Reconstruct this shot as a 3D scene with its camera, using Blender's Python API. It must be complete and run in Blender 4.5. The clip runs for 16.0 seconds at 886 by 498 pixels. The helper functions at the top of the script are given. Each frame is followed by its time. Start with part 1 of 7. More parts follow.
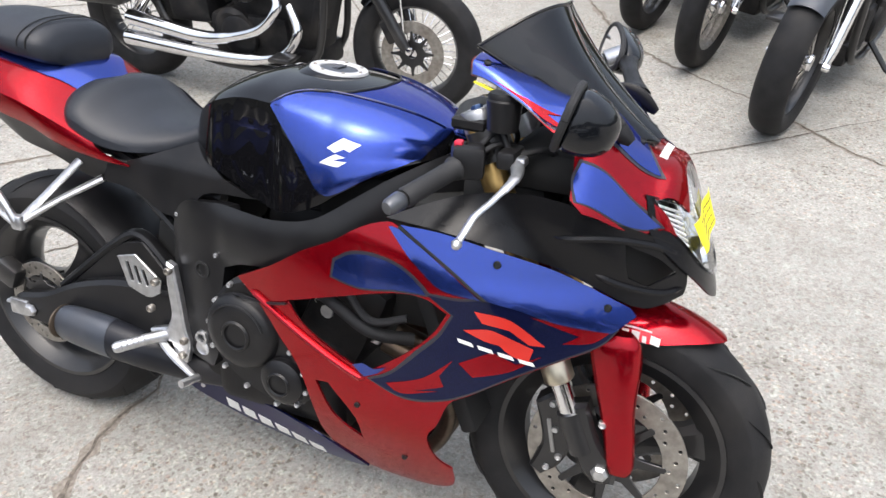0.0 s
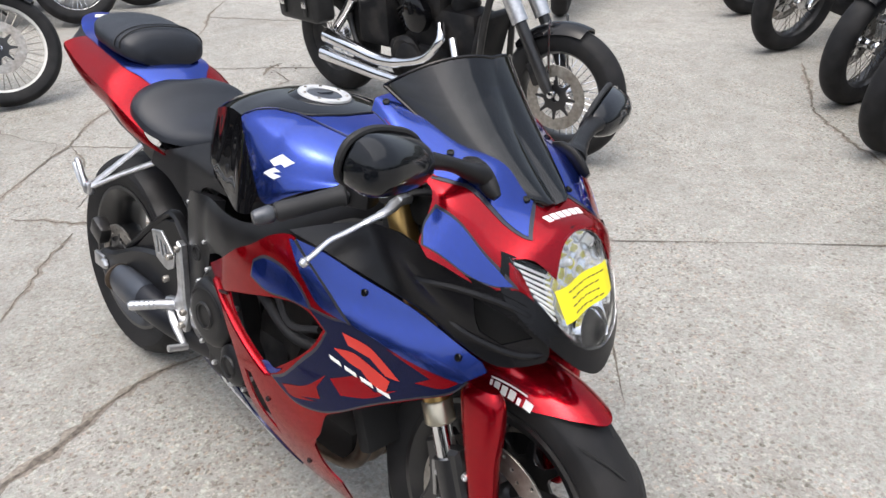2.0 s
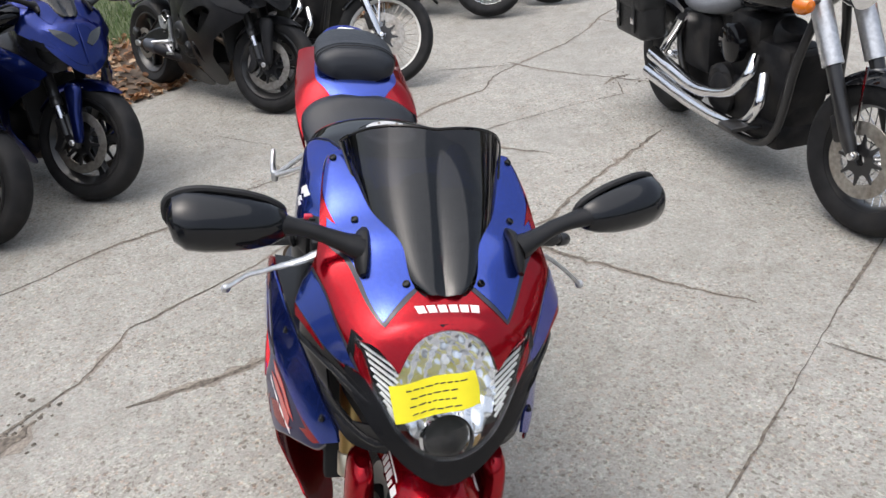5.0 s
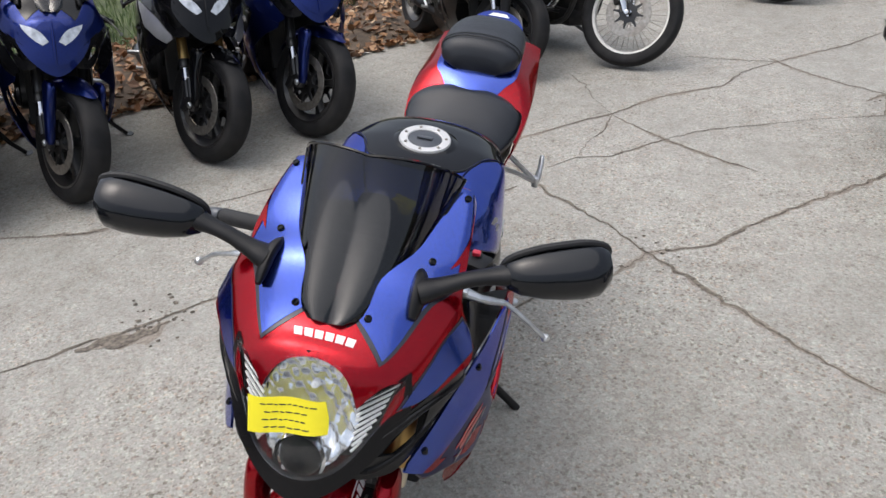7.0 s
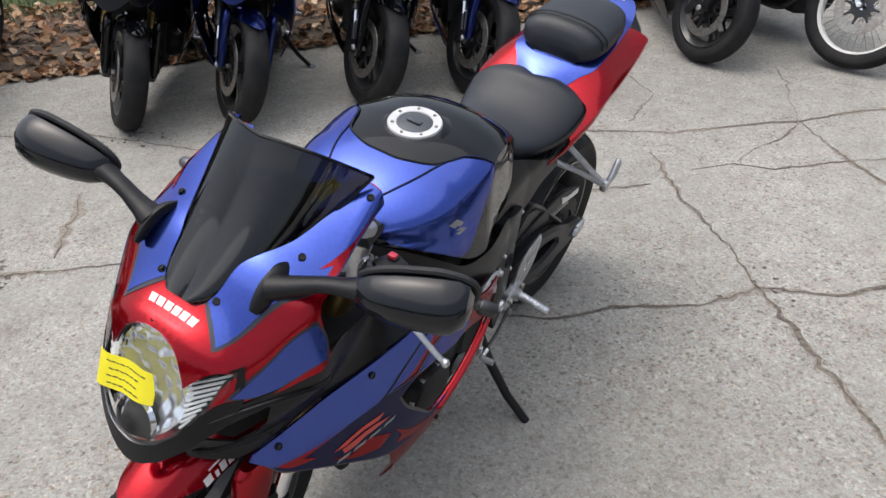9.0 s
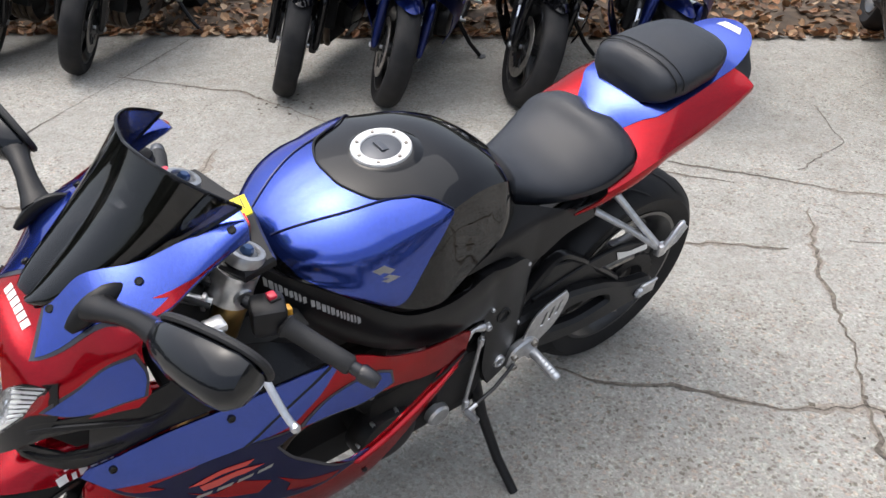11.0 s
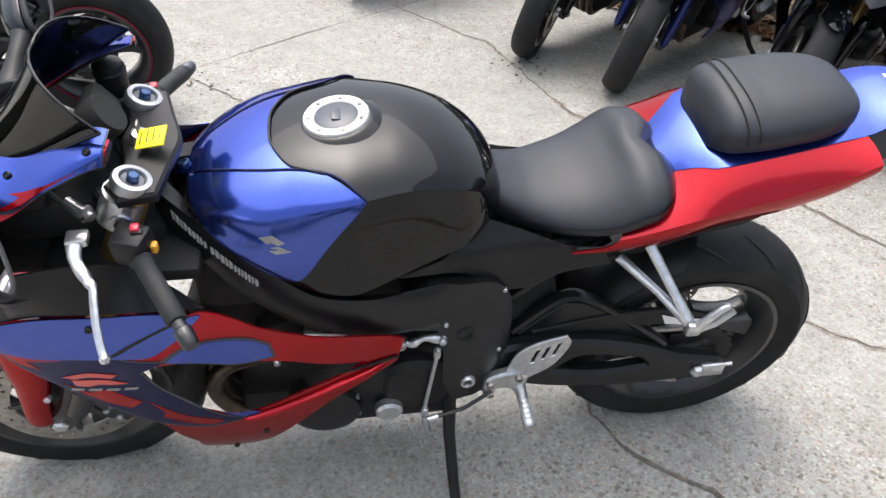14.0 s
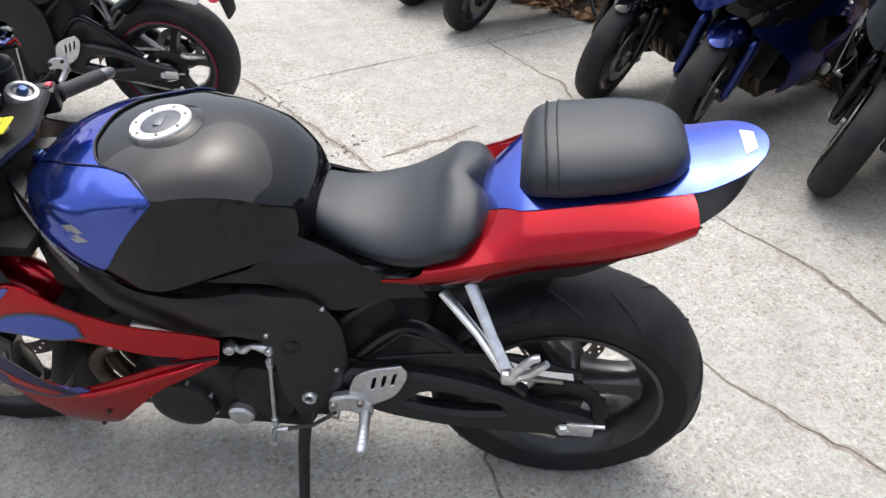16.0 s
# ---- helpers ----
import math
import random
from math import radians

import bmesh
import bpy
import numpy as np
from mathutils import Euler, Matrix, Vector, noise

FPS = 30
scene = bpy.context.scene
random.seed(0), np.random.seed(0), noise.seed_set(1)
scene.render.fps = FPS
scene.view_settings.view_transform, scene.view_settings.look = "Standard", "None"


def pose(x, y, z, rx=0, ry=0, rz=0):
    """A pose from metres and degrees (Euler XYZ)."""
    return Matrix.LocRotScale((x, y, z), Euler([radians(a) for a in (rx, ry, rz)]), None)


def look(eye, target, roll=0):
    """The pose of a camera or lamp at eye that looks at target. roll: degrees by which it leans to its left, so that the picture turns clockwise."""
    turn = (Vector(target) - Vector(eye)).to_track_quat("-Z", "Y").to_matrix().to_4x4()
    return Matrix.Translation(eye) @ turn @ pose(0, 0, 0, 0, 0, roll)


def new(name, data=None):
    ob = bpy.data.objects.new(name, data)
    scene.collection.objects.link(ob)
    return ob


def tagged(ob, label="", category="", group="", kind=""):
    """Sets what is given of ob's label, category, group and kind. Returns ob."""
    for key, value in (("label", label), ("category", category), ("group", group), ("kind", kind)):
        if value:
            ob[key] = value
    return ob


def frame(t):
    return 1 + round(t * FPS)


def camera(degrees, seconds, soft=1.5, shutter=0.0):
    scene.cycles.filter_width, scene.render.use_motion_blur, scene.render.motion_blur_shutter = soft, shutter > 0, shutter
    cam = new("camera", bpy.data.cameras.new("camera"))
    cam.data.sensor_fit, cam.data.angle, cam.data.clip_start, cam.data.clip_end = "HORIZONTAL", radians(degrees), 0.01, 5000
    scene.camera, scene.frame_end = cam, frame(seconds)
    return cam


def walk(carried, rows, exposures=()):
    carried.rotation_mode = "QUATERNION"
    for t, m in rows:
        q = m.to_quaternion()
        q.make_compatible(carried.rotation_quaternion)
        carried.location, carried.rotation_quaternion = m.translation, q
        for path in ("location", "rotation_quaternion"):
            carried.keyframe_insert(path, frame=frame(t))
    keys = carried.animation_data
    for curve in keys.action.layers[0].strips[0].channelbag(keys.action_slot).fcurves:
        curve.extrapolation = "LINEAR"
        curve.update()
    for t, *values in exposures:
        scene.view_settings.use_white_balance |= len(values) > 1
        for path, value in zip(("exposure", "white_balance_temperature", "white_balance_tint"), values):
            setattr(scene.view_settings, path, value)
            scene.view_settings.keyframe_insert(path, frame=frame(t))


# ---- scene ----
cam = camera(59.8, 16.0)
PATH = [
    (0, (1.009, -1.032, 1.466), (0.147, 0.414, 0.386), -2.0),
    (0.5, (1.117, -0.968, 1.464), (0.148, 0.42, 0.399), -1.3),
    (1, (1.214, -0.871, 1.501), (0.141, 0.423, 0.417), -0.9),
    (1.5, (1.371, -0.773, 1.49), (0.143, 0.416, 0.452), -1.4),
    (2, (1.505, -0.675, 1.47), (0.14, 0.407, 0.487), -1.6),
    (2.5, (1.551, -0.59, 1.47), (0.091, 0.39, 0.517), -0.6),
    (3, (1.588, -0.453, 1.492), (0.04, 0.389, 0.545), -0.5),
    (3.5, (1.632, -0.321, 1.487), (0.005, 0.378, 0.557), -0.8),
    (4, (1.73, -0.14, 1.494), (0.03, 0.355, 0.564), -2.6),
    (4.5, (1.767, -0.003, 1.505), (0.021, 0.284, 0.573), -3.9),
    (4.7, (1.757, 0.056, 1.516), (0.002, 0.261, 0.579), -4.5),
    (6.8, (1.603, 0.687, 1.574), (-0.038, 0.117, 0.582), -4.3),
    (7, (1.578, 0.735, 1.586), (-0.04, 0.105, 0.593), -4.2),
    (7.5, (1.51, 0.891, 1.583), (-0.038, 0.105, 0.589), -4.4),
    (8, (1.415, 1.049, 1.558), (-0.044, 0.115, 0.557), -4.6),
    (8.5, (1.306, 1.115, 1.554), (-0.064, 0.082, 0.527), -3.7),
    (9, (1.183, 1.152, 1.572), (-0.092, 0.032, 0.513), -2.8),
    (9.2, (1.143, 1.15, 1.574), (-0.102, 0.011, 0.501), -1.9),
    (11.3, (0.576, 1.327, 1.543), (-0.196, -0.178, 0.476), -0.8),
    (11.5, (0.54, 1.317, 1.537), (-0.192, -0.208, 0.47), -0.1),
    (12, (0.445, 1.315, 1.531), (-0.152, -0.261, 0.454), 0.4),
    (12.5, (0.322, 1.371, 1.526), (-0.094, -0.259, 0.444), -0.6),
    (13, (0.196, 1.394, 1.521), (-0.059, -0.249, 0.409), -0.6),
    (13.5, (0.081, 1.385, 1.515), (-0.071, -0.259, 0.386), 0.2),
    (14, (-0.044, 1.354, 1.528), (-0.117, -0.283, 0.381), 1.5),
    (14.5, (-0.196, 1.361, 1.524), (-0.175, -0.294, 0.401), 1.8),
    (15, (-0.401, 1.372, 1.508), (-0.238, -0.3, 0.423), 0.8),
    (15.5, (-0.559, 1.349, 1.501), (-0.299, -0.321, 0.432), 0.6),
    (16, (-0.704, 1.309, 1.52), (-0.338, -0.338, 0.445), 0.3),
]
EXPOSURE = [(0, 1.12), (1, 1.03), (2.5, 0.78), (4.5, 0.69), (7, 0.50), (9, 0.56), (11.5, 0.98), (13, 1.19), (15, 1.26), (16, 1.22)]
walk(cam, [(t, look(eye, target, roll)) for t, eye, target, roll in PATH], EXPOSURE)

# ---------- world and light: bright overcast ----------
world = bpy.data.worlds.new("overcast_sky")
scene.world = world
world.use_nodes = True
wn = world.node_tree
sky = wn.nodes.new("ShaderNodeTexSky")
sky.sky_type, sky.sun_disc = "NISHITA", False
sky.sun_elevation, sky.sun_rotation = radians(70), radians(158)
sky.air_density, sky.dust_density = 1.0, 4.0
grey = wn.nodes.new("ShaderNodeHueSaturation")
grey.inputs["Saturation"].default_value = 0.55
wn.links.new(sky.outputs["Color"], grey.inputs["Color"])
# an overcast sky is about three times brighter overhead than at the horizon
where = wn.nodes.new("ShaderNodeTexCoord")
axes = wn.nodes.new("ShaderNodeSeparateXYZ")
wn.links.new(where.outputs["Generated"], axes.inputs[0])
rise = wn.nodes.new("ShaderNodeMapRange")
rise.inputs["From Min"].default_value, rise.inputs["From Max"].default_value = 0.0, 1.0
rise.inputs["To Min"].default_value, rise.inputs["To Max"].default_value = 0.70, 1.32
wn.links.new(axes.outputs["Z"], rise.inputs["Value"])
dome = wn.nodes.new("ShaderNodeMix")
dome.data_type, dome.blend_type = "RGBA", "MULTIPLY"
dome.inputs["Factor"].default_value = 1.0
wn.links.new(grey.outputs["Color"], dome.inputs["A"])
wn.links.new(rise.outputs["Result"], dome.inputs["B"])
wn.links.new(dome.outputs["Result"], wn.nodes["Background"].inputs["Color"])
wn.nodes["Background"].inputs["Strength"].default_value = 0.15
sun = new("sun", bpy.data.lights.new("sun", "SUN"))
sun.data.energy, sun.data.angle, sun.data.color = 0.8, radians(90), (1.0, 0.98, 0.96)
sun.matrix_world = look((0.6, 0.2, 9), (0, 0, 0))

# ---------- materials ----------
def material(name, colour, rough=0.5, metal=0.0, coat=0.0, vary=0.0, scale=30.0, bump=0.0, bump_scale=200.0, dirt=0.0, dirt_colour=(0.12, 0.10, 0.08), coat_rough=0.05, spec=0.5):
    m = bpy.data.materials.new(name)
    m.use_nodes = True
    nt = m.node_tree
    b = nt.nodes["Principled BSDF"]
    b.inputs["Roughness"].default_value = rough
    b.inputs["Metallic"].default_value = metal
    b.inputs["Coat Weight"].default_value = coat
    b.inputs["Coat Roughness"].default_value = coat_rough
    b.inputs["Coat IOR"].default_value = 1.42
    b.inputs["Specular IOR Level"].default_value = spec
    b.inputs["Base Color"].default_value = (*colour, 1)
    tc = nt.nodes.new("ShaderNodeTexCoord")
    def noise_node(s, d=3.0):
        n = nt.nodes.new("ShaderNodeTexNoise")
        n.inputs["Scale"].default_value, n.inputs["Detail"].default_value = s, d
        nt.links.new(tc.outputs["Object"], n.inputs["Vector"])
        return n
    last = None
    if vary:
        n = noise_node(scale)
        r = nt.nodes.new("ShaderNodeValToRGB")
        r.color_ramp.elements[0].position, r.color_ramp.elements[1].position = 0.3, 0.7
        r.color_ramp.elements[0].color = (*[c * (1 - vary) for c in colour], 1)
        r.color_ramp.elements[1].color = (*[min(1, c * (1 + vary)) for c in colour], 1)
        nt.links.new(n.outputs["Fac"], r.inputs["Fac"])
        last = r.outputs["Color"]
    if dirt:
        n = noise_node(9.0, 6.0)
        r = nt.nodes.new("ShaderNodeMapRange")
        r.inputs["From Min"].default_value, r.inputs["From Max"].default_value = 0.45, 0.75
        r.inputs["To Max"].default_value = dirt
        nt.links.new(n.outputs["Fac"], r.inputs["Value"])
        mx = nt.nodes.new("ShaderNodeMix")
        mx.data_type = "RGBA"
        mx.inputs["A"].default_value, mx.inputs["B"].default_value = (*colour, 1), (*dirt_colour, 1)
        if last:
            nt.links.new(last, mx.inputs["A"])
        nt.links.new(r.outputs["Result"], mx.inputs["Factor"])
        last = mx.outputs["Result"]
        rr = nt.nodes.new("ShaderNodeMath")
        rr.operation = "ADD"
        rr.inputs[1].default_value = rough
        ml = nt.nodes.new("ShaderNodeMath")
        ml.operation = "MULTIPLY"
        ml.inputs[1].default_value = 0.35
        nt.links.new(r.outputs["Result"], ml.inputs[0])
        nt.links.new(ml.outputs[0], rr.inputs[0])
        nt.links.new(rr.outputs[0], b.inputs["Roughness"])
    if last:
        nt.links.new(last, b.inputs["Base Color"])
    if bump:
        n = noise_node(bump_scale, 4.0)
        bp_ = nt.nodes.new("ShaderNodeBump")
        bp_.inputs["Strength"].default_value, bp_.inputs["Distance"].default_value = bump, 0.002
        nt.links.new(n.outputs["Fac"], bp_.inputs["Height"])
        nt.links.new(bp_.outputs["Normal"], b.inputs["Normal"])
    return m


def flake_paint(name, colour, dark, rough=0.32, metal=0.7, coat=0.6):
    """Metallic automotive paint: fine flake, slight orange peel, clear coat."""
    m = material(name, colour, rough, metal, coat, coat_rough=0.015, spec=0.0)
    nt = m.node_tree
    b = nt.nodes["Principled BSDF"]
    tc = nt.nodes["Texture Coordinate"]
    edge = max(colour)
    b.inputs["Specular Tint"].default_value = (*[min(1, 0.08 + 0.55 * c / edge) for c in colour], 1)
    v = nt.nodes.new("ShaderNodeTexVoronoi")
    v.inputs["Scale"].default_value = 900
    nt.links.new(tc.outputs["Object"], v.inputs["Vector"])
    mx = nt.nodes.new("ShaderNodeMix")
    mx.data_type = "RGBA"
    mx.inputs["A"].default_value, mx.inputs["B"].default_value = (*dark, 1), (*colour, 1)
    sep = nt.nodes.new("ShaderNodeSeparateColor")
    nt.links.new(v.outputs["Color"], sep.inputs["Color"])
    nt.links.new(sep.outputs["Red"], mx.inputs["Factor"])
    nt.links.new(mx.outputs["Result"], b.inputs["Base Color"])
    n = nt.nodes.new("ShaderNodeTexNoise")
    n.inputs["Scale"].default_value = 60
    nt.links.new(tc.outputs["Object"], n.inputs["Vector"])
    bu = nt.nodes.new("ShaderNodeBump")
    bu.inputs["Strength"].default_value, bu.inputs["Distance"].default_value = 0.03, 0.002
    nt.links.new(n.outputs["Fac"], bu.inputs["Height"])
    nt.links.new(bu.outputs["Normal"], b.inputs["Coat Normal"])
    return m


RED = flake_paint("candy_red_paint", (0.38, 0.005, 0.014), (0.29, 0.0025, 0.009), 0.25, 0.80, 0.62)
BLUE = flake_paint("metallic_blue_paint", (0.044, 0.086, 0.42), (0.030, 0.060, 0.30), 0.22, 0.93, 1.0)
NAVY = flake_paint("navy_graphic_paint", (0.010, 0.014, 0.062), (0.006, 0.009, 0.038), 0.32, 0.7)
SCARLET = material("scarlet_decal", (0.50, 0.022, 0.014), 0.3, 0, 0.8, vary=0.06)
PEWTER = material("pewter_pinstripe", (0.03, 0.03, 0.042), 0.35, 0.4, 0.6)
GLOSS = material("gloss_black_paint", (0.004, 0.004, 0.0048), 0.25, 0, 1.0, coat_rough=0.015, spec=0.0)
GLOSS.node_tree.nodes["Principled BSDF"].inputs["Coat IOR"].default_value = 1.38
CAPGREY = material("worn_grey_cap", (0.10, 0.105, 0.115), 0.38, 0.6, 0, vary=0.2, scale=60)
DULLALLOY = material("dull_alloy", (0.36, 0.365, 0.375), 0.36, 0.85, 0, vary=0.15, scale=60)
BLUE_NUT = material("blue_anodised_nut", (.05, .09, .19), .35, .8)
SILENCER = material("heat_dulled_silencer", (0.010, 0.011, 0.015), 0.38, 0, 0, spec=0.30, vary=0.25, scale=14, bump=0.1, bump_scale=300, dirt=0.2)
SEMI = material("semi_gloss_black_plastic", (0.006, 0.006, 0.007), 0.26, 0, 0.0, spec=0.24, vary=0.2, scale=14, bump=0.1, bump_scale=500)
SATIN = material("satin_black_plastic", (0.010, 0.010, 0.011), 0.36, 0, 0.0, spec=0.24, vary=0.25, scale=12, bump=0.15, bump_scale=600, dirt=0.05)
CASE = material("painted_engine_cover", (0.008, 0.008, 0.009), 0.34, 0.0, 0, spec=0.34, vary=0.25, scale=40, bump=0.12, bump_scale=300, dirt=0.25, dirt_colour=(0.05, 0.046, 0.04))
FRAME = material("black_frame_alloy", (0.008, 0.008, 0.009), 0.32, 0.0, 0.0, spec=0.33, vary=0.2, scale=25, bump=0.12, bump_scale=350, dirt=0.15, dirt_colour=(0.04, 0.04, 0.038))
ENGINE = material("black_engine_case", (0.007, 0.007, 0.008), 0.5, 0.0, 0, spec=0.22, vary=0.3, scale=40, bump=0.3, bump_scale=250, dirt=0.4, dirt_colour=(0.075, 0.068, 0.06))
VINYL = material("black_seat_vinyl", (0.013, 0.015, 0.020), 0.40, 0, 0, spec=0.42, vary=0.25, scale=8, bump=0.3, bump_scale=700)
RUBBER = material("tyre_rubber", (0.012, 0.012, 0.013), 0.62, 0, 0, spec=0.22, vary=0.3, scale=14, bump=0.25, bump_scale=300, dirt=0.2, dirt_colour=(0.07, 0.065, 0.058))
GRIP = material("grip_rubber", (0.012, 0.012, 0.013), 0.65, 0, 0, bump=0.4, bump_scale=500)
ALLOY = material("cast_aluminium", (0.60, 0.605, 0.615), 0.30, 0.9, 0, vary=0.15, scale=60, bump=0.1, bump_scale=500, dirt=0.2, dirt_colour=(0.2, 0.19, 0.18))
CHROME = material("chrome", (0.82, 0.82, 0.83), 0.08, 1.0, 0, vary=0.05, dirt=0.08)
STEEL = material("brake_steel", (0.36, 0.34, 0.31), 0.38, 0.9, 0, vary=0.25, scale=50, dirt=0.4, dirt_colour=(0.16, 0.11, 0.07))
GOLD = material("gold_anodised", (0.46, 0.30, 0.11), 0.32, 0.9, 0, vary=0.1)
CARBON = material("carbon_weave_shell", (0.006, 0.007, 0.009), 0.22, 0, 0.8, vary=0.4, scale=420, spec=0.1)
WHITE = material("white_decal", (0.78, 0.78, 0.76), 0.4, 0, 0.2, vary=0.04)
# grey small parts, and the emblems of the left side with shade in their colour
GREY = material("grey_and_shaded_decal", (0.22, 0.215, 0.205), 0.45, 0, 0, vary=0.15)
PALEGREY = material("worn_pale_decal", (0.42, 0.42, 0.41), 0.5, 0, 0, vary=0.2, scale=80)
YELLOW = material("yellow_paper_tag", (0.85, 0.74, 0.02), 0.6, 0, 0.1, vary=0.05, scale=20, bump=0.2, bump_scale=40)
INK = material("pen_ink", (0.02, 0.02, 0.03), 0.5)
LAMPDARK = material("smoked_lamp_glass", (0.02, 0.022, 0.026), 0.06, 0, 1.0)
LAMPBRIGHT = material("clear_lamp_glass", (0.62, 0.64, 0.66), 0.12, 0.55, 1.0, vary=0.3, scale=40)
PALEGOLD = material("pale_gold_collar", (0.58, 0.52, 0.40), 0.32, 0.85, 0, vary=0.12)
HORN = material("golden_plastic", (0.62, 0.30, 0.02), 0.4)
AMBER = material("amber_lens", (0.65, 0.16, 0.01), 0.15, 0, 0.6)
REDPLASTIC = material("red_switch", (0.55, 0.02, 0.05), 0.35, 0, 0.2)
TAILLENS = material("smoked_tail_lens", (0.10, 0.012, 0.012), 0.12, 0, 0.8)
DARKMETAL = material("burnt_exhaust_steel", (0.13, 0.10, 0.075), 0.42, 0.8, 0, vary=0.4, scale=25, dirt=0.3)
SLATE = material("slate_metal", (0.045, 0.052, 0.066), 0.36, 0.2, 0.2, vary=0.12, dirt=0.15)
# near-black for dark parts; also paints the shade inside gaps and recesses
SHADEBLACK = material("shadowed_interior", (0.008, 0.008, 0.008), 0.8)
REFLECTOR = material("headlight_reflector", (0.92, 0.925, 0.935), 0.16, 0.85, 0)
SILVER = material("silver_paint", (0.42, 0.43, 0.45), 0.35, 0.7, 0.6, vary=0.06)
PEARL = material("white_body_paint", (0.72, 0.73, 0.75), 0.3, 0.0, 0.9, vary=0.04)
DEEPBLUE = flake_paint("deep_blue_paint", (0.013, 0.028, 0.16), (0.007, 0.014, 0.085), 0.3, 0.9)
MAROON = flake_paint("maroon_paint", (0.16, 0.012, 0.03), (0.08, 0.006, 0.015), 0.3, 0.5)
RIMBLACK = material("black_wheel_paint", (0.012, 0.012, 0.013), 0.33, 0.1, 0.4, dirt=0.35, dirt_colour=(0.06, 0.055, 0.05))
LEATHER = material("black_leather_bag", (0.013, 0.013, 0.013), 0.5, 0, 0, vary=0.3, scale=20, bump=0.5, bump_scale=220)
WHITEWALL = material("whitewall_rubber", (0.70, 0.69, 0.66), 0.6, 0, 0, vary=0.08, dirt=0.15)


def smoked_glass(name, tint, rough=0.02, mixing=0.85, ior=1.36):
    m = bpy.data.materials.new(name)
    m.use_nodes = True
    nt = m.node_tree
    b = nt.nodes["Principled BSDF"]
    b.inputs["Base Color"].default_value = (*tint, 1)
    b.inputs["Roughness"].default_value = rough
    b.inputs["Transmission Weight"].default_value = mixing
    b.inputs["IOR"].default_value = ior
    return m


SCREEN = smoked_glass("smoked_windscreen", (0.022, 0.022, 0.024), 0.012, 1.0, 1.55)
LENS = smoked_glass("clear_headlight_lens", (0.93, 0.95, 0.97), 0.01, 1.0)
MIRROR = material("mirror_glass", (0.9, 0.9, 0.92), 0.02, 1.0)


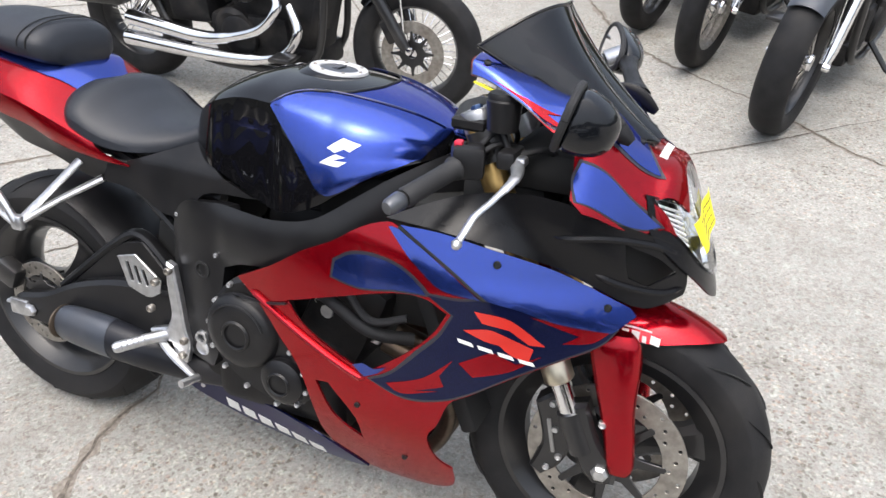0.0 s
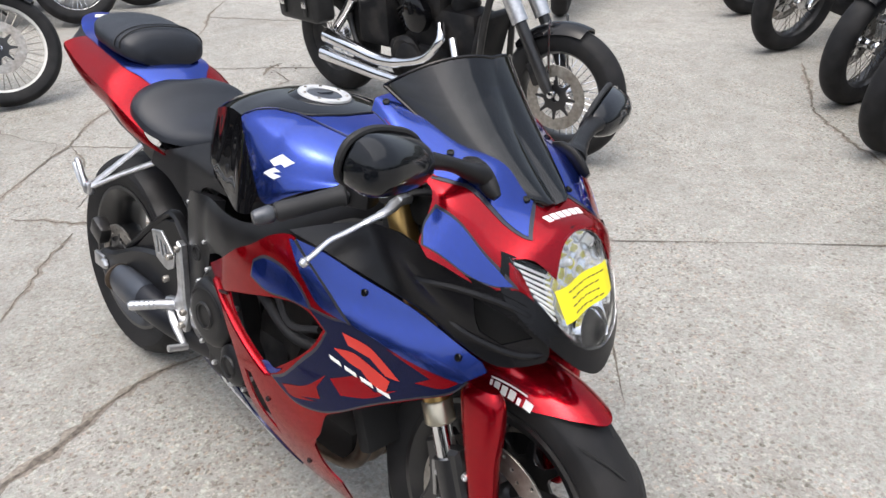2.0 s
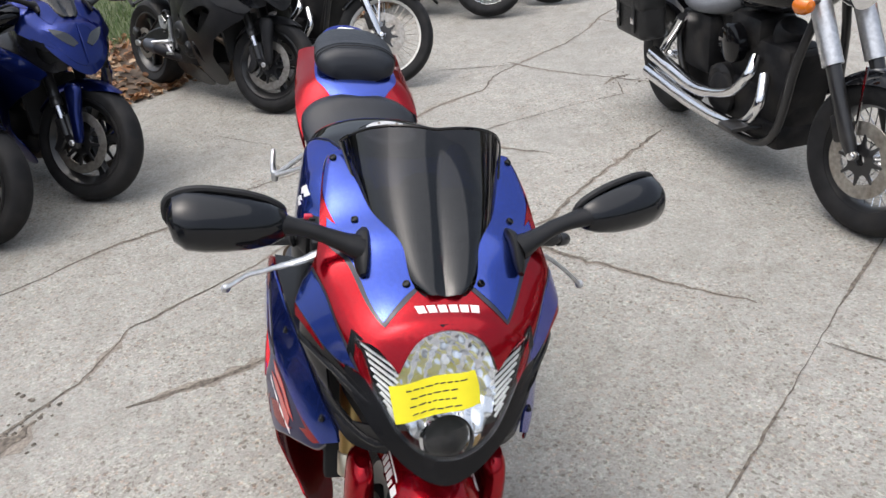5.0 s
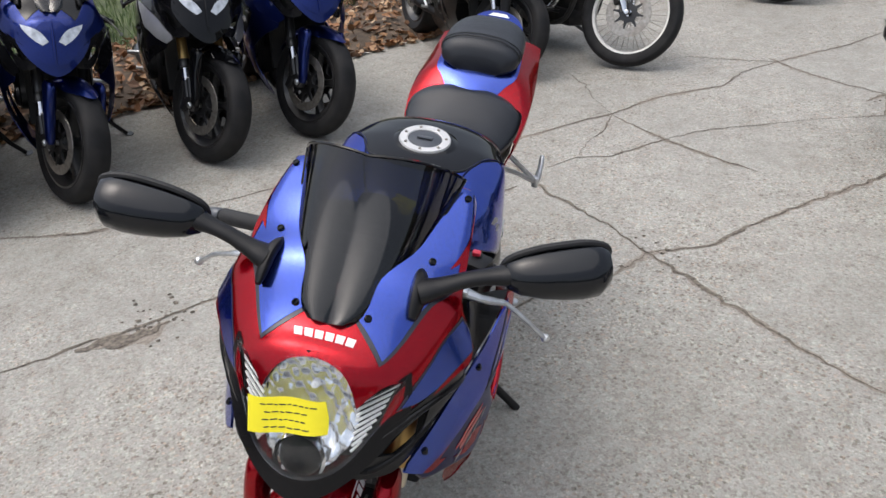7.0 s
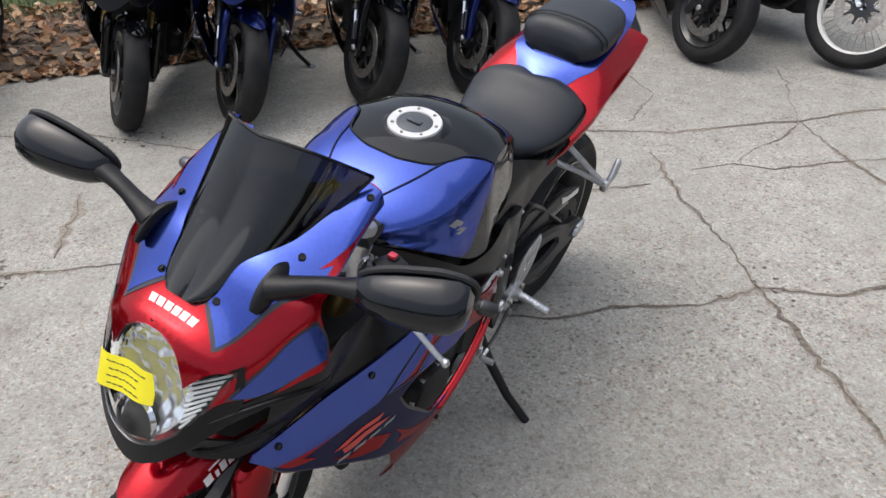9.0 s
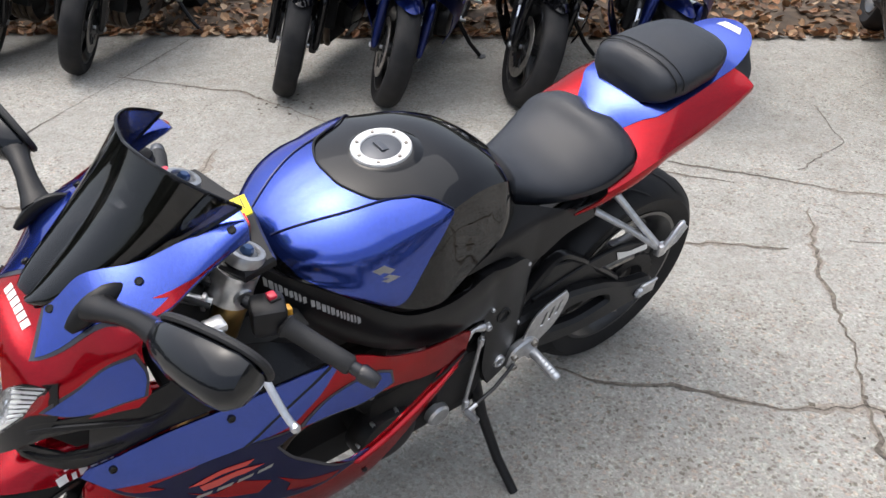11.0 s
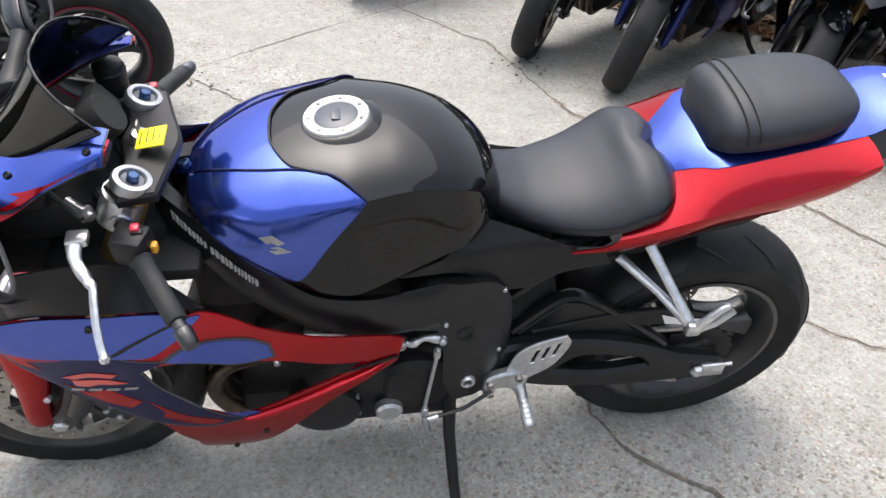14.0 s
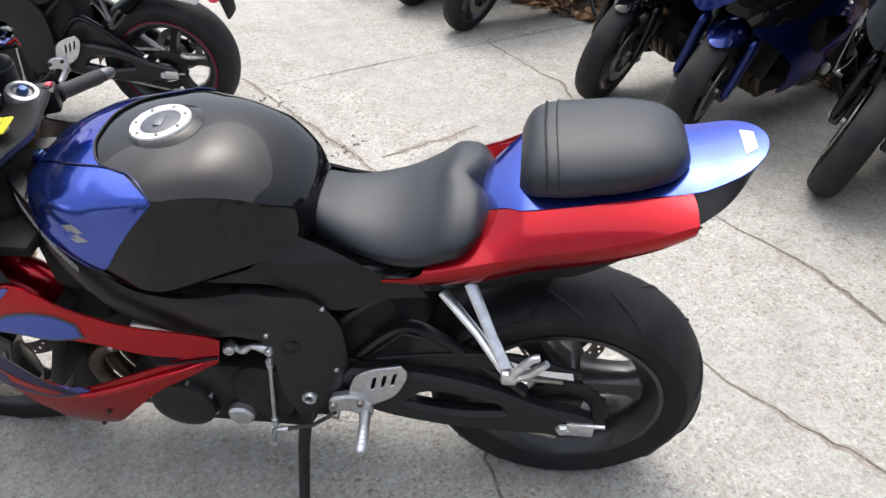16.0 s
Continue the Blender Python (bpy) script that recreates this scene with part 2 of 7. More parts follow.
def concrete():
    m = bpy.data.materials.new("weathered_concrete")
    m.use_nodes = True
    nt = m.node_tree
    b = nt.nodes["Principled BSDF"]
    tc = nt.nodes.new("ShaderNodeTexCoord")
    def nz(scale, detail=4, rough=0.6):
        n = nt.nodes.new("ShaderNodeTexNoise")
        n.inputs["Scale"].default_value, n.inputs["Detail"].default_value, n.inputs["Roughness"].default_value = scale, detail, rough
        nt.links.new(tc.outputs["Object"], n.inputs["Vector"])
        return n
    def ramp(src, stops):
        r = nt.nodes.new("ShaderNodeValToRGB")
        e = r.color_ramp.elements
        while len(e) < len(stops):
            e.new(0.5)
        for q, (p, c) in zip(e, stops):
            q.position, q.color = p, (*c, 1)
        nt.links.new(src, r.inputs["Fac"])
        return r.outputs["Color"]
    def mix(kind, fac, a, c):
        x = nt.nodes.new("ShaderNodeMix")
        x.data_type, x.blend_type = "RGBA", kind
        x.inputs["Factor"].default_value = fac
        nt.links.new(a, x.inputs["A"])
        nt.links.new(c, x.inputs["B"])
        return x.outputs["Result"]
    broad = ramp(nz(0.55, 5).outputs["Fac"], [(0.3, (0.285, 0.278, 0.260)), (0.52, (0.332, 0.325, 0.306)), (0.72, (0.378, 0.371, 0.350))])
    mid = ramp(nz(7, 6, 0.7).outputs["Fac"], [(0.3, (0.80, 0.79, 0.77)), (0.6, (1, 1, 1))])
    col = mix("MULTIPLY", 1.0, broad, mid)
    for scale, lo, amount, shade in ((330, 0.16, 0.3, (0.60, 0.57, 0.54)), (400, 0.22, 0.3, (1.40, 1.38, 1.35))):
        v = nt.nodes.new("ShaderNodeTexVoronoi")
        v.inputs["Scale"].default_value = scale
        nt.links.new(tc.outputs["Object"], v.inputs["Vector"])
        sep = nt.nodes.new("ShaderNodeSeparateColor")
        nt.links.new(v.outputs["Color"], sep.inputs["Color"])
        speck = ramp(sep.outputs["Red"], [(0.0, shade), (lo, shade), (lo + 0.06, (1, 1, 1))])
        col = mix("MULTIPLY", amount, col, speck)
    for scale, low, high in ((150, 0.81, 1.09), (70, 0.86, 1.07)):
        v = nt.nodes.new("ShaderNodeTexVoronoi")
        v.inputs["Scale"].default_value = scale
        nt.links.new(tc.outputs["Object"], v.inputs["Vector"])
        sep = nt.nodes.new("ShaderNodeSeparateColor")
        nt.links.new(v.outputs["Color"], sep.inputs["Color"])
        pebble = ramp(sep.outputs["Green"], [(0.0, (low, low * .99, low * .98)), (0.5, (1.0, 0.98, 0.97)), (0.75, (0.97, 1.0, 0.99)), (1.0, (high, high, high * .99))])
        col = mix("MULTIPLY", 1.0, col, pebble)
    # exposed aggregate, worn bare in some patches and still skinned over in others
    bare = ramp(nz(1.1, 4, 0.6).outputs["Fac"], [(0.36, (0.25, 0.25, 0.25)), (0.56, (1, 1, 1))])
    for scale, lo, shade in ((135, 0.10, (1.27, 1.26, 1.22)), (150, 0.10, (0.70, 0.68, 0.65)), (95, 0.025, (0.58, 0.55, 0.52)), (105, 0.05, (1.08, 0.95, 0.89))):
        v = nt.nodes.new("ShaderNodeTexVoronoi")
        v.inputs["Scale"].default_value = scale
        nt.links.new(tc.outputs["Object"], v.inputs["Vector"])
        sep = nt.nodes.new("ShaderNodeSeparateColor")
        nt.links.new(v.outputs["Color"], sep.inputs["Color"])
        stone = ramp(sep.outputs["Blue"], [(0.0, shade), (lo, shade), (lo + 0.03, (1, 1, 1))])
        x = nt.nodes.new("ShaderNodeMix")
        x.data_type, x.blend_type = "RGBA", "MULTIPLY"
        nt.links.new(bare, x.inputs["Factor"])
        nt.links.new(col, x.inputs["A"])
        nt.links.new(stone, x.inputs["B"])
        col = x.outputs["Result"]
    stain = ramp(nz(1.9, 6, 0.75).outputs["Fac"], [(0.56, (1, 1, 1)), (0.72, (0.74, 0.70, 0.66))])
    col = mix("MULTIPLY", 0.8, col, stain)
    nt.links.new(col, b.inputs["Base Color"])
    b.inputs["Roughness"].default_value = 0.88
    bu = nt.nodes.new("ShaderNodeBump")
    bu.inputs["Strength"].default_value, bu.inputs["Distance"].default_value = 0.55, 0.004
    nt.links.new(nz(150, 4, 0.7).outputs["Fac"], bu.inputs["Height"])
    nt.links.new(bu.outputs["Normal"], b.inputs["Normal"])
    return m


CONCRETE = concrete()
STAIN = material("stained_crumbled_concrete", (0.225, 0.198, 0.168), 0.95, 0, 0, vary=0.35, scale=70, bump=0.8, bump_scale=120)
CRACK = material("crack_dirt", (0.13, 0.112, 0.092), 0.95, 0, 0, vary=0.5, scale=60, bump=0.8, bump_scale=90)
SOIL = material("leafy_soil", (0.09, 0.065, 0.045), 0.95, 0, 0, vary=0.5, scale=9, bump=0.9, bump_scale=40)
LEAF = material("fallen_leaf", (0.22, 0.115, 0.055), 0.75, 0, 0, vary=0.5, scale=7)
GRASS = material("grass_blade", (0.075, 0.12, 0.03), 0.7, 0, 0, vary=0.4, scale=5)

RINGALLOY = material("pale_anodised_ring", (0.56, 0.56, 0.56), 0.5, 0.35, 0, vary=0.04)

# ---------- geometry helpers ----------
from mathutils.geometry import delaunay_2d_cdt


class Shape:
    def __init__(self):
        self.v, self.f = [], []

    def add(self, verts, faces):
        k = len(self.v)
        self.v += [tuple(p) for p in verts]
        self.f += [tuple(i + k for i in q) for q in faces]
        return self


def part(name, shape, mat, parent, label="", smooth=True):
    me = bpy.data.meshes.new(name)
    me.from_pydata(shape.v, [], shape.f)
    me.materials.append(mat)
    bm = bmesh.new()
    bm.from_mesh(me)
    bmesh.ops.recalc_face_normals(bm, faces=bm.faces)
    bm.to_mesh(me)
    bm.free()
    me.polygons.foreach_set("use_smooth", [smooth] * len(me.polygons))
    if smooth:
        me.set_sharp_from_angle(angle=radians(38))
    ob = new(name, me)
    ob.parent = parent
    if label:
        ob["label"] = label
    return ob


def thing(name, m, label, category, group=""):
    ob = new(name)
    ob.matrix_world = m
    return tagged(ob, label, category, group)


def curve(pts):
    """A smooth function through points (x, y)."""
    pts = sorted(pts)
    n = len(pts)
    sl = [(pts[i + 1][1] - pts[i][1]) / (pts[i + 1][0] - pts[i][0]) for i in range(n - 1)]
    m = [sl[0]] + [(sl[i - 1] + sl[i]) / 2 if sl[i - 1] * sl[i] > 0 else 0.0 for i in range(1, n - 1)] + [sl[-1]]

    def f(x):
        x = min(max(x, pts[0][0]), pts[-1][0])
        i = max(j for j in range(n - 1) if pts[j][0] <= x)
        h = pts[i + 1][0] - pts[i][0]
        t = (x - pts[i][0]) / h
        return (2 * t**3 - 3 * t * t + 1) * pts[i][1] + (t**3 - 2 * t * t + t) * h * m[i] + (3 * t * t - 2 * t**3) * pts[i + 1][1] + (t**3 - t * t) * h * m[i + 1]
    return f


def spline(pts, n=6, closed=False):
    """Catmull-Rom through points of any dimension."""
    P = [np.array(p, float) for p in pts]
    k = len(P)
    out = []
    for i in range(k if closed else k - 1):
        p1, p2 = P[i], P[(i + 1) % k]
        p0 = P[i - 1] if closed or i else 2 * p1 - p2
        p3 = P[(i + 2) % k] if closed or i + 2 < k else 2 * p2 - p1
        for j in range(n):
            t = j / n
            out.append(0.5 * (2 * p1 + (p2 - p0) * t + (2 * p0 - 5 * p1 + 4 * p2 - p3) * t * t + (3 * p1 - p0 - 3 * p2 + p3) * t**3))
    if not closed:
        out.append(P[-1])
    return out


def outline(pts, step=0.012, limit=48):
    """A closed loop through 2D points, curved but for corners sharper than limit degrees."""
    P = [np.array(p[:2], float) for p in pts]
    k = len(P)
    sharp = []
    for i in range(k):
        a, b = P[i] - P[i - 1], P[(i + 1) % k] - P[i]
        c = a @ b / (np.linalg.norm(a) * np.linalg.norm(b) + 1e-12)
        sharp.append(math.degrees(math.acos(max(-1, min(1, c)))) > limit)
    out = []
    for i in range(k):
        p1, p2 = P[i], P[(i + 1) % k]
        p0 = P[i - 1] if not sharp[i] else 2 * p1 - p2
        p3 = P[(i + 2) % k] if not sharp[(i + 1) % k] else 2 * p2 - p1
        n = max(1, int(np.linalg.norm(p2 - p1) / step))
        for j in range(n):
            t = j / n
            out.append(0.5 * (2 * p1 + (p2 - p0) * t + (2 * p0 - 5 * p1 + 4 * p2 - p3) * t * t + (3 * p1 - p0 - 3 * p2 + p3) * t**3))
    return out


def inside(pts, loop):
    """Which of the 2D points lie in the loop."""
    x, y = pts[:, 0], pts[:, 1]
    res = np.zeros(len(pts), bool)
    L = np.array(loop)
    for a, b in zip(L, np.roll(L, -1, 0)):
        if abs(a[1] - b[1]) < 1e-12:
            continue
        c = (a[1] > y) != (b[1] > y)
        res ^= c & (x < (b[0] - a[0]) * (y - a[1]) / (b[1] - a[1]) + a[0])
    return res


def tri_fill(loops, h):
    """2D points and triangles filling the first loop less the others, with an inner grid of spacing h."""
    pts, edges = [], []
    for lp in loops:
        k = len(pts)
        pts += [tuple(p) for p in lp]
        edges += [(k + i, k + (i + 1) % len(lp)) for i in range(len(lp))]
    A = np.array(loops[0])
    lo, hi = A.min(0), A.max(0)
    if h:
        gx, gy = np.meshgrid(np.arange(lo[0] + h / 2, hi[0], h), np.arange(lo[1] + h / 2, hi[1], h))
        g = np.c_[gx.ravel() + (np.arange(gx.size) // gx.shape[1] % 2) * h / 2, gy.ravel()]
        if len(g):
            ok = inside(g, loops[0])
            for lp in loops[1:]:
                ok &= ~inside(g, lp)
            B = np.array(pts)
            g = g[ok]
            if len(g):
                d = np.min(np.linalg.norm(g[:, None] - B[None], axis=2), axis=1)
                pts = pts + [tuple(p) for p in g[d > 0.45 * h]]
    vs, _, fs, *_ = delaunay_2d_cdt([Vector(p) for p in pts], edges, [], 0, 1e-7)
    V = np.array([tuple(p) for p in vs])
    F = [tuple(q) for q in fs]
    cen = np.array([V[list(q)].mean(0) for q in F])
    ok = inside(cen, loops[0])
    for lp in loops[1:]:
        ok &= ~inside(cen, lp)
    return V, [q for q, o in zip(F, ok) if o]


def patch(pts, surf, ref, h=0.014, thick=0.003, off=0.0, holes=(), limit=48, raw=False):
    """A panel cut by a 2D outline from the surface surf(u, v), of some thickness; ref(p) points outward."""
    step = h * 0.8
    loops = [pts if raw else outline(pts, step, limit)] + [outline(q, step, limit) for q in holes]
    V, F = tri_fill(loops, h)
    e = 1e-3
    front, back = [], []
    for u, v in V:
        p = np.array(surf(u, v))
        n = np.cross(np.array(surf(u + e, v)) - np.array(surf(u - e, v)), np.array(surf(u, v + e)) - np.array(surf(u, v - e)))
        n /= np.linalg.norm(n) + 1e-12
        if n @ np.array(ref(p)) < 0:
            n = -n
        front.append(p + n * off)
        back.append(p + n * (off - thick))
    s = Shape()
    s.add(front, F)
    s.add(back, [q[::-1] for q in F])
    count = {}
    for q in F:
        for i in range(3):
            a, b = q[i], q[(i + 1) % 3]
            count[(min(a, b), max(a, b))] = count.get((min(a, b), max(a, b)), 0) + 1
    k = len(V)
    s.f += [(a, b, b + k, a + k) for (a, b), c in count.items() if c == 1]
    return s


def frame_axes(d):
    d = np.array(d, float)
    d /= np.linalg.norm(d)
    a = np.cross(d, (0, 0, 1) if abs(d[2]) < 0.9 else (1, 0, 0))
    a /= np.linalg.norm(a)
    return d, a, np.cross(d, a)


def tube(path, r, n=10, flat=1.0, up=None):
    """A round bar along points; r is a number or one radius a point; flat squeezes it along the second axis."""
    P = [np.array(p, float) for p in path]
    R = [r] * len(P) if isinstance(r, (int, float)) else list(r)
    v, f = [], []
    a = None
    for i, p in enumerate(P):
        d = P[min(i + 1, len(P) - 1)] - P[max(i - 1, 0)]
        d, a0, b0 = frame_axes(d)
        if up is not None:
            a0 = np.cross(d, up)
            a0 /= np.linalg.norm(a0) + 1e-12
            b0 = np.cross(d, a0)
        elif a is not None:
            a0 = a - d * (a @ d)
            a0 /= np.linalg.norm(a0)
            b0 = np.cross(d, a0)
        a = a0
        v += [p + R[i] * (a0 * math.cos(t) + b0 * flat * math.sin(t)) for t in np.linspace(0, 2 * math.pi, n, endpoint=False)]
    for i in range(len(P) - 1):
        f += [(i * n + j, i * n + (j + 1) % n, (i + 1) * n + (j + 1) % n, (i + 1) * n + j) for j in range(n)]
    f += [tuple(range(n - 1, -1, -1)), tuple((len(P) - 1) * n + j for j in range(n))]
    return Shape().add(v, f)


def lathe(profile, centre, axis=(0, 1, 0), n=48, closed=False):
    """Turns (radius, along) points about an axis."""
    d, a, b = frame_axes(axis)
    c = np.array(centre, float)
    v, f = [], []
    k = len(profile)
    for i in range(n):
        t = 2 * math.pi * i / n
        w = a * math.cos(t) + b * math.sin(t)
        v += [c + w * r + d * h for r, h in profile]
    for i in range(n):
        for j in range(k if closed else k - 1):
            j2 = (j + 1) % k
            f.append((i * k + j, i * k + j2, (i + 1) % n * k + j2, (i + 1) % n * k + j))
    if not closed:
        for j in (0, k - 1):
            if profile[j][0] > 1e-5:
                f.append(tuple(i * k + j for i in range(n)))
    return Shape().add(v, f)


def rbox(centre, size, bevel=0.004, m=None, seg=2):
    bm = bmesh.new()
    bmesh.ops.create_cube(bm, size=1.0)
    for q in bm.verts:
        q.co = Vector((q.co.x * size[0], q.co.y * size[1], q.co.z * size[2]))
    bmesh.ops.bevel(bm, geom=list(bm.edges), offset=bevel, segments=seg, affect="EDGES", profile=0.5)
    T = Matrix.Translation(centre) @ (m or Matrix.Identity(4))
    bm.verts.index_update()
    s = Shape().add([T @ q.co for q in bm.verts], [[q.index for q in g.verts] for g in bm.faces])
    bm.free()
    return s


def plate(pts, y0, y1, bevel=0.002, curved=True, place=None, holes=(), step=0.008):
    """A plate cut from a 2D (x, z) outline, between y0 and y1, with chamfered rims."""
    loops = [np.array(outline(pts, step) if curved else [p[:2] for p in pts])]
    loops += [np.array(outline(q, step) if curved else [p[:2] for p in q]) for q in holes]
    place = place or (lambda x, y, z: (x, y, z))
    lo, hi = min(y0, y1), max(y0, y1)
    s = Shape()
    rings = []
    for i, lp in enumerate(loops):
        area = 0.5 * sum(a[0] * b[1] - b[0] * a[1] for a, b in zip(lp, np.roll(lp, -1, 0)))
        t = np.roll(lp, -1, 0) - np.roll(lp, 1, 0)
        nrm = np.c_[t[:, 1], -t[:, 0]] / (np.linalg.norm(t, axis=1)[:, None] + 1e-12) * (1 if area > 0 else -1) * (1 if i == 0 else -1)
        inner = lp - nrm * bevel
        rings.append(inner)
        k = len(lp)
        base = len(s.v)
        for y, L in ((lo, inner), (lo + bevel, lp), (hi - bevel, lp), (hi, inner)):
            s.v += [place(p[0], y, p[1]) for p in L]
        for r in range(3):
            s.f += [(base + r * k + j, base + r * k + (j + 1) % k, base + (r + 1) * k + (j + 1) % k, base + (r + 1) * k + j) for j in range(k)]
    V, F = tri_fill(rings, 0)
    for y, rev in ((lo, 1), (hi, 0)):
        s.add([place(p[0], y, p[1]) for p in V], [q[::-1] if rev else q for q in F])
    return s


def loft(rings, caps=True):
    n = len(rings[0])
    s = Shape()
    for r in rings:
        s.v += [tuple(p) for p in r]
    for i in range(len(rings) - 1):
        s.f += [(i * n + j, i * n + (j + 1) % n, (i + 1) * n + (j + 1) % n, (i + 1) * n + j) for j in range(n)]
    if caps:
        s.f += [tuple(range(n - 1, -1, -1)), tuple((len(rings) - 1) * n + j for j in range(n))]
    return s


def oval(x, w, top, bottom, n=28, power=2.6, y=0.0):
    """A rounded section across the bike at x."""
    c, h = (top + bottom) / 2, (top - bottom) / 2
    out = []
    for i in range(n):
        t = 2 * math.pi * i / n
        ct, st = math.cos(t), math.sin(t)
        out.append((x, y + w * math.copysign(abs(ct) ** (2 / power), ct), c + h * math.copysign(abs(st) ** (2 / power), st)))
    return out


def oval_up(x, y, z, w, d, n=18):
    """A level oval section about an upright member."""
    return [(x + w * math.copysign(abs(math.cos(t)) ** .8, math.cos(t)), y + d * math.copysign(abs(math.sin(t)) ** .8, math.sin(t)), z) for t in np.linspace(0, 2 * math.pi, n, endpoint=False)]


def join(*shapes):
    s = Shape()
    for q in shapes:
        s.add(q.v, q.f)
    return s


def bolt(p, n, r=0.006, h=0.003):
    """A hex bolt head with a round flange, along n."""
    d, a, b = frame_axes(n)
    p = np.array(p, float)
    s = lathe([(0.0, h * 0.6), (r * 0.55, h * 0.6), (r * 0.6, h), (r * 0.8, h), (r, h * 0.55), (r, -h)], p, d, 12)
    return s


def flat(*items):
    out = []
    for q in items:
        out += q if isinstance(q, list) else [q]
    return out


def parts(name, shapes, mat, parent, label="", smooth=True):
    """One object for each shape."""
    return [part(name, q, mat, parent, label, smooth) for q in shapes]

# ---------- cruiser: same axes ----------
def wire_wheel(name, parent, c, R, w, rimr, rim_mat, tyre_wall=None, spokes=36, spoke_mat=None):
    wh = new(name)
    wh.parent = parent
    cx, cy, cz = c
    part("tyre", lathe(tyre_profile(R, w, rimr), c, n=56, closed=True), RUBBER, wh)
    if tyre_wall:
        for s in (1, -1):
            part("white_band", lathe([(rimr + .016, s * w * .93), (rimr + .020, s * w * .97), (rimr + .042, s * w * 1.0), (rimr + .046, s * w * .96)], c, n=56, closed=True), tyre_wall, wh, "white sidewall band")
    b = w * .7
    part("rim", lathe([(rimr + .006, -b), (rimr + .006, -b + .006), (rimr - .014, -b * .5), (rimr - .014, b * .5), (rimr + .006, b - .006), (rimr + .006, b), (rimr - .008, b - .004), (rimr - .022, b * .5), (rimr - .022, -b * .5), (rimr - .008, -b + .004)], c, n=56, closed=True), rim_mat, wh)
    part("hub", lathe([(.010, -.06), (.034, -.06), (.038, -.05), (.024, -.03), (.024, .03), (.038, .05), (.034, .06), (.010, .06)], c, n=24), CHROME, wh)
    s = Shape()
    for i in range(spokes):
        a = 2 * math.pi * i / spokes
        d = .35 if i % 2 else -.35
        y = .045 if i % 4 < 2 else -.045
        q = tube([(cx + .034 * math.cos(a + d), cy + y, cz + .034 * math.sin(a + d)), (cx + (rimr - .016) * math.cos(a), cy, cz + (rimr - .016) * math.sin(a))], .0022, 5)
        s.add(q.v, q.f)
    tagged(part("wire_spokes", s, spoke_mat or CHROME, wh), kind="stuff")
    return wh


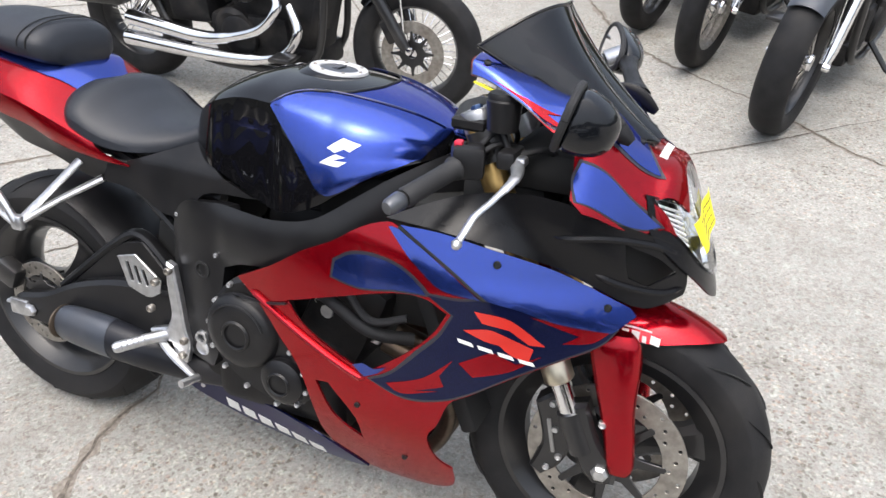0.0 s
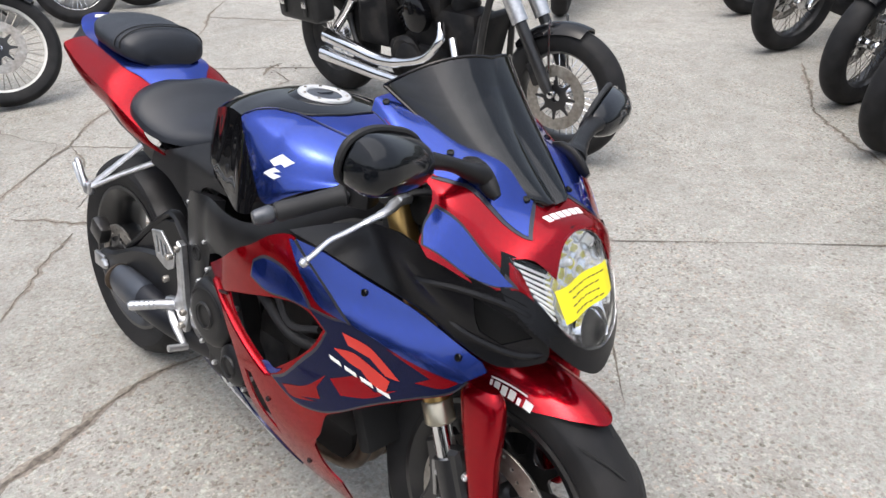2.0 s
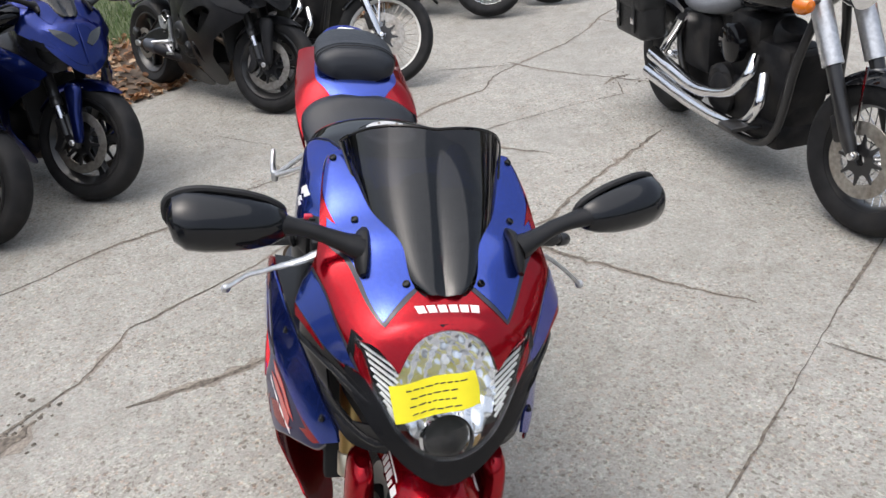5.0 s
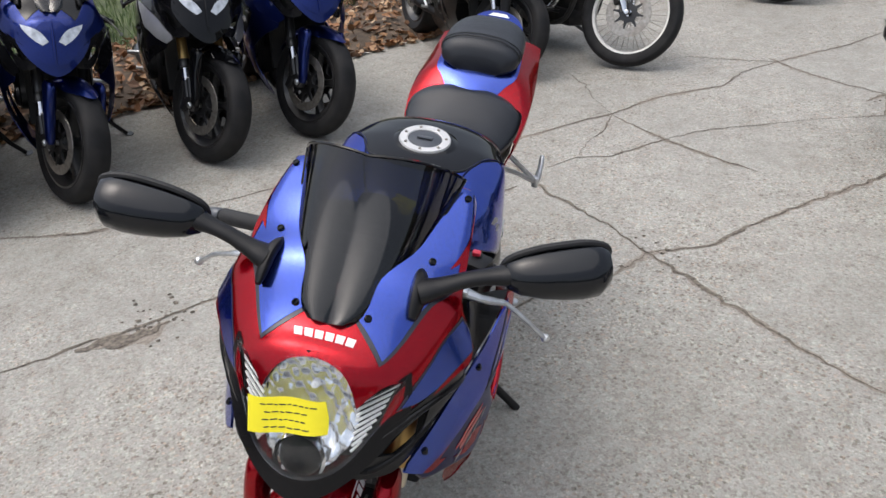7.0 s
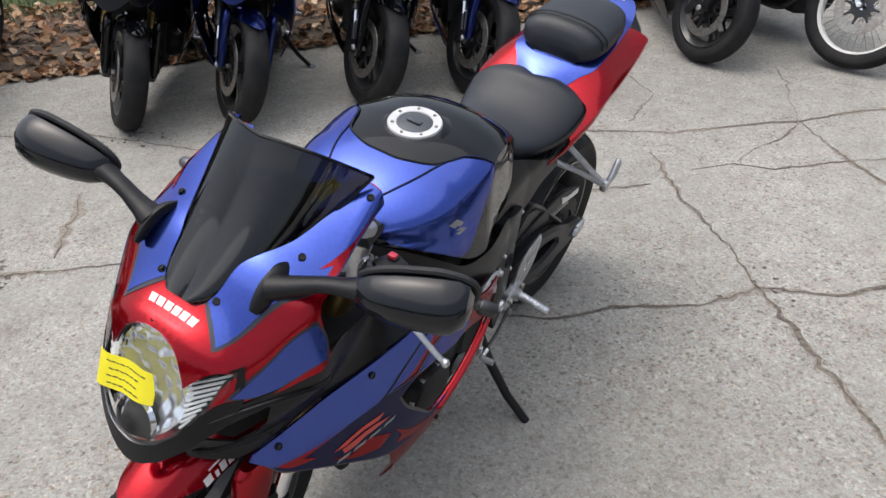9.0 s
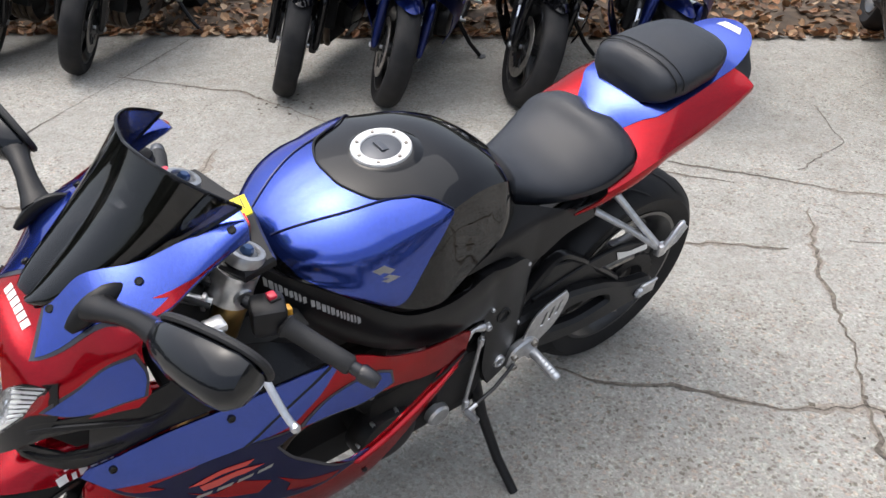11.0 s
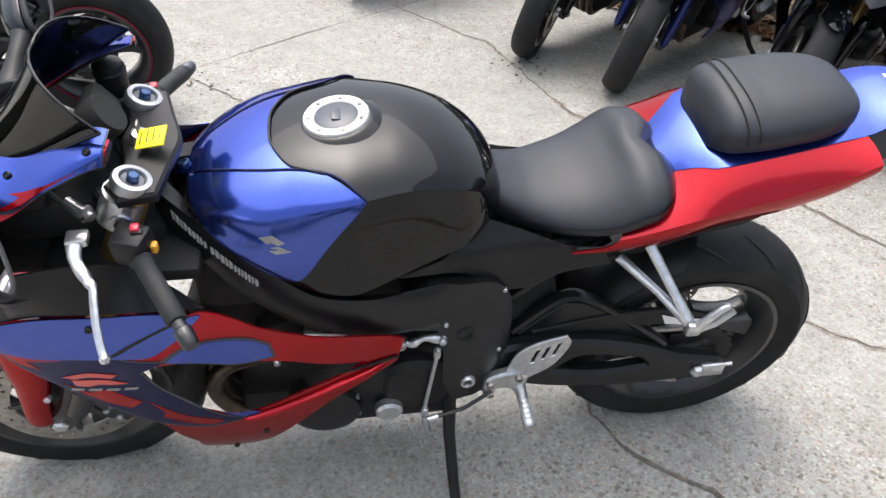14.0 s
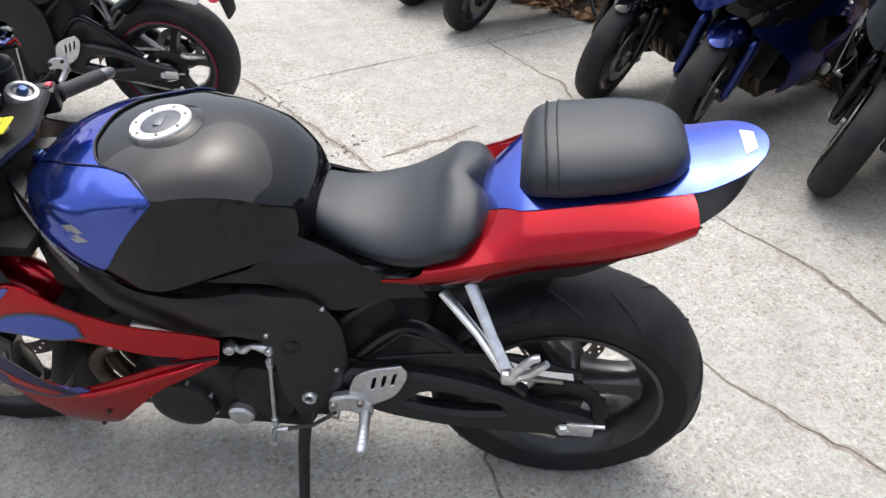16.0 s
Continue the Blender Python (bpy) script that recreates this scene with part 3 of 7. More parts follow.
def cruiser(root, pal):
    WB = .83
    fr = pal.get("fr", .335)
    F, Rr = (WB, 0, fr), (-WB, 0, .325)
    fw = wire_wheel("front_wheel", root, F, fr, pal.get("tyre_w", .068), pal.get("rimr", .235), pal["rim"], pal.get("wall"), spoke_mat=pal.get("spoke"))
    for s in ((1, -1) if pal.get("twin") else (-1,)):
        brake_disc(fw, F, .15, s * .075, .095, holes=False)
    rw = wire_wheel("rear_wheel", root, Rr, .325, .082, .205, pal["rim"], pal.get("wall"), spoke_mat=pal.get("spoke"))
    # fork with wide covers
    for s in (1, -1):
        lo, hi = np.array((WB - .02, s * .105, .335)), np.array((WB - .42, s * .105, 1.05))
        leg = part("fork_leg", tube([lo, lo + (hi - lo) * .08, lo + (hi - lo) * .45], [.022, .030, .028], 14), pal.get("lower", RIMBLACK), root, "fork lower leg")
        part("fork_tube", tube([lo + (hi - lo) * .42, lo + (hi - lo) * 1.0], .040 if pal.get("fat", True) else .024, 16), pal.get("upper", ALLOY), leg, "pale fork shroud")
        part("axle_cap", lathe([(0, .012), (.014, .010), (.018, 0), (.018, -.02)], (WB, s * .125, .335), (0, s, 0), 14), CHROME, leg)
    part("caliper", rbox((WB - .09, -.105, .42), (.06, .05, .11), .012, pose(0, 0, 0, 0, -25, 0)), ENGINE, root, "brake caliper")
    def guard(c, r, half, u0, u1):
        f = lambda u, a: (c[0] + (r - .05 * abs(a) ** 2.5) * math.cos(u), half * a, c[2] + (r - .05 * abs(a) ** 2.5) * math.sin(u))
        return patch([(u0, -.9), (u0, .9), ((u0 + u1) / 2, 1.0), (u1, .9), (u1 + .06, 0), (u1, -.9), ((u0 + u1) / 2, -1.0)], f, lambda p: (p[0] - c[0], 0, p[2] - c[2]), .05, .004)
    part("front_fender", guard(F, fr + .022, .082, math.radians(pal.get("guard", (52, 150))[0]), math.radians(pal.get("guard", (52, 150))[1])), pal["paint"], root, "front mudguard")
    part("rear_fender", guard(Rr, .36, .10, math.radians(20), math.radians(165)), pal["paint"], root, "rear mudguard")
    parts("fender_stay", flat(*[tube([(WB - .03, s * .095, .36), (WB - .05, s * .085, .66)], .006, 6) for s in (1, -1)]), CHROME, root)
    # frame and engine
    part("frame", join(*[tube(spline([(.50, s * .03, .92), (.44, s * .10, .62), (.34, s * .13, .24), (.0, s * .14, .18), (-.38, s * .13, .22), (-.55, s * .12, .45), (-.50, s * .10, .62), (-.1, s * .05, .70), (.46, s * .03, .88)], 5), .018, 10) for s in (1, -1)]), RIMBLACK, root, "black tubular frame")
    eng = part("engine", join(rbox((-.02, 0, .33), (.46, .26, .22), .04), lathe([(0, .15), (.09, .15), (.105, .13), (.11, -.13), (.09, -.15), (0, -.15)], (-.10, 0, .36), n=28)), ENGINE, root, "black V-twin engine")
    for a, x in ((28, .10), (-28, -.08)):
        d = np.array((math.sin(math.radians(a)), 0, math.cos(math.radians(a))))
        base = np.array((x, 0, .42))
        s = lathe([(.062, .0), (.062, .24), (.05, .27), (0, .28)], base, d, 20)
        fins = []
        for i in range(9):
            q = lathe([(.062, .02 + i * .022), (.086, .022 + i * .022), (.086, .030 + i * .022), (.062, .032 + i * .022)], base, d, 22, True)
            fins.append(q)
        cyl = part("cylinder", s, ENGINE, eng, "finned black cylinder")
        tagged(part("fin", join(*fins), ENGINE, eng), kind="stuff")
        part("rocker_cover", lathe([(.07, .24), (.074, .29), (.06, .315), (0, .32)], base, d, 20), pal.get("bright", ENGINE), eng)
    part("air_cleaner", lathe([(0, .05), (.075, .05), (.088, .04), (.09, 0)], (.02, -.13, .60), (0, -1, 0), 32), pal.get("cleaner", GLOSS), eng, "round air cleaner")
    part("side_case", lathe([(0, .03), (.08, .03), (.10, .018), (.105, 0)], (-.06, -.14, .34), (0, -1, 0), 30), pal.get("bright", ENGINE), eng)
    part("side_case", lathe([(0, .03), (.085, .03), (.105, .018), (.11, 0)], (.02, .13, .34), (0, 1, 0), 30), pal.get("bright", ENGINE), eng)
    part("battery_box", rbox((-.36, 0, .52), (.26, .27, .30), .04), ENGINE, root, "black battery side covers")
    part("primary_case", rbox((-.12, .13, .36), (.42, .07, .20), .03), ENGINE, eng)
    part("carburettor_box", rbox((.01, 0, .62), (.26, .20, .20), .04), ENGINE, eng)
    part("engine_shroud", rbox((.12, 0, .44), (.50, .20, .40), .06), ENGINE, eng, "dark mass of the engine and its pipes")
    part("rear_cover", rbox((-.45, 0, .50), (.34, .20, .30), .05), ENGINE, eng)
    part("lower_cradle", rbox((.20, 0, .24), (.34, .24, .12), .03), ENGINE, eng)
    # exhausts on the right side
    up_pipe = spline([(.16, -.12, .56), (.20, -.17, .50), (.10, -.19, .40), (-.10, -.20, .345), (-.26, -.20, .335), (-.46, -.205, .365), (-.68, -.21, .40)], 6)
    lo_pipe = spline([(.24, -.12, .50), (.30, -.17, .40), (.22, -.19, .29), (.05, -.20, .25), (-.20, -.205, .25), (-.46, -.21, .27), (-.72, -.215, .295)], 6)
    part("upper_exhaust", tube(up_pipe, [.024] * 18 + list(np.linspace(.030, .040, len(up_pipe) - 18)), 18), CHROME, root, "chrome slash-cut exhaust pipe")
    part("lower_exhaust", tube(lo_pipe, [.024] * 18 + list(np.linspace(.030, .040, len(lo_pipe) - 18)), 18), CHROME, root, "chrome slash-cut exhaust pipe")
    # tank, seat, bags
    tk = [(.47, .03, .90, .84), (.42, .09, .935, .80), (.30, .145, .955, .76), (.14, .155, .935, .74), (.0, .125, .885, .73), (-.10, .07, .84, .74), (-.14, .03, .81, .76)]
    tank_ = part("fuel_tank", loft([oval(x, w, t, b, 28, 2.3) for x, w, t, b in dense(tk, 5)]), pal["paint"], root, "teardrop fuel tank")
    part("tank_cap", lathe([(0, .018), (.028, .016), (.034, .008), (.034, -.006)], (.22, 0, .955), (0, 0, 1), 22), CHROME, tank_)
    part("seat", loft([oval(x, w, t, b, 28, 2.8) for x, w, t, b in dense([(-.08, .07, .80, .72), (-.16, .13, .77, .68), (-.30, .165, .745, .66), (-.42, .17, .775, .67), (-.48, .14, .82, .70), (-.60, .12, .825, .72), (-.78, .11, .83, .75), (-.85, .07, .82, .78)], 4)]), pal.get("seat", VINYL), root, "padded two-up seat")
    if pal.get("bags"):
        for s in (1, -1):
            bag = part("saddlebag", rbox((-.80, s * .235, .62), (.36, .15, .28), .035, None, 4), LEATHER, root, "black leather saddlebag")
            part("bag_flap", join(rbox((-.80, s * .243, .70), (.375, .155, .13), .03, None, 3)), LEATHER, bag)
            for dx in (-.10, .10):
                part("bag_strap", rbox((-.80 + dx, s * .318, .63), (.03, .012, .22), .004), LEATHER, bag)
                part("buckle", rbox((-.80 + dx, s * .326, .585), (.034, .008, .034), .003), CHROME, bag)
    # bars, lamp, signals
    part("handlebar", tube(spline([(.22, .40, 1.06), (.32, .33, 1.09), (.42, .16, 1.07), (.43, 0, 1.06), (.42, -.16, 1.07), (.32, -.33, 1.09), (.22, -.40, 1.06)], 6), .0125, 10), CHROME, root, "wide chrome handlebar")
    for s in (1, -1):
        part("grip", tube([(.30, s * .345, 1.085), (.20, s * .415, 1.052)], .019, 12), GRIP, root)
        part("turn_signal_stalk", tube([(.53, s * .10, .86), (.55, s * .20, .855)], .014, 10), RIMBLACK, root)
        part("turn_signal", lathe([(0, .045), (.022, .036), (.034, .012), (.036, -.010), (.026, -.03), (0, -.036)], (.565, s * .225, .855), (1, 0, 0), 20), AMBER, root, "amber turn signal")
    hl = part("headlight", lathe([(0, -.10), (.04, -.09), (.075, -.05), (.088, 0), (.090, .03), (.082, .035)], (.60, 0, .92), (1, 0, -.05), 32), CHROME, root, "round chrome headlight")
    part("lamp_lens", lathe([(.082, .030), (.06, .040), (0, .045)], (.60, 0, .92), (1, 0, -.05), 28), REFLECTOR, hl)
    part("side_stand", tube([(.0, .13, .24), (.0, .26, .12), (.0, .36, .068)], .014, 8), RIMBLACK, root)
    part("foot_board", join(rbox((.26, -.26, .30), (.12, .09, .022), .008), tube([(.26, -.13, .27), (.26, -.24, .29)], .012, 8)), RIMBLACK, root)
    parts("rear_shock", flat(*[tube([(-.48, s * .15, .62), (-.72, s * .15, .36)], .026, 12) for s in (1, -1)]), CHROME, root)
    part("tail_lamp", lathe([(0, .03), (.035, .025), (.045, 0), (.03, -.03)], (-1.08, 0, .66), (-1, 0, 0), 18), TAILLENS, root)
    part("radiator_shroud", rbox((.37, 0, .47), (.06, .20, .34), .02, pose(0, 0, 0, 0, 18, 0)), ENGINE, root)
    part("front_cable", tube(spline([(.45, .06, 1.0), (.50, .12, .80), (.62, .13, .60), (WB - .1, .11, .42)], 6), .005, 6), GRIP, root)

# ---------- sport bike: x ahead, y to its left, z up, wheels on z = 0 ----------
FAIR_W = curve([(-.32, .14), (-.2, .16), (-.10, .188), (0, .216), (.1, .247), (.3, .270), (.45, .260), (.6, .222), (.7, .180), (.78, .125), (.84, .05)])
FAIR_S = curve([(.05, .15), (.10, .30), (.15, .46), (.20, .59), (.27, .745), (.35, .88), (.45, .965), (.55, 1.0), (.66, 1.0), (.75, .96), (.80, .92), (.9, .82)])
NOSE_W = curve([(.36, .17), (.45, .19), (.55, .208), (.62, .218), (.68, .195), (.73, .162), (.77, .128), (.81, .085), (.84, .045), (.86, .012)])
NOSE_S = curve([(.58, .66), (.63, .82), (.68, .93), (.74, 1.0), (.93, 1.0)])
BLUE_EDGE = curve([(.28, .786), (.34, .781), (.417, .774), (.485, .759), (.61, .726), (.727, .669), (.86, .645)])
FAIR_CREASE = curve([(-.1, .76), (.20, .745), (.33, .735), (.42, .708), (.512, .677), (.57, .664), (.634, .650), (.717, .632), (.85, .62)])
COWL_Z = curve([(.34, 1.045), (.412, 1.05), (.5, 1.03), (.565, 1.0), (.64, .972), (.70, .917), (.715, .906), (.73, .898), (.76, .888), (.80, .82), (.83, .74), (.85, .68), (.86, .64)])
COWL_DROP = curve([(.34, .006), (.44, .010), (.52, .028), (.60, .048), (.66, .05), (.86, .05)])
FRONT_X = curve([(.60, .845), (.64, .856), (.68, .848), (.73, .835), (.80, .806), (.855, .784), (.889, .762), (.905, .745)])
TANK_W = curve([(-.21, .06), (-.19, .095), (-.15, .125), (-.08, .145), (0, .165), (.08, .185), (.18, .192), (.26, .17), (.32, .12), (.36, .07)])
TANK_T = curve([(-.21, .845), (-.19, .878), (-.15, .915), (-.08, .952), (0, .967), (.08, .966), (.18, .954), (.26, .930), (.32, .90), (.36, .87)])
TANK_B = curve([(-.21, .80), (-.1, .765), (.1, .755), (.25, .77), (.36, .81)])
# tail shoulder: inner edge at the hump, widest line, lower edge, as (half width, height) along x
TAIL_IN = curve([(-.34, .10), (-.42, .085), (-.51, .060), (-.56, .094), (-.60, .119), (-.70, .117), (-.80, .107), (-.885, .094)])
TAIL_ZI = curve([(-0.34, 0.767), (-0.42, 0.807), (-0.51, 0.854), (-0.56, 0.889), (-0.6, 0.908), (-0.7, 0.926), (-0.8, 0.94), (-0.885, 0.95)])
TAIL_MY = curve([(-0.34, 0.143), (-0.42, 0.166), (-0.51, 0.180), (-0.6, 0.182), (-0.7, 0.177), (-0.8, 0.169), (-0.885, 0.160)])
TAIL_MZ = curve([(-.34, .759), (-.42, .786), (-.51, .826), (-.6, .856), (-.7, .876), (-.8, .902), (-.885, .933)])
TAIL_LY = curve([(-0.34, 0.152), (-0.42, 0.16), (-0.51, 0.16), (-0.6, 0.156), (-0.7, 0.155), (-0.8, 0.155), (-0.885, 0.153)])
TAIL_LZ = curve([(-0.34, 0.742), (-0.42, 0.75), (-0.51, 0.764), (-0.608, 0.796), (-0.68, 0.812), (-0.75, 0.833), (-0.82, 0.864), (-0.885, 0.906)])
SPAR_MID = curve([(-.13, .645), (-.02, .656), (.06, .662), (.14, .682), (.21, .724), (.27, .765), (.34, .805), (.40, .842)])
SPAR_W = curve([(-.28, .135), (-.2, .15), (-.1, .174), (.05, .196), (.2, .184), (.3, .145), (.38, .088), (.42, .05)])


def fair_y(x, z):
    """Half width of the side fairing, with its upper shoulder chamfered inward."""
    return FAIR_W(x) * FAIR_S(min(z, .70)) - 0.27 * max(0, z - FAIR_CREASE(x))


def fair(s, push=0.0):
    return lambda x, z: (x, s * (fair_y(x, z) + push), z)


def inner(s):
    def f(x, z):
        zb = BLUE_EDGE(x)
        k = max(0.0, min(1.0, (z - zb) / 0.07))
        return (x, s * ((1 - k) * fair_y(x, zb) + k * NOSE_W(x) * NOSE_S(z) - 0.004 * math.sin(math.pi * k)), z)
    return f


def cowl(x, a):
    s = 1 if a >= 0 else -1
    b = abs(a)
    w = NOSE_W(x)
    if b <= 1:
        return (x, s * w * 0.88 * b, COWL_Z(x) - COWL_DROP(x) * b**3)
    k = (b - 1) / .75
    return (x, s * w * (0.88 + 0.19 * k), COWL_Z(x) - COWL_DROP(x) - (b - 1) * 0.12)


def nose_front(y, z):
    return (FRONT_X(z) - 2.0 * y * y - 28 * y**4, y, z)


TANK_LOW = curve([(-.21, .80), (-.15, .785), (-.04, .757), (.03, .738), (.07, .733), (.11, .740), (.155, .760), (.2, .790), (.25, .818), (.30, .840), (.36, .86)])
TANK_TOP_Y = curve([(0, 0), (.2, .36), (.4, .71), (.5, .87), (.58, 1.0)])
TANK_TOP_D = curve([(0, 0), (.2, .014), (.4, .070), (.5, .118), (.58, .185)])
TANK_SIDE_Y = curve([(.58, 1.0), (.66, 1.035), (.75, 1.065), (.86, 1.10), (.93, 1.115), (1, 1.12)])
TANK_SIDE_D = curve([(.58, .185), (.66, .35), (.75, .53), (.86, .75), (.93, .88), (1, 1)])

TANK_SOFT_Y = curve([(0, 0), (.2, .34), (.4, .67), (.5, .81), (.58, .915), (.66, .985), (.75, 1.03), (.86, 1.06), (.93, 1.07), (1, 1.06)])
TANK_SOFT_D = curve([(0, 0), (.2, .018), (.4, .09), (.5, .155), (.58, .235), (.66, .37), (.75, .54), (.86, .75), (.93, .88), (1, 1)])


def tank(x, a):
    """Section of the tank: a flat crown, a crisp shoulder at 0.58 and a steep side."""
    w, t, b = TANK_W(x), TANK_T(x), TANK_B(x)
    s = abs(a)
    y, d = (TANK_TOP_Y(s), TANK_TOP_D(s)) if s < .58 else (TANK_SIDE_Y(s), TANK_SIDE_D(s))
    k = min(1, max(0, (.17 - x) / .10)) * min(1, max(0, (x + .20) / .08))
    y, d = k * y + (1 - k) * TANK_SOFT_Y(s), k * d + (1 - k) * TANK_SOFT_D(s)
    return (x, math.copysign(w * y, a), t - (t - b) * d - (b - TANK_LOW(x)) * max(0, (s - .72) / .28))


def screen_at(u, a):
    """u 0..1 from the nose to the rim, a -1..1 across."""
    ridge = np.array((.712 - .182 * u - 0.02 * math.sin(u * math.pi), 0, .912 + .211 * u))
    edge = np.array((.707 - .282 * u, .030 + .116 * u**.56, .910 + .152 * u**1.05))
    w = abs(a) ** 1.25
    p = ridge * (1 - w) + edge * w
    p = p + np.array((.022, .016, .020)) * (4 * w * (1 - w)) * (0.35 + u * .8)
    p[1] = math.copysign(p[1], a)
    return tuple(p)


def tyre_profile(R, w, rim):
    side = [(rim - .006, w * .70), (rim + .012, w * .86)]
    top = [(R - (R - rim - .03) * (1 - math.cos(t)) * .80, w * math.sin(t)) for t in np.linspace(math.radians(78), math.radians(-78), 19)]
    return side + top + [(r, -y) for r, y in side[::-1]] + [(rim - .012, 0)]


def ring_points(r, n, c=(0, 0), turn=0.0):
    return [(c[0] + r * math.cos(turn + 2 * math.pi * i / n), c[1] + r * math.sin(turn + 2 * math.pi * i / n)) for i in range(n)]


def cast_wheel(name, parent, c, R, w, rimr, spokes, turn, rim_mat, hub=0.045, n=64, grooves=True):
    wh = new(name)
    wh.parent = parent
    cx, cy, cz = c
    part("tyre", lathe(tyre_profile(R, w, rimr), c, n=n, closed=True), RUBBER, wh)
    if grooves:
        s = []
        for i in range(14):
            for sd in (1, -1):
                a0 = 2 * math.pi * (i + (0.5 if sd < 0 else 0)) / 14
                pts = []
                for k in range(5):
                    th = math.radians(12 + 13 * k) * sd
                    r = R - (R - rimr - .03) * (1 - math.cos(th)) * .80 + .0012
                    aa = a0 + 0.30 * k / 4
                    pts.append((cx + r * math.cos(aa), cy + w * math.sin(th), cz + r * math.sin(aa)))
                q = tube(spline(pts, 2), [0.001] + [0.0044] * 7 + [0.001], 5, flat=0.35)
                s.append(q)
        parts("tread_groove", s, SHADEBLACK, wh, "dark tread grooves")
    b = w * .86
    rim = lathe([(rimr - .004, -b), (rimr + .006, -b), (rimr + .006, -b + .006), (rimr - .010, -b + .012), (rimr - .030, -b * .45), (rimr - .030, b * .45), (rimr - .010, b - .012), (rimr + .006, b - .006), (rimr + .006, b), (rimr - .004, b), (rimr - .024, b - .018), (rimr - .042, b * .4), (rimr - .042, -b * .4), (rimr - .024, -b + .018)], c, n=n, closed=True)
    hb = lathe([(0.012, -w * .9), (hub * .8, -w * .9), (hub, -w * .6), (hub * .85, 0), (hub, w * .6), (hub * .8, w * .9), (0.012, w * .9)], c, n=28)
    for i in range(spokes):
        a = turn + 2 * math.pi * i / spokes
        u, t = np.array((math.cos(a), 0, math.sin(a))), np.array((-math.sin(a), 0, math.cos(a)))
        rings = []
        for k, r in enumerate(np.linspace(hub * .7, rimr - .034, 5)):
            ww = (.034, .026, .024, .026, .040)[k] * (1.25 if spokes <= 3 else 0.8)
            tt = w * (.50, .42, .38, .38, .46)[k]
            rings.append([np.array(c) + u * r + t * ww * ca + np.array((0, 1, 0)) * tt * sa for ca, sa in ((1, .5), (.6, 1), (-.6, 1), (-1, .5), (-1, -.5), (-.6, -1), (.6, -1), (1, -.5))])
        q = loft(rings)
        rim.add(q.v, q.f)
    part("rim", join(rim, hb), rim_mat, wh)
    return wh


def brake_disc(parent, c, r, y, inner_r, mat=None, holes=True):
    cx, _, cz = c
    hl = []
    if holes:
        for i in range(36):
            rr = inner_r + (r - inner_r) * (.28, .52, .76)[i % 3]
            a = 2 * math.pi * i / 36
            hl.append(ring_points(.0042, 6, (cx + rr * math.cos(a), cz + rr * math.sin(a))))
    d = part("brake_disc", plate(ring_points(r, 56, (cx, cz)), y - .0025, y + .0025, .0006, False, holes=[ring_points(inner_r, 40, (cx, cz))] + hl), mat or STEEL, parent, "drilled steel brake disc")
    star = []
    for i in range(8):
        for da, rr in ((-.30, .058), (-.16, .064), (-.07, inner_r - .010), (-.06, inner_r + .006), (0, inner_r + .009), (.06, inner_r + .006), (.07, inner_r - .010), (.16, .064)):
            t = 2 * math.pi * i / 8 + da
            star.append((cx + rr * math.cos(t), cz + rr * math.sin(t)))
    s = plate(star, y - .004, y + .004, .0008, False, holes=[ring_points(.022, 20, (cx, cz))])
    part("disc_carrier", s, RIMBLACK, d, "black disc carrier")
    return d


def dense(st, k=5):
    return [tuple(float(v) for v in p) for p in spline(st, k)]


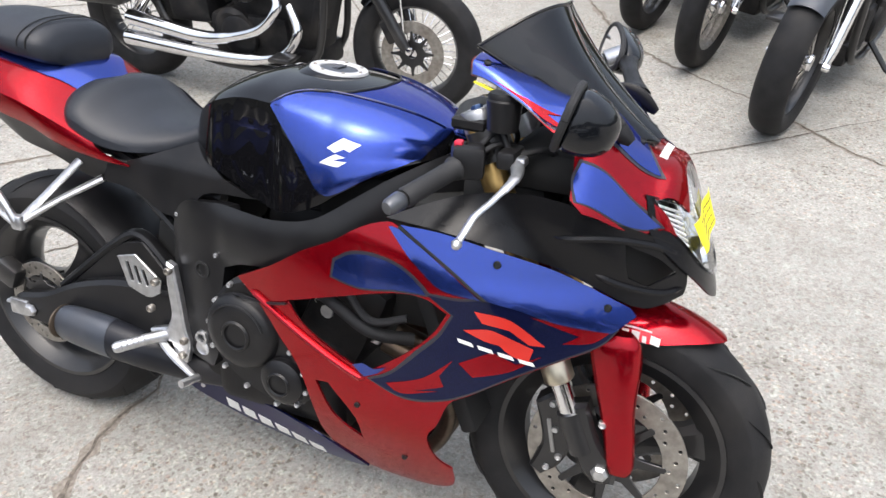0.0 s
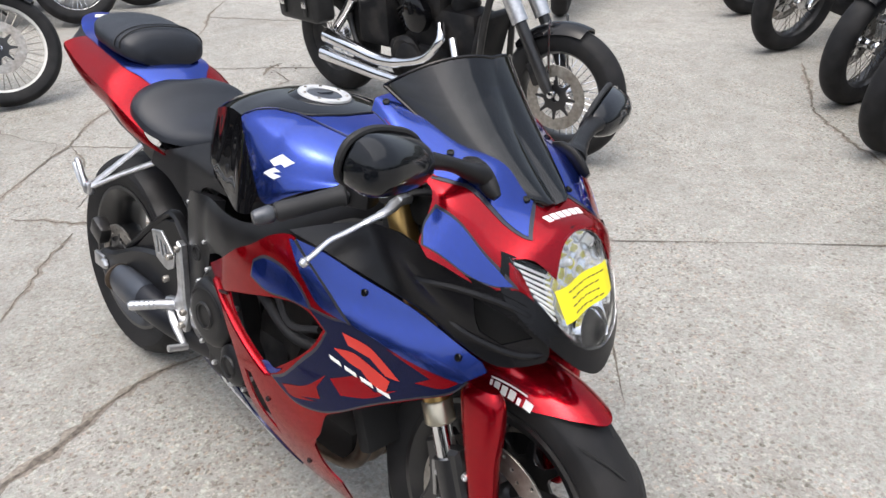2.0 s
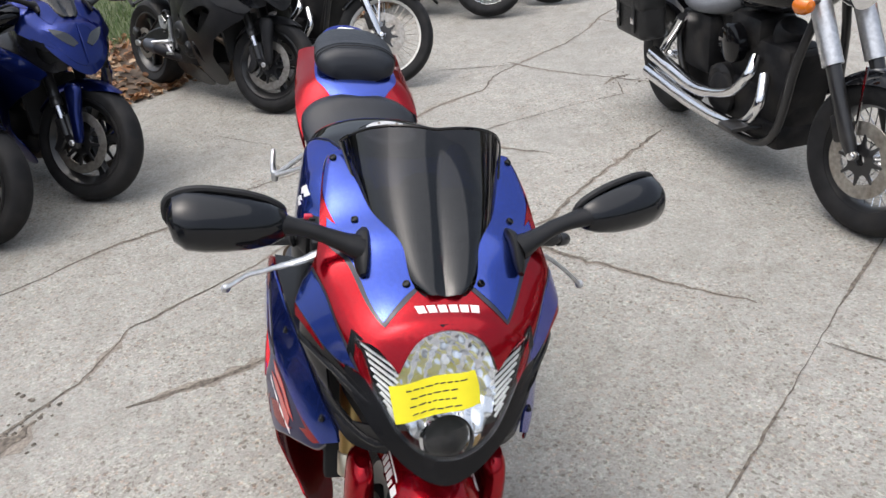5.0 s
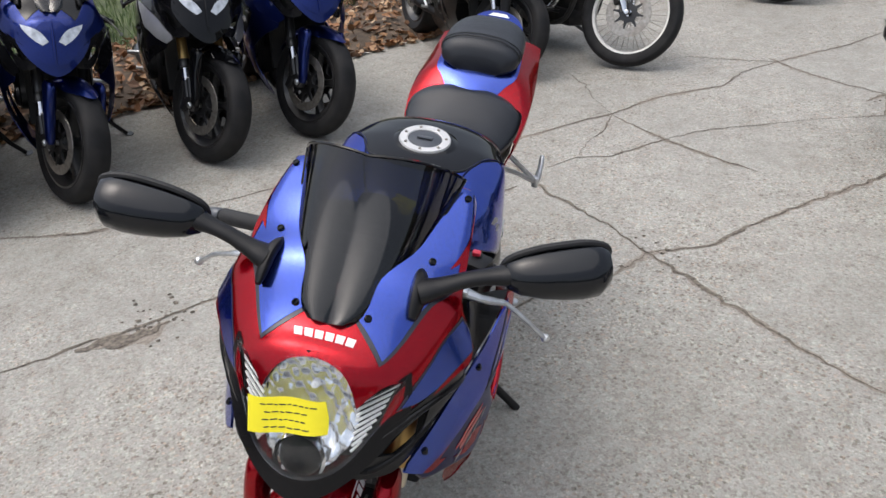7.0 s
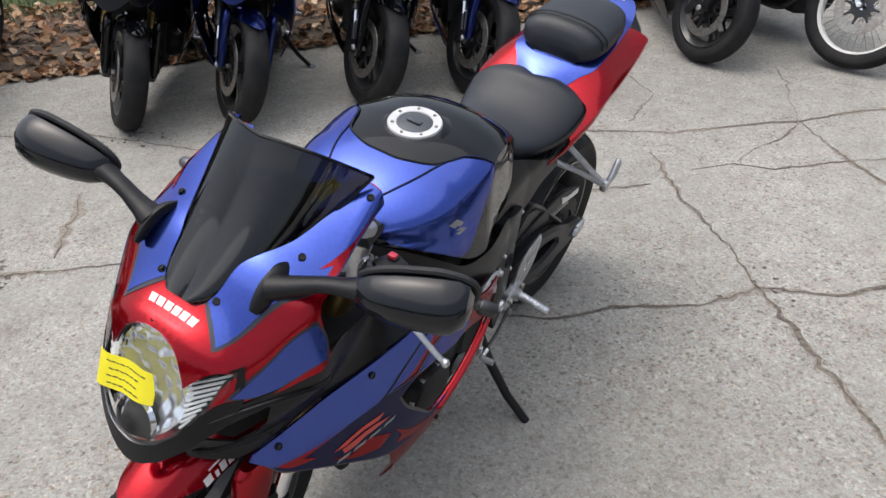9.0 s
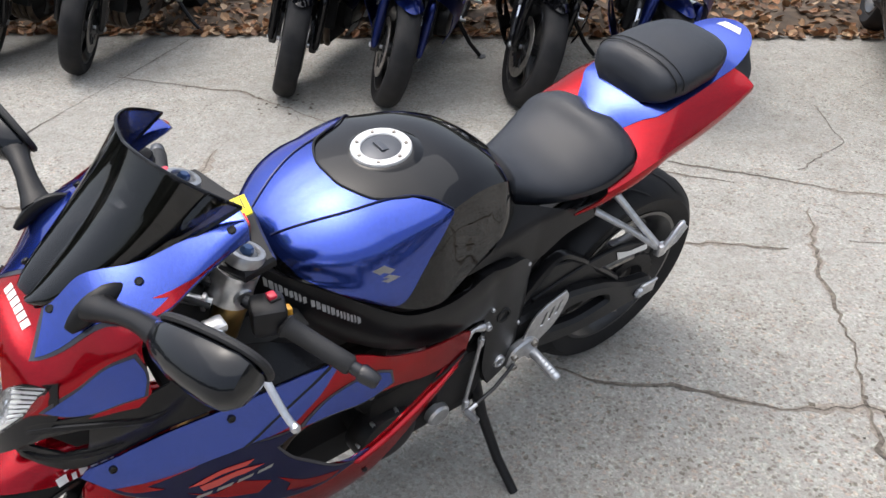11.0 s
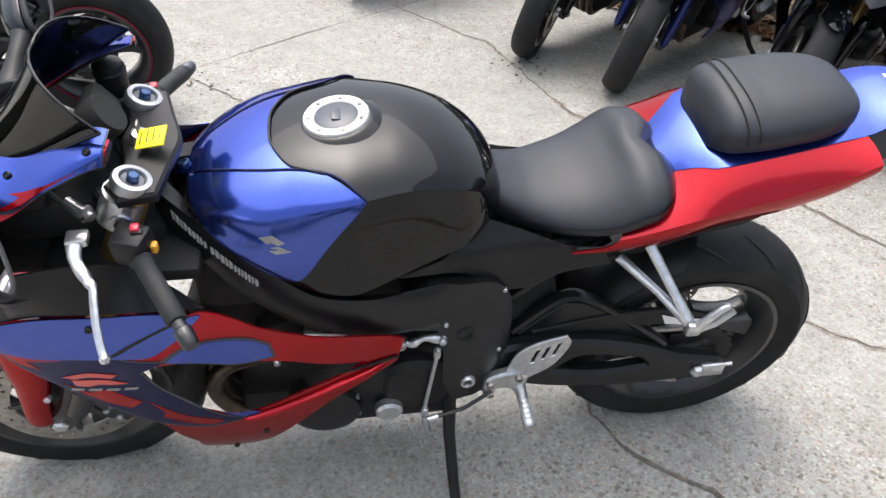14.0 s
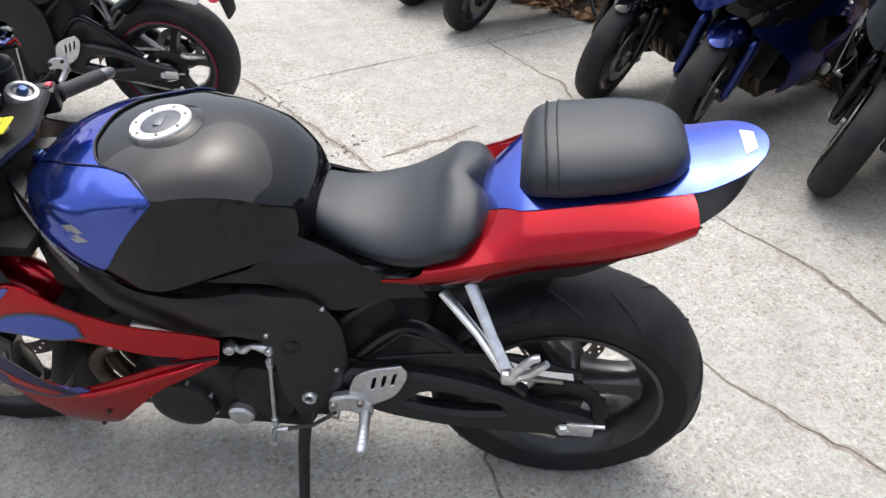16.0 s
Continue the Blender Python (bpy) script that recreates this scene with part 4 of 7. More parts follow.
def sport_bike(root, pal, fine=True):
    h = .012 if fine else .024
    up = lambda p: (0.3, 0, 1)
    F, Rr = (.7075, 0, .30), (-.7075, 0, .315)
    fw = cast_wheel("front_wheel", root, F, .30, .062, .216, 3 if fine else pal.get("spokes", 5), .25, pal.get("rim", RIMBLACK), n=72 if fine else 44, grooves=fine)
    for s in (1, -1):
        brake_disc(fw, F, .155, s * .068, .108, holes=fine)
    part("axle", join(tube([(.7075, -.135, .30), (.7075, .135, .30)], .013, 14), lathe([(.006, .139), (.011, .139), (.017, .134), (.017, .12)], F, n=6), lathe([(.006, -.139), (.011, -.139), (.017, -.134), (.017, -.12)], F, n=6)), ALLOY, fw, "bright axle nut")
    rw = cast_wheel("rear_wheel", root, Rr, .315, .092, .216, 3 if fine else pal.get("spokes", 5), math.pi, pal.get("rim", RIMBLACK), hub=.055, n=72 if fine else 44, grooves=fine)
    brake_disc(rw, Rr, .11, -.105, .075, holes=fine)
    part("sprocket", plate([p for i in range(43) for p in ring_points(.098 if i % 2 else .104, 1, (-.7075, .315), 2 * math.pi * i / 43)], .098, .106, .001, False, holes=[ring_points(.062, 24, (-.7075, .315))]), ENGINE, rw, "dark drive sprocket")
    # chain runs
    parts("chain", flat(tube([(-.70, .102, .418), (-.21, .10, .43)], .008, 8), tube([(-.70, .102, .212), (-.21, .10, .33)], .008, 8)), STEEL, root, "oily drive chain")

    # fork
    for s in (1, -1):
        top, low = np.array((.413 if fine else .395, s * .112, .935)), np.array((.668, s * .112, .33))
        leg = part("fork_leg", tube([top + (low - top) * k for k in (0, .01, .74)], [.025, .027, .027], 18), pal.get("fork", GOLD), root, "gold anodised fork tube")
        part("seal_ring", tube([top + (low - top) * k for k in (.70, .705, .765, .77)], [.027, .0295, .0295, .026], 18), PALEGOLD if fine else RIMBLACK, leg, "pale gold seal collar" if fine else "")
        part("slider", tube([top + (low - top) * k for k in (.74, .93)], .0205, 16), CHROME, leg, "chrome fork slider")
        foot = plate([(.640, .43), (.668, .44), (.70, .36), (.74, .315), (.735, .275), (.695, .268), (.665, .30), (.645, .36)], s * .088, s * .128, .008)
        part("fork_foot", join(foot, tube([low + (top - low) * .13, low], .026, 14)), RIMBLACK, leg, "black axle clamp")
        cal = plate([(.565, .40), (.60, .43), (.635, .40), (.645, .33), (.625, .27), (.59, .235), (.565, .25), (.585, .31), (.58, .35)], s * .048, s * .098, .006)
        c = part("brake_caliper", cal, RIMBLACK, root, "black radial brake caliper")
        if fine:
            parts("caliper_bolt", flat(*[bolt((x, s * .099, z), (0, s, 0), .007, .005) for x, z in ((.60, .405), (.622, .29), (.60, .26), (.61, .35))]), ALLOY, c)
            part("caliper_bar", rbox((.603, s * .1, .335), (.008, .006, .075), .002, pose(0, 0, 0, 0, -12, 0)), GREY, c)
    # front fender
    def fender(u, a):
        t = math.radians(u)
        r = .318 - .055 * abs(a) ** 2.2
        y = .078 * math.copysign(min(1, abs(a)) ** .85, a)
        return (.7075 + r * math.cos(t), y, .30 + r * math.sin(t))
    half = [(56, 0), (59, .35), (66, .70), (78, .97), (95, 1.0), (112, 1.0), (130, .95), (150, .7), (158, .3)]
    loop = [(u, a) for u, a in half] + [(u, -a) for u, a in half[:0:-1]]
    sc = 60.0
    fd = part("front_fender", patch([(u / sc, a) for u, a in loop], lambda u, a: fender(u * sc, a), lambda p: (p[0] - .7075, 0, p[2] - .30), h=.07 if fine else .14, thick=.003), pal["fender"], root, "glossy front mudguard")
    for s in (1, -1):
        g = loft([oval_up(x, s * .119, z, w, d) for x, z, w, d in dense([(.700, .592, .030, .014), (.700, .570, .046, .022), (.708, .52, .044, .025), (.718, .45, .034, .024), (.732, .38, .029, .022), (.740, .325, .026, .019), (.740, .305, .020, .013)], 3)])
        part("fork_guard", g, pal["fender"], fd, "fork guard in the mudguard colour")
        if fine:
            parts("fork_bolt", flat(bolt((.742, s * .135, .335), (0, s, 0), .006), bolt((.70, s * .135, .41), (0, s, 0), .008, .006)), ALLOY, fd)
            # torn sponsor sticker: scraps of white block letters
            for u0, u1, a0, a1 in ((76.5, 80.2, .86, .975), (81.6, 83.2, .90, .99), (84.4, 87.4, .86, .985), (88.4, 91, .86, .985), (92, 94.6, .85, .98), (95.4, 96.6, .85, .97), (80.5, 97, .80, .828)):
                part("sticker", patch([(u0 / sc, s * a0), (u1 / sc, s * a0), ((u1 - .5) / sc, s * a1), ((u0 - .5) / sc, s * a1)], lambda u, a: fender(u * sc, a), lambda p: (p[0] - .7075, 0, p[2] - .30), h=.05, thick=.0006, off=.0009), WHITE, fd, "torn white sticker")

    # swingarm, frame, engine
    for s in (1, -1):
        arm = plate([(-.20, .45), (-.30, .46), (-.42, .455), (-.55, .42), (-.66, .37), (-.755, .345), (-.78, .315), (-.755, .285), (-.66, .275), (-.50, .275), (-.34, .30), (-.22, .345)], s * .108, s * .148, .010, holes=[[(-.42, .40), (-.55, .375), (-.58, .345), (-.47, .335), (-.36, .355)]] if s > 0 else ())
        a = part("swingarm", arm, FRAME, root, "black alloy swingarm")
        part("chain_adjuster", join(rbox((-.745, s * .15, .315), (.06, .012, .042), .004), lathe([(.005, .012), (.012, .012), (.017, .006), (.017, 0)], (-.7075, s * .15, .315), (0, s, 0), 6), tube([(-.77, s * .14, .315), (-.80, s * .14, .315)], .005, 8)), ALLOY, a, "alloy chain adjuster and axle nut")
        # bracing truss over the left arm
        part("arm_brace", tube(spline([(-.26, s * .105, .47), (-.36, s * .105, .565), (-.44, s * .105, .535), (-.56, s * .11, .44), (-.62, s * .115, .39)], 5), .016, 8, .7), FRAME, a)
        part("arm_gusset", plate([(-.27, .462), (-.36, .555), (-.44, .530), (-.56, .438), (-.62, .388), (-.55, .40), (-.42, .44), (-.30, .45)], s * .104, s * .116, .003), FRAME, a, "black swingarm gusset")
        # twin spar frame side
        def spar(x, z, s=s):
            k = min(1, max(0, (x + .13) / .07))
            swell = k * max(0, 1 - ((z - SPAR_MID(x)) / .058) ** 2) + (1 - k) * max(0, 1 - ((x + .168) / .07) ** 2)
            return (x, s * (SPAR_W(x) - .15 * max(0, z - .70) + .014 * math.sqrt(swell)), z)
        part("frame_spar", patch([(.40, .875), (.34, .850), (.27, .812), (.21, .772), (.14, .728), (.06, .712), (-.025, .712), (-.13, .708), (-.195, .690), (-.235, .62), (-.245, .50), (-.235, .40), (-.20, .335), (-.13, .33), (-.105, .40), (-.10, .50), (-.085, .575), (-.02, .60), (.10, .625), (.22, .675), (.34, .745), (.41, .80)], spar, lambda p, s=s: (0, s, .2), h * 1.3, .03), FRAME, root, "black twin-spar frame side")
        if fine:
            parts("frame_bolt", flat(lathe([(.006, .006), (.010, .006), (.015, .004), (.017, 0)], (-.135, s * .165, .41), (0, s, 0), 20), bolt((-.20, s * .155, .37), (0, s, 0), .007), bolt((-.215, s * .152, .60), (0, s, 0), .006), bolt((-.15, s * .16, .36), (0, s, 0), .006)), ALLOY, root, "bright frame bolts")
            part("frame_plug", lathe([(0, -.002), (.013, -.002), (.014, .003), (.019, .003), (.020, -.004)], (-.141, s * (SPAR_W(-.141) + .014), .558), (0, s, 0), 24), SHADEBLACK, root, "dark frame plug")
            part("pivot_nut", join(lathe([(.009, .004), (.010, .007), (.015, .007), (.017, .002), (.017, -.006), (.009, -.006)], (-.158, s * (SPAR_W(-.158) + .015), .392), (0, s, 0), 24, True)), ALLOY, root, "bright swingarm pivot ring")
            parts("frame_screw", flat(*[bolt((x, s * (SPAR_W(x) + .009), z), (0, s, 0), .005, .004) for x, z in ((-.222, .47), (-.197, .345), (-.10, .60), (-.215, .66))]), ALLOY, root)
            if s > 0:
                # faded lettering strips on the spar
                st = []
                rnd = random.Random(5)
                for x0, x1 in ((.374, .322), (.312, .236)):
                    x = x0
                    while x > x1:
                        wd = rnd.uniform(.003, .006)
                        zc = .842 - (.374 - x) * .66
                        q = patch([(x, zc - .009), (x, zc + .009 * rnd.uniform(.5, 1)), (x - wd, zc + .008 - wd * .66), (x - wd, zc - .009 * rnd.uniform(.4, 1) - wd * .66)], spar, lambda p: (0, 1, .2), .02, .0006, .001, limit=20)
                        st.append(q)
                        x -= wd + .002
                parts("worn_lettering", st, PALEGREY, root, "worn grey lettering")
    # engine block and covers
    eng = part("engine", rbox((.02, 0, .34), (.34, .31, .22), .03), ENGINE, root, "black four-cylinder engine")
    part("cylinder_block", rbox((.16, 0, .50), (.16, .29, .22), .03, pose(0, 0, 0, 0, 25, 0)), ENGINE, eng)
    part("gearbox", rbox((-.13, 0, .36), (.16, .27, .22), .03), ENGINE, eng)
    part("cylinder_head", rbox((.10, 0, .64), (.26, .24, .16), .04), ENGINE, eng)
    cover = [(-.016, .572), (-.062, .556), (-.103, .510), (-.124, .455), (-.118, .395), (-.089, .350), (-.033, .314), (.045, .290), (.098, .302), (.121, .340), (.116, .385), (.084, .430), (.060, .500), (.030, .555)]
    cc = part("clutch_cover", join(plate(cover, -.195, -.13, .010), lathe([(0, .030), (.055, .030), (.072, .026), (.082, .016), (.088, 0), (.090, -.02)], (-.034, -.190, .450), (0, -1, 0), 40), lathe([(.026, .034), (.030, .036), (.034, .032)], (-.034, -.190, .450), (0, -1, 0), 32, True)), CASE, eng, "black clutch and ignition cover")
    if fine:
        mid = np.array((0.0, .43))
        parts("cover_bolt", flat(*[bolt((mid[0] + (x - mid[0]) * .95, -.197, mid[1] + (z - mid[1]) * .95), (0, -1, 0), .0062, .006) for x, z in cover]), ALLOY, cc, "bright cover bolt")
        part("cover_rib", join(*[tube([(-.034 + r * math.cos(t), -.2175, .450 + r * math.sin(t)) for t in np.linspace(.3, 2.6, 14)], .0026, 6) for r in (.046, .066)]), CASE, cc)
    part("ignition_cover", join(lathe([(0, .028), (.035, .028), (.05, .018), (.055, -.02)], (.063, -.190, .360), (0, -1, 0), 32), lathe([(.022, .031), (.025, .033), (.028, .029)], (.063, -.190, .360), (0, -1, 0), 28, True)), CASE, eng)
    part("generator_cover", lathe([(0, .030), (.05, .030), (.072, .022), (.08, 0), (.082, -.03)], (.145, .150, .315), (0, 1, 0), 40), CASE, eng, "black generator cover")
    part("sprocket_cover", plate([(-.03, .45), (-.11, .44), (-.13, .36), (-.11, .29), (-.03, .28), (.02, .33), (.02, .42)], .12, .165, .012), ENGINE, eng)
    part("oil_cap", lathe([(0, .012), (.024, .012), (.030, .006), (.031, -.01)], (.010, .172, .305), (0, 1, 0), 28), ALLOY, eng, "polished alloy cover")
    if fine:
        parts("cover_bolt", flat(*[bolt((.145 + .075 * math.cos(a), .160, .315 + .075 * math.sin(a)), (0, 1, 0), .005, .006) for a in np.linspace(.2, 6, 8)]), ALLOY, eng)
        part("oil_window", lathe([(0, .004), (.012, .004), (.015, .006), (.018, .004), (.018, -.004)], (-.16, -.172, .365), (0, -1, 0), 20), ALLOY, eng)
        parts("hose", flat(tube(spline([(.10, .19, .58), (.16, .20, .56), (.22, .19, .60), (.30, .16, .58)], 6), .012, 10), tube(spline([(.10, -.19, .60), (.18, -.2, .57), (.26, -.19, .52), (.33, -.15, .5)], 6), .013, 10), tube(spline([(.20, -.20, .62), (.26, -.2, .55), (.33, -.18, .56)], 6), .008, 8)), GRIP, eng, "black rubber hoses")
        parts("throttle_body", flat(lathe([(.022, -.03), (.024, .02), (.02, .03), (.0, .03)], (.17, -.185, .60), (0.3, -1, .3), 20), rbox((.13, -.19, .60), (.07, .03, .045), .006), rbox((.13, .185, .60), (.08, .03, .045), .006), bolt((.20, .205, .575), (0, 1, 0), .007, .006), bolt((.225, .205, .555), (0, 1, 0), .007, .006)), ALLOY, eng, "alloy injector body")
    rad = rbox((.40, 0, .46), (.035, .30, .30), .01, pose(0, 0, 0, 0, -22, 0))
    part("radiator", rad, SHADEBLACK, root, "dark radiator core")
    for i in range(4):
        y = -.09 + .06 * i
        part("exhaust_pipe", tube(spline([(.24, y, .44), (.35, y, .40), (.385, y * .9, .30), (.33, y * .7, .19), (.18, y * .4 - .02, .15), (-.05, -.04, .15)], 6), .019, 12), DARKMETAL, root, "heat-stained header pipe")
    # short silencer under the right side
    sil = part("silencer", loft([[(x, y + .8 * r * ca, z + 1.05 * r * sa) for ca, sa in [(math.cos(t), math.sin(t)) for t in np.linspace(0, 2 * math.pi, 20, endpoint=False)]] for x, y, z, r in dense([(-.12, -.10, .255, .026), (-.22, -.125, .272, .036), (-.32, -.150, .294, .043), (-.41, -.165, .312, .047), (-.50, -.170, .322, .046), (-.565, -.170, .324, .040), (-.592, -.170, .324, .026)], 4)]), SILENCER, root, "dark stubby exhaust silencer")
    part("silencer_ring", lathe([(.030, 0), (.041, .003), (.041, .008), (.030, .012)], (-.575, -.170, .324), (-1, 0, .05), 24), DARKMETAL, sil)
    part("end_cap", loft([[(x, y + .8 * r * ca, z + 1.05 * r * sa) for ca, sa in [(math.cos(t), math.sin(t)) for t in np.linspace(0, 2 * math.pi, 22, endpoint=False)]] for x, y, z, r in dense([(-.42, -.166, .313, .0485), (-.47, -.169, .319, .0485), (-.53, -.170, .323, .046), (-.568, -.170, .324, .041), (-.588, -.170, .324, .030)], 4)]), SLATE, sil, "slate grey end cap")

    # side fairings
    for s in (1, -1):
        refs = lambda p, s=s: (0.05, s, .15)
        red_loop = [(-.030, .580), (.0, .596), (.077, .640), (.15, .688), (.218, .724), (.27, .758), (.315, .776), (.345, .772), (.426, .722), (.501, .668), (.56, .655), (.62, .637), (.702, .622), (.691, .599), (.625, .564), (.554, .524), (.486, .478), (.449, .452), (.425, .394), (.402, .353), (.412, .29), (.44, .26), (.43, .19), (.38, .15), (.28, .135), (.20, .16), (.165, .20), (.148, .26), (.146, .327), (.140, .39), (.122, .445), (.085, .492), (.044, .534)]
        if s > 0:
            red_loop = red_loop[:-13] + [(.404, .31), (.394, .272), (.36, .258), (.31, .278), (.265, .322), (.20, .402), (.124, .480), (.06, .515), (-.002, .545)]
            red_loop[:3] = [(-.016, .606), (.01, .626), (.077, .660)]
        window = [(.112, .578), (.221, .618), (.33, .652), (.395, .657), (.44, .634), (.415, .59), (.367, .541), (.287, .478), (.219, .505), (.15, .54)]
        if s > 0:
            window = [(.058, .578), (.13, .603), (.216, .642), (.334, .660), (.42, .652), (.448, .632), (.41, .548), (.35, .505), (.302, .484), (.24, .505), (.182, .532), (.11, .557)]
        slot = [(.168, .418), (.199, .424), (.250, .354), (.255, .286), (.200, .333)]
        lower = part("side_fairing", patch(red_loop, fair(s), refs, h, .004, 0, [window, slot] if s < 0 else [window]), pal["lower"], root, pal.get("lower_label", "lower side fairing panel"))
        if fine:
            navy = [(.405, .664), (.46, .662), (.504, .668), (.57, .656), (.634, .643), (.708, .627), (.686, .602), (.625, .570), (.554, .530), (.486, .485), (.43, .458), (.36, .447), (.298, .468), (.34, .492), (.395, .55), (.43, .59), (.452, .634)]
            part("blue_wedge", patch([(.326, .770), (.346, .768), (.426, .718), (.494, .668), (.452, .672), (.418, .682), (.372, .722)], fair(s), refs, h, .0008, .0014), BLUE, lower, "blue wedge beside the seam")
            part("pinstripe", patch([(.400, .668), (.46, .667), (.506, .672), (.57, .661), (.634, .648), (.714, .630), (.688, .599), (.625, .566), (.554, .526), (.486, .480), (.43, .453), (.36, .442), (.290, .468), (.338, .498), (.390, .556), (.424, .592), (.447, .634)], fair(s), refs, h, .0008, .0012), PEWTER, lower)
            part("navy_graphic", patch(navy, fair(s), refs, h, .0008, .0020), NAVY, lower, "dark blue painted flame")
            for fl in ([(.575, .648), (.64, .638), (.70, .625), (.675, .606), (.63, .602), (.655, .618)], [(.33, .470), (.40, .50), (.455, .548), (.432, .512), (.44, .49), (.385, .468), (.43, .478), (.36, .455)], [(.465, .545), (.52, .575), (.56, .556), (.60, .575), (.55, .540), (.49, .520)]):
                part("red_flame", patch(fl, fair(s), refs, h, .0008, .0028), RED, lower, "red flame lick")
            arch = [(.222, .660), (.228, .690), (.262, .710), (.31, .714), (.355, .702), (.392, .676), (.402, .664), (.345, .662), (.28, .652)]
            part("arch_line", patch([(.216, .656), (.222, .693), (.26, .716), (.31, .720), (.358, .707), (.398, .679), (.412, .662), (.345, .658), (.28, .648)], fair(s), refs, h, .0008, .0012), PEWTER, lower)
            part("blue_arch", patch(arch, fair(s), refs, h, .0008, .0020), BLUE, lower, "metallic blue arch stripe")
            part("blue_chip", patch([(.262, .490), (.285, .470), (.315, .487), (.33, .503), (.305, .493), (.285, .500)], fair(s), refs, h, .0008, .0020), BLUE, lower)
            # model emblem as plain slanted bars: scarlet block and a white strip
            part("emblem_block", join(*[patch(q if s < 0 else [(.535 + (x - .535) * .9, .600 + (z - .606) * .62) for x, z in q], fair(s), refs, h, .0008, .0036, limit=25) for q in ([(.486, .648), (.535, .642), (.562, .628), (.604, .595), (.578, .596), (.545, .620), (.500, .628)], [(.470, .611), (.508, .617), (.532, .611), (.586, .588), (.580, .564), (.552, .572), (.530, .590), (.506, .595)])]), SCARLET, lower, "scarlet emblem shape")
            # strip is white on the right; the left one's grey paints that side's shade
            parts("emblem_strip", flat(*[patch([(.460 + k * .034, .594 - k * .0085), (.485 + k * .034, .588 - k * .0085), (.489 + k * .034, .5805 - k * .0085), (.464 + k * .034, .5865 - k * .0085)], fair(s), refs, h, .0008, .0036) for k in range(4)]), WHITE if s < 0 else GREY, lower, "pale emblem strip")
            part("window_lip", tube([fair(s, -.001)(x, z) for x, z in spline([(.012, .566), (.08, .545), (.16, .512), (.24, .478), (.285, .462)] if s < 0 else [(.02, .553), (.10, .535), (.18, .506), (.25, .478), (.30, .462)], 6)], [.002] + [.010] * 23 + [.002], 10, .7), RED, lower, "rolled red edge under the window")
            part("edge_crease", tube([fair(s, .003)(x, z) for x, z in spline([(-.045, .538) if s < 0 else (-.004, .56), (.04, .55) if s < 0 else (.05, .565), (.112, .572)], 8)], .003, 6), SATIN, lower)
            parts("fairing_bolt", flat(*[bolt(fair(s, .001)(x, z), (0, s, .1), .006, .003) for x, z in ((.262, .392), (.34, .26))]), SATIN, lower)
        # upper coloured strip
        up_loop = [(.348, .778), (.417, .773), (.485, .758), (.61, .725), (.727, .668), (.737, .654), (.705, .626), (.62, .641), (.56, .659), (.501, .673), (.463, .700), (.426, .728)]
        upper = part("fairing_strip", patch(up_loop, fair(s, .006), refs, h, .005), pal["strip"], root, pal.get("strip_label", "upper fairing strip"))
        if fine:
            parts("strip_bolt", flat(*[bolt(fair(s, .007)(x, z), (0, s, .3), .007, .003) for x, z in ((.514, .731), (.692, .670))]), GLOSS, upper, "black push rivets")
            part("seam", tube([fair(s, .004)(x, z) for x, z in spline([(.346, .774), (.426, .725), (.503, .670)], 8)], .0035, 6), SHADEBLACK, upper)
        # black inner panel and nose side with its air duct
        inn = [(.318, .784), (.38, .808), (.456, .832), (.542, .848), (.60, .848), (.637, .842), (.71, .812), (.775, .778), (.797, .735), (.803, .70), (.80, .680), (.77, .668), (.727, .670), (.61, .727), (.485, .760), (.40, .776)]
        vent = [(.705, .785), (.755, .757), (.785, .725), (.745, .703), (.715, .722)]
        part("nose_side", patch(inn, inner(s), refs, h, .004, holes=[vent]), SEMI, root, "black inner fairing panel")
        if fine:
            for line in ([(.790, .755), (.74, .782), (.67, .795), (.59, .788)], [(.798, .694), (.765, .690), (.71, .706), (.66, .728)]):
                part("nose_ridge", tube([np.array(inner(s)(x, z)) - (0, s * .002, 0) for x, z in spline(line, 6)], [.001, .004] + [.007] * 15 + [.004, .001], 8), SEMI, root, "moulded ridge of the nose side")
        # a near-black sheet behind the vent paints the shade inside the duct
        part("air_duct", patch([(.66, .815), (.78, .78), (.818, .72), (.745, .672), (.68, .70)], lambda x, z, s=s: (inner(s)(x, z)[0] - .02, inner(s)(x, z)[1] - s * .03, z), refs, h, .004), SHADEBLACK, root, "dark ram-air duct")
        # belly pan
        if s > 0:
            continue
        bel = [(-.30, .215), (-.20, .24), (-.05, .245), (.05, .245), (.13, .225), (.20, .17), (.22, .14), (.16, .115), (.0, .11), (-.16, .135), (-.28, .175)]
        belly = part("belly_pan", patch(bel, fair(s, .004), refs, h, .004), pal["belly"], root, pal.get("belly_label", "belly pan"))
        if fine:
            for k in range(6):
                x = -.17 + .048 * k
                part("belly_letter_bar", patch([(x, .19 - k * .006), (x + .036, .186 - k * .006), (x + .03, .150 - k * .006), (x - .006, .154 - k * .006)], fair(s, .004), refs, h, .0008, .001), GREY if s > 0 else WHITE, belly, "pale letter block")
            part("belly_bolt", bolt(fair(s, .004)(-.24, .20), (0, s, 0), .006), ALLOY, belly)

    # added near-black blocks paint the fairing's inner shade, so that one cannot look through
    parts("inner_filler", [rbox((.20, 0, .22), (.28, .16, .10), .03), rbox((.46, 0, .775), (.26, .34, .03), .01), rbox((.47, 0, .80), (.16, .20, .06), .02), rbox((.56, 0, .86), (.18, .24, .08), .03), rbox((.66, 0, .78), (.16, .18, .14), .03)], SHADEBLACK, root, "added dark filler block inside the fairing")
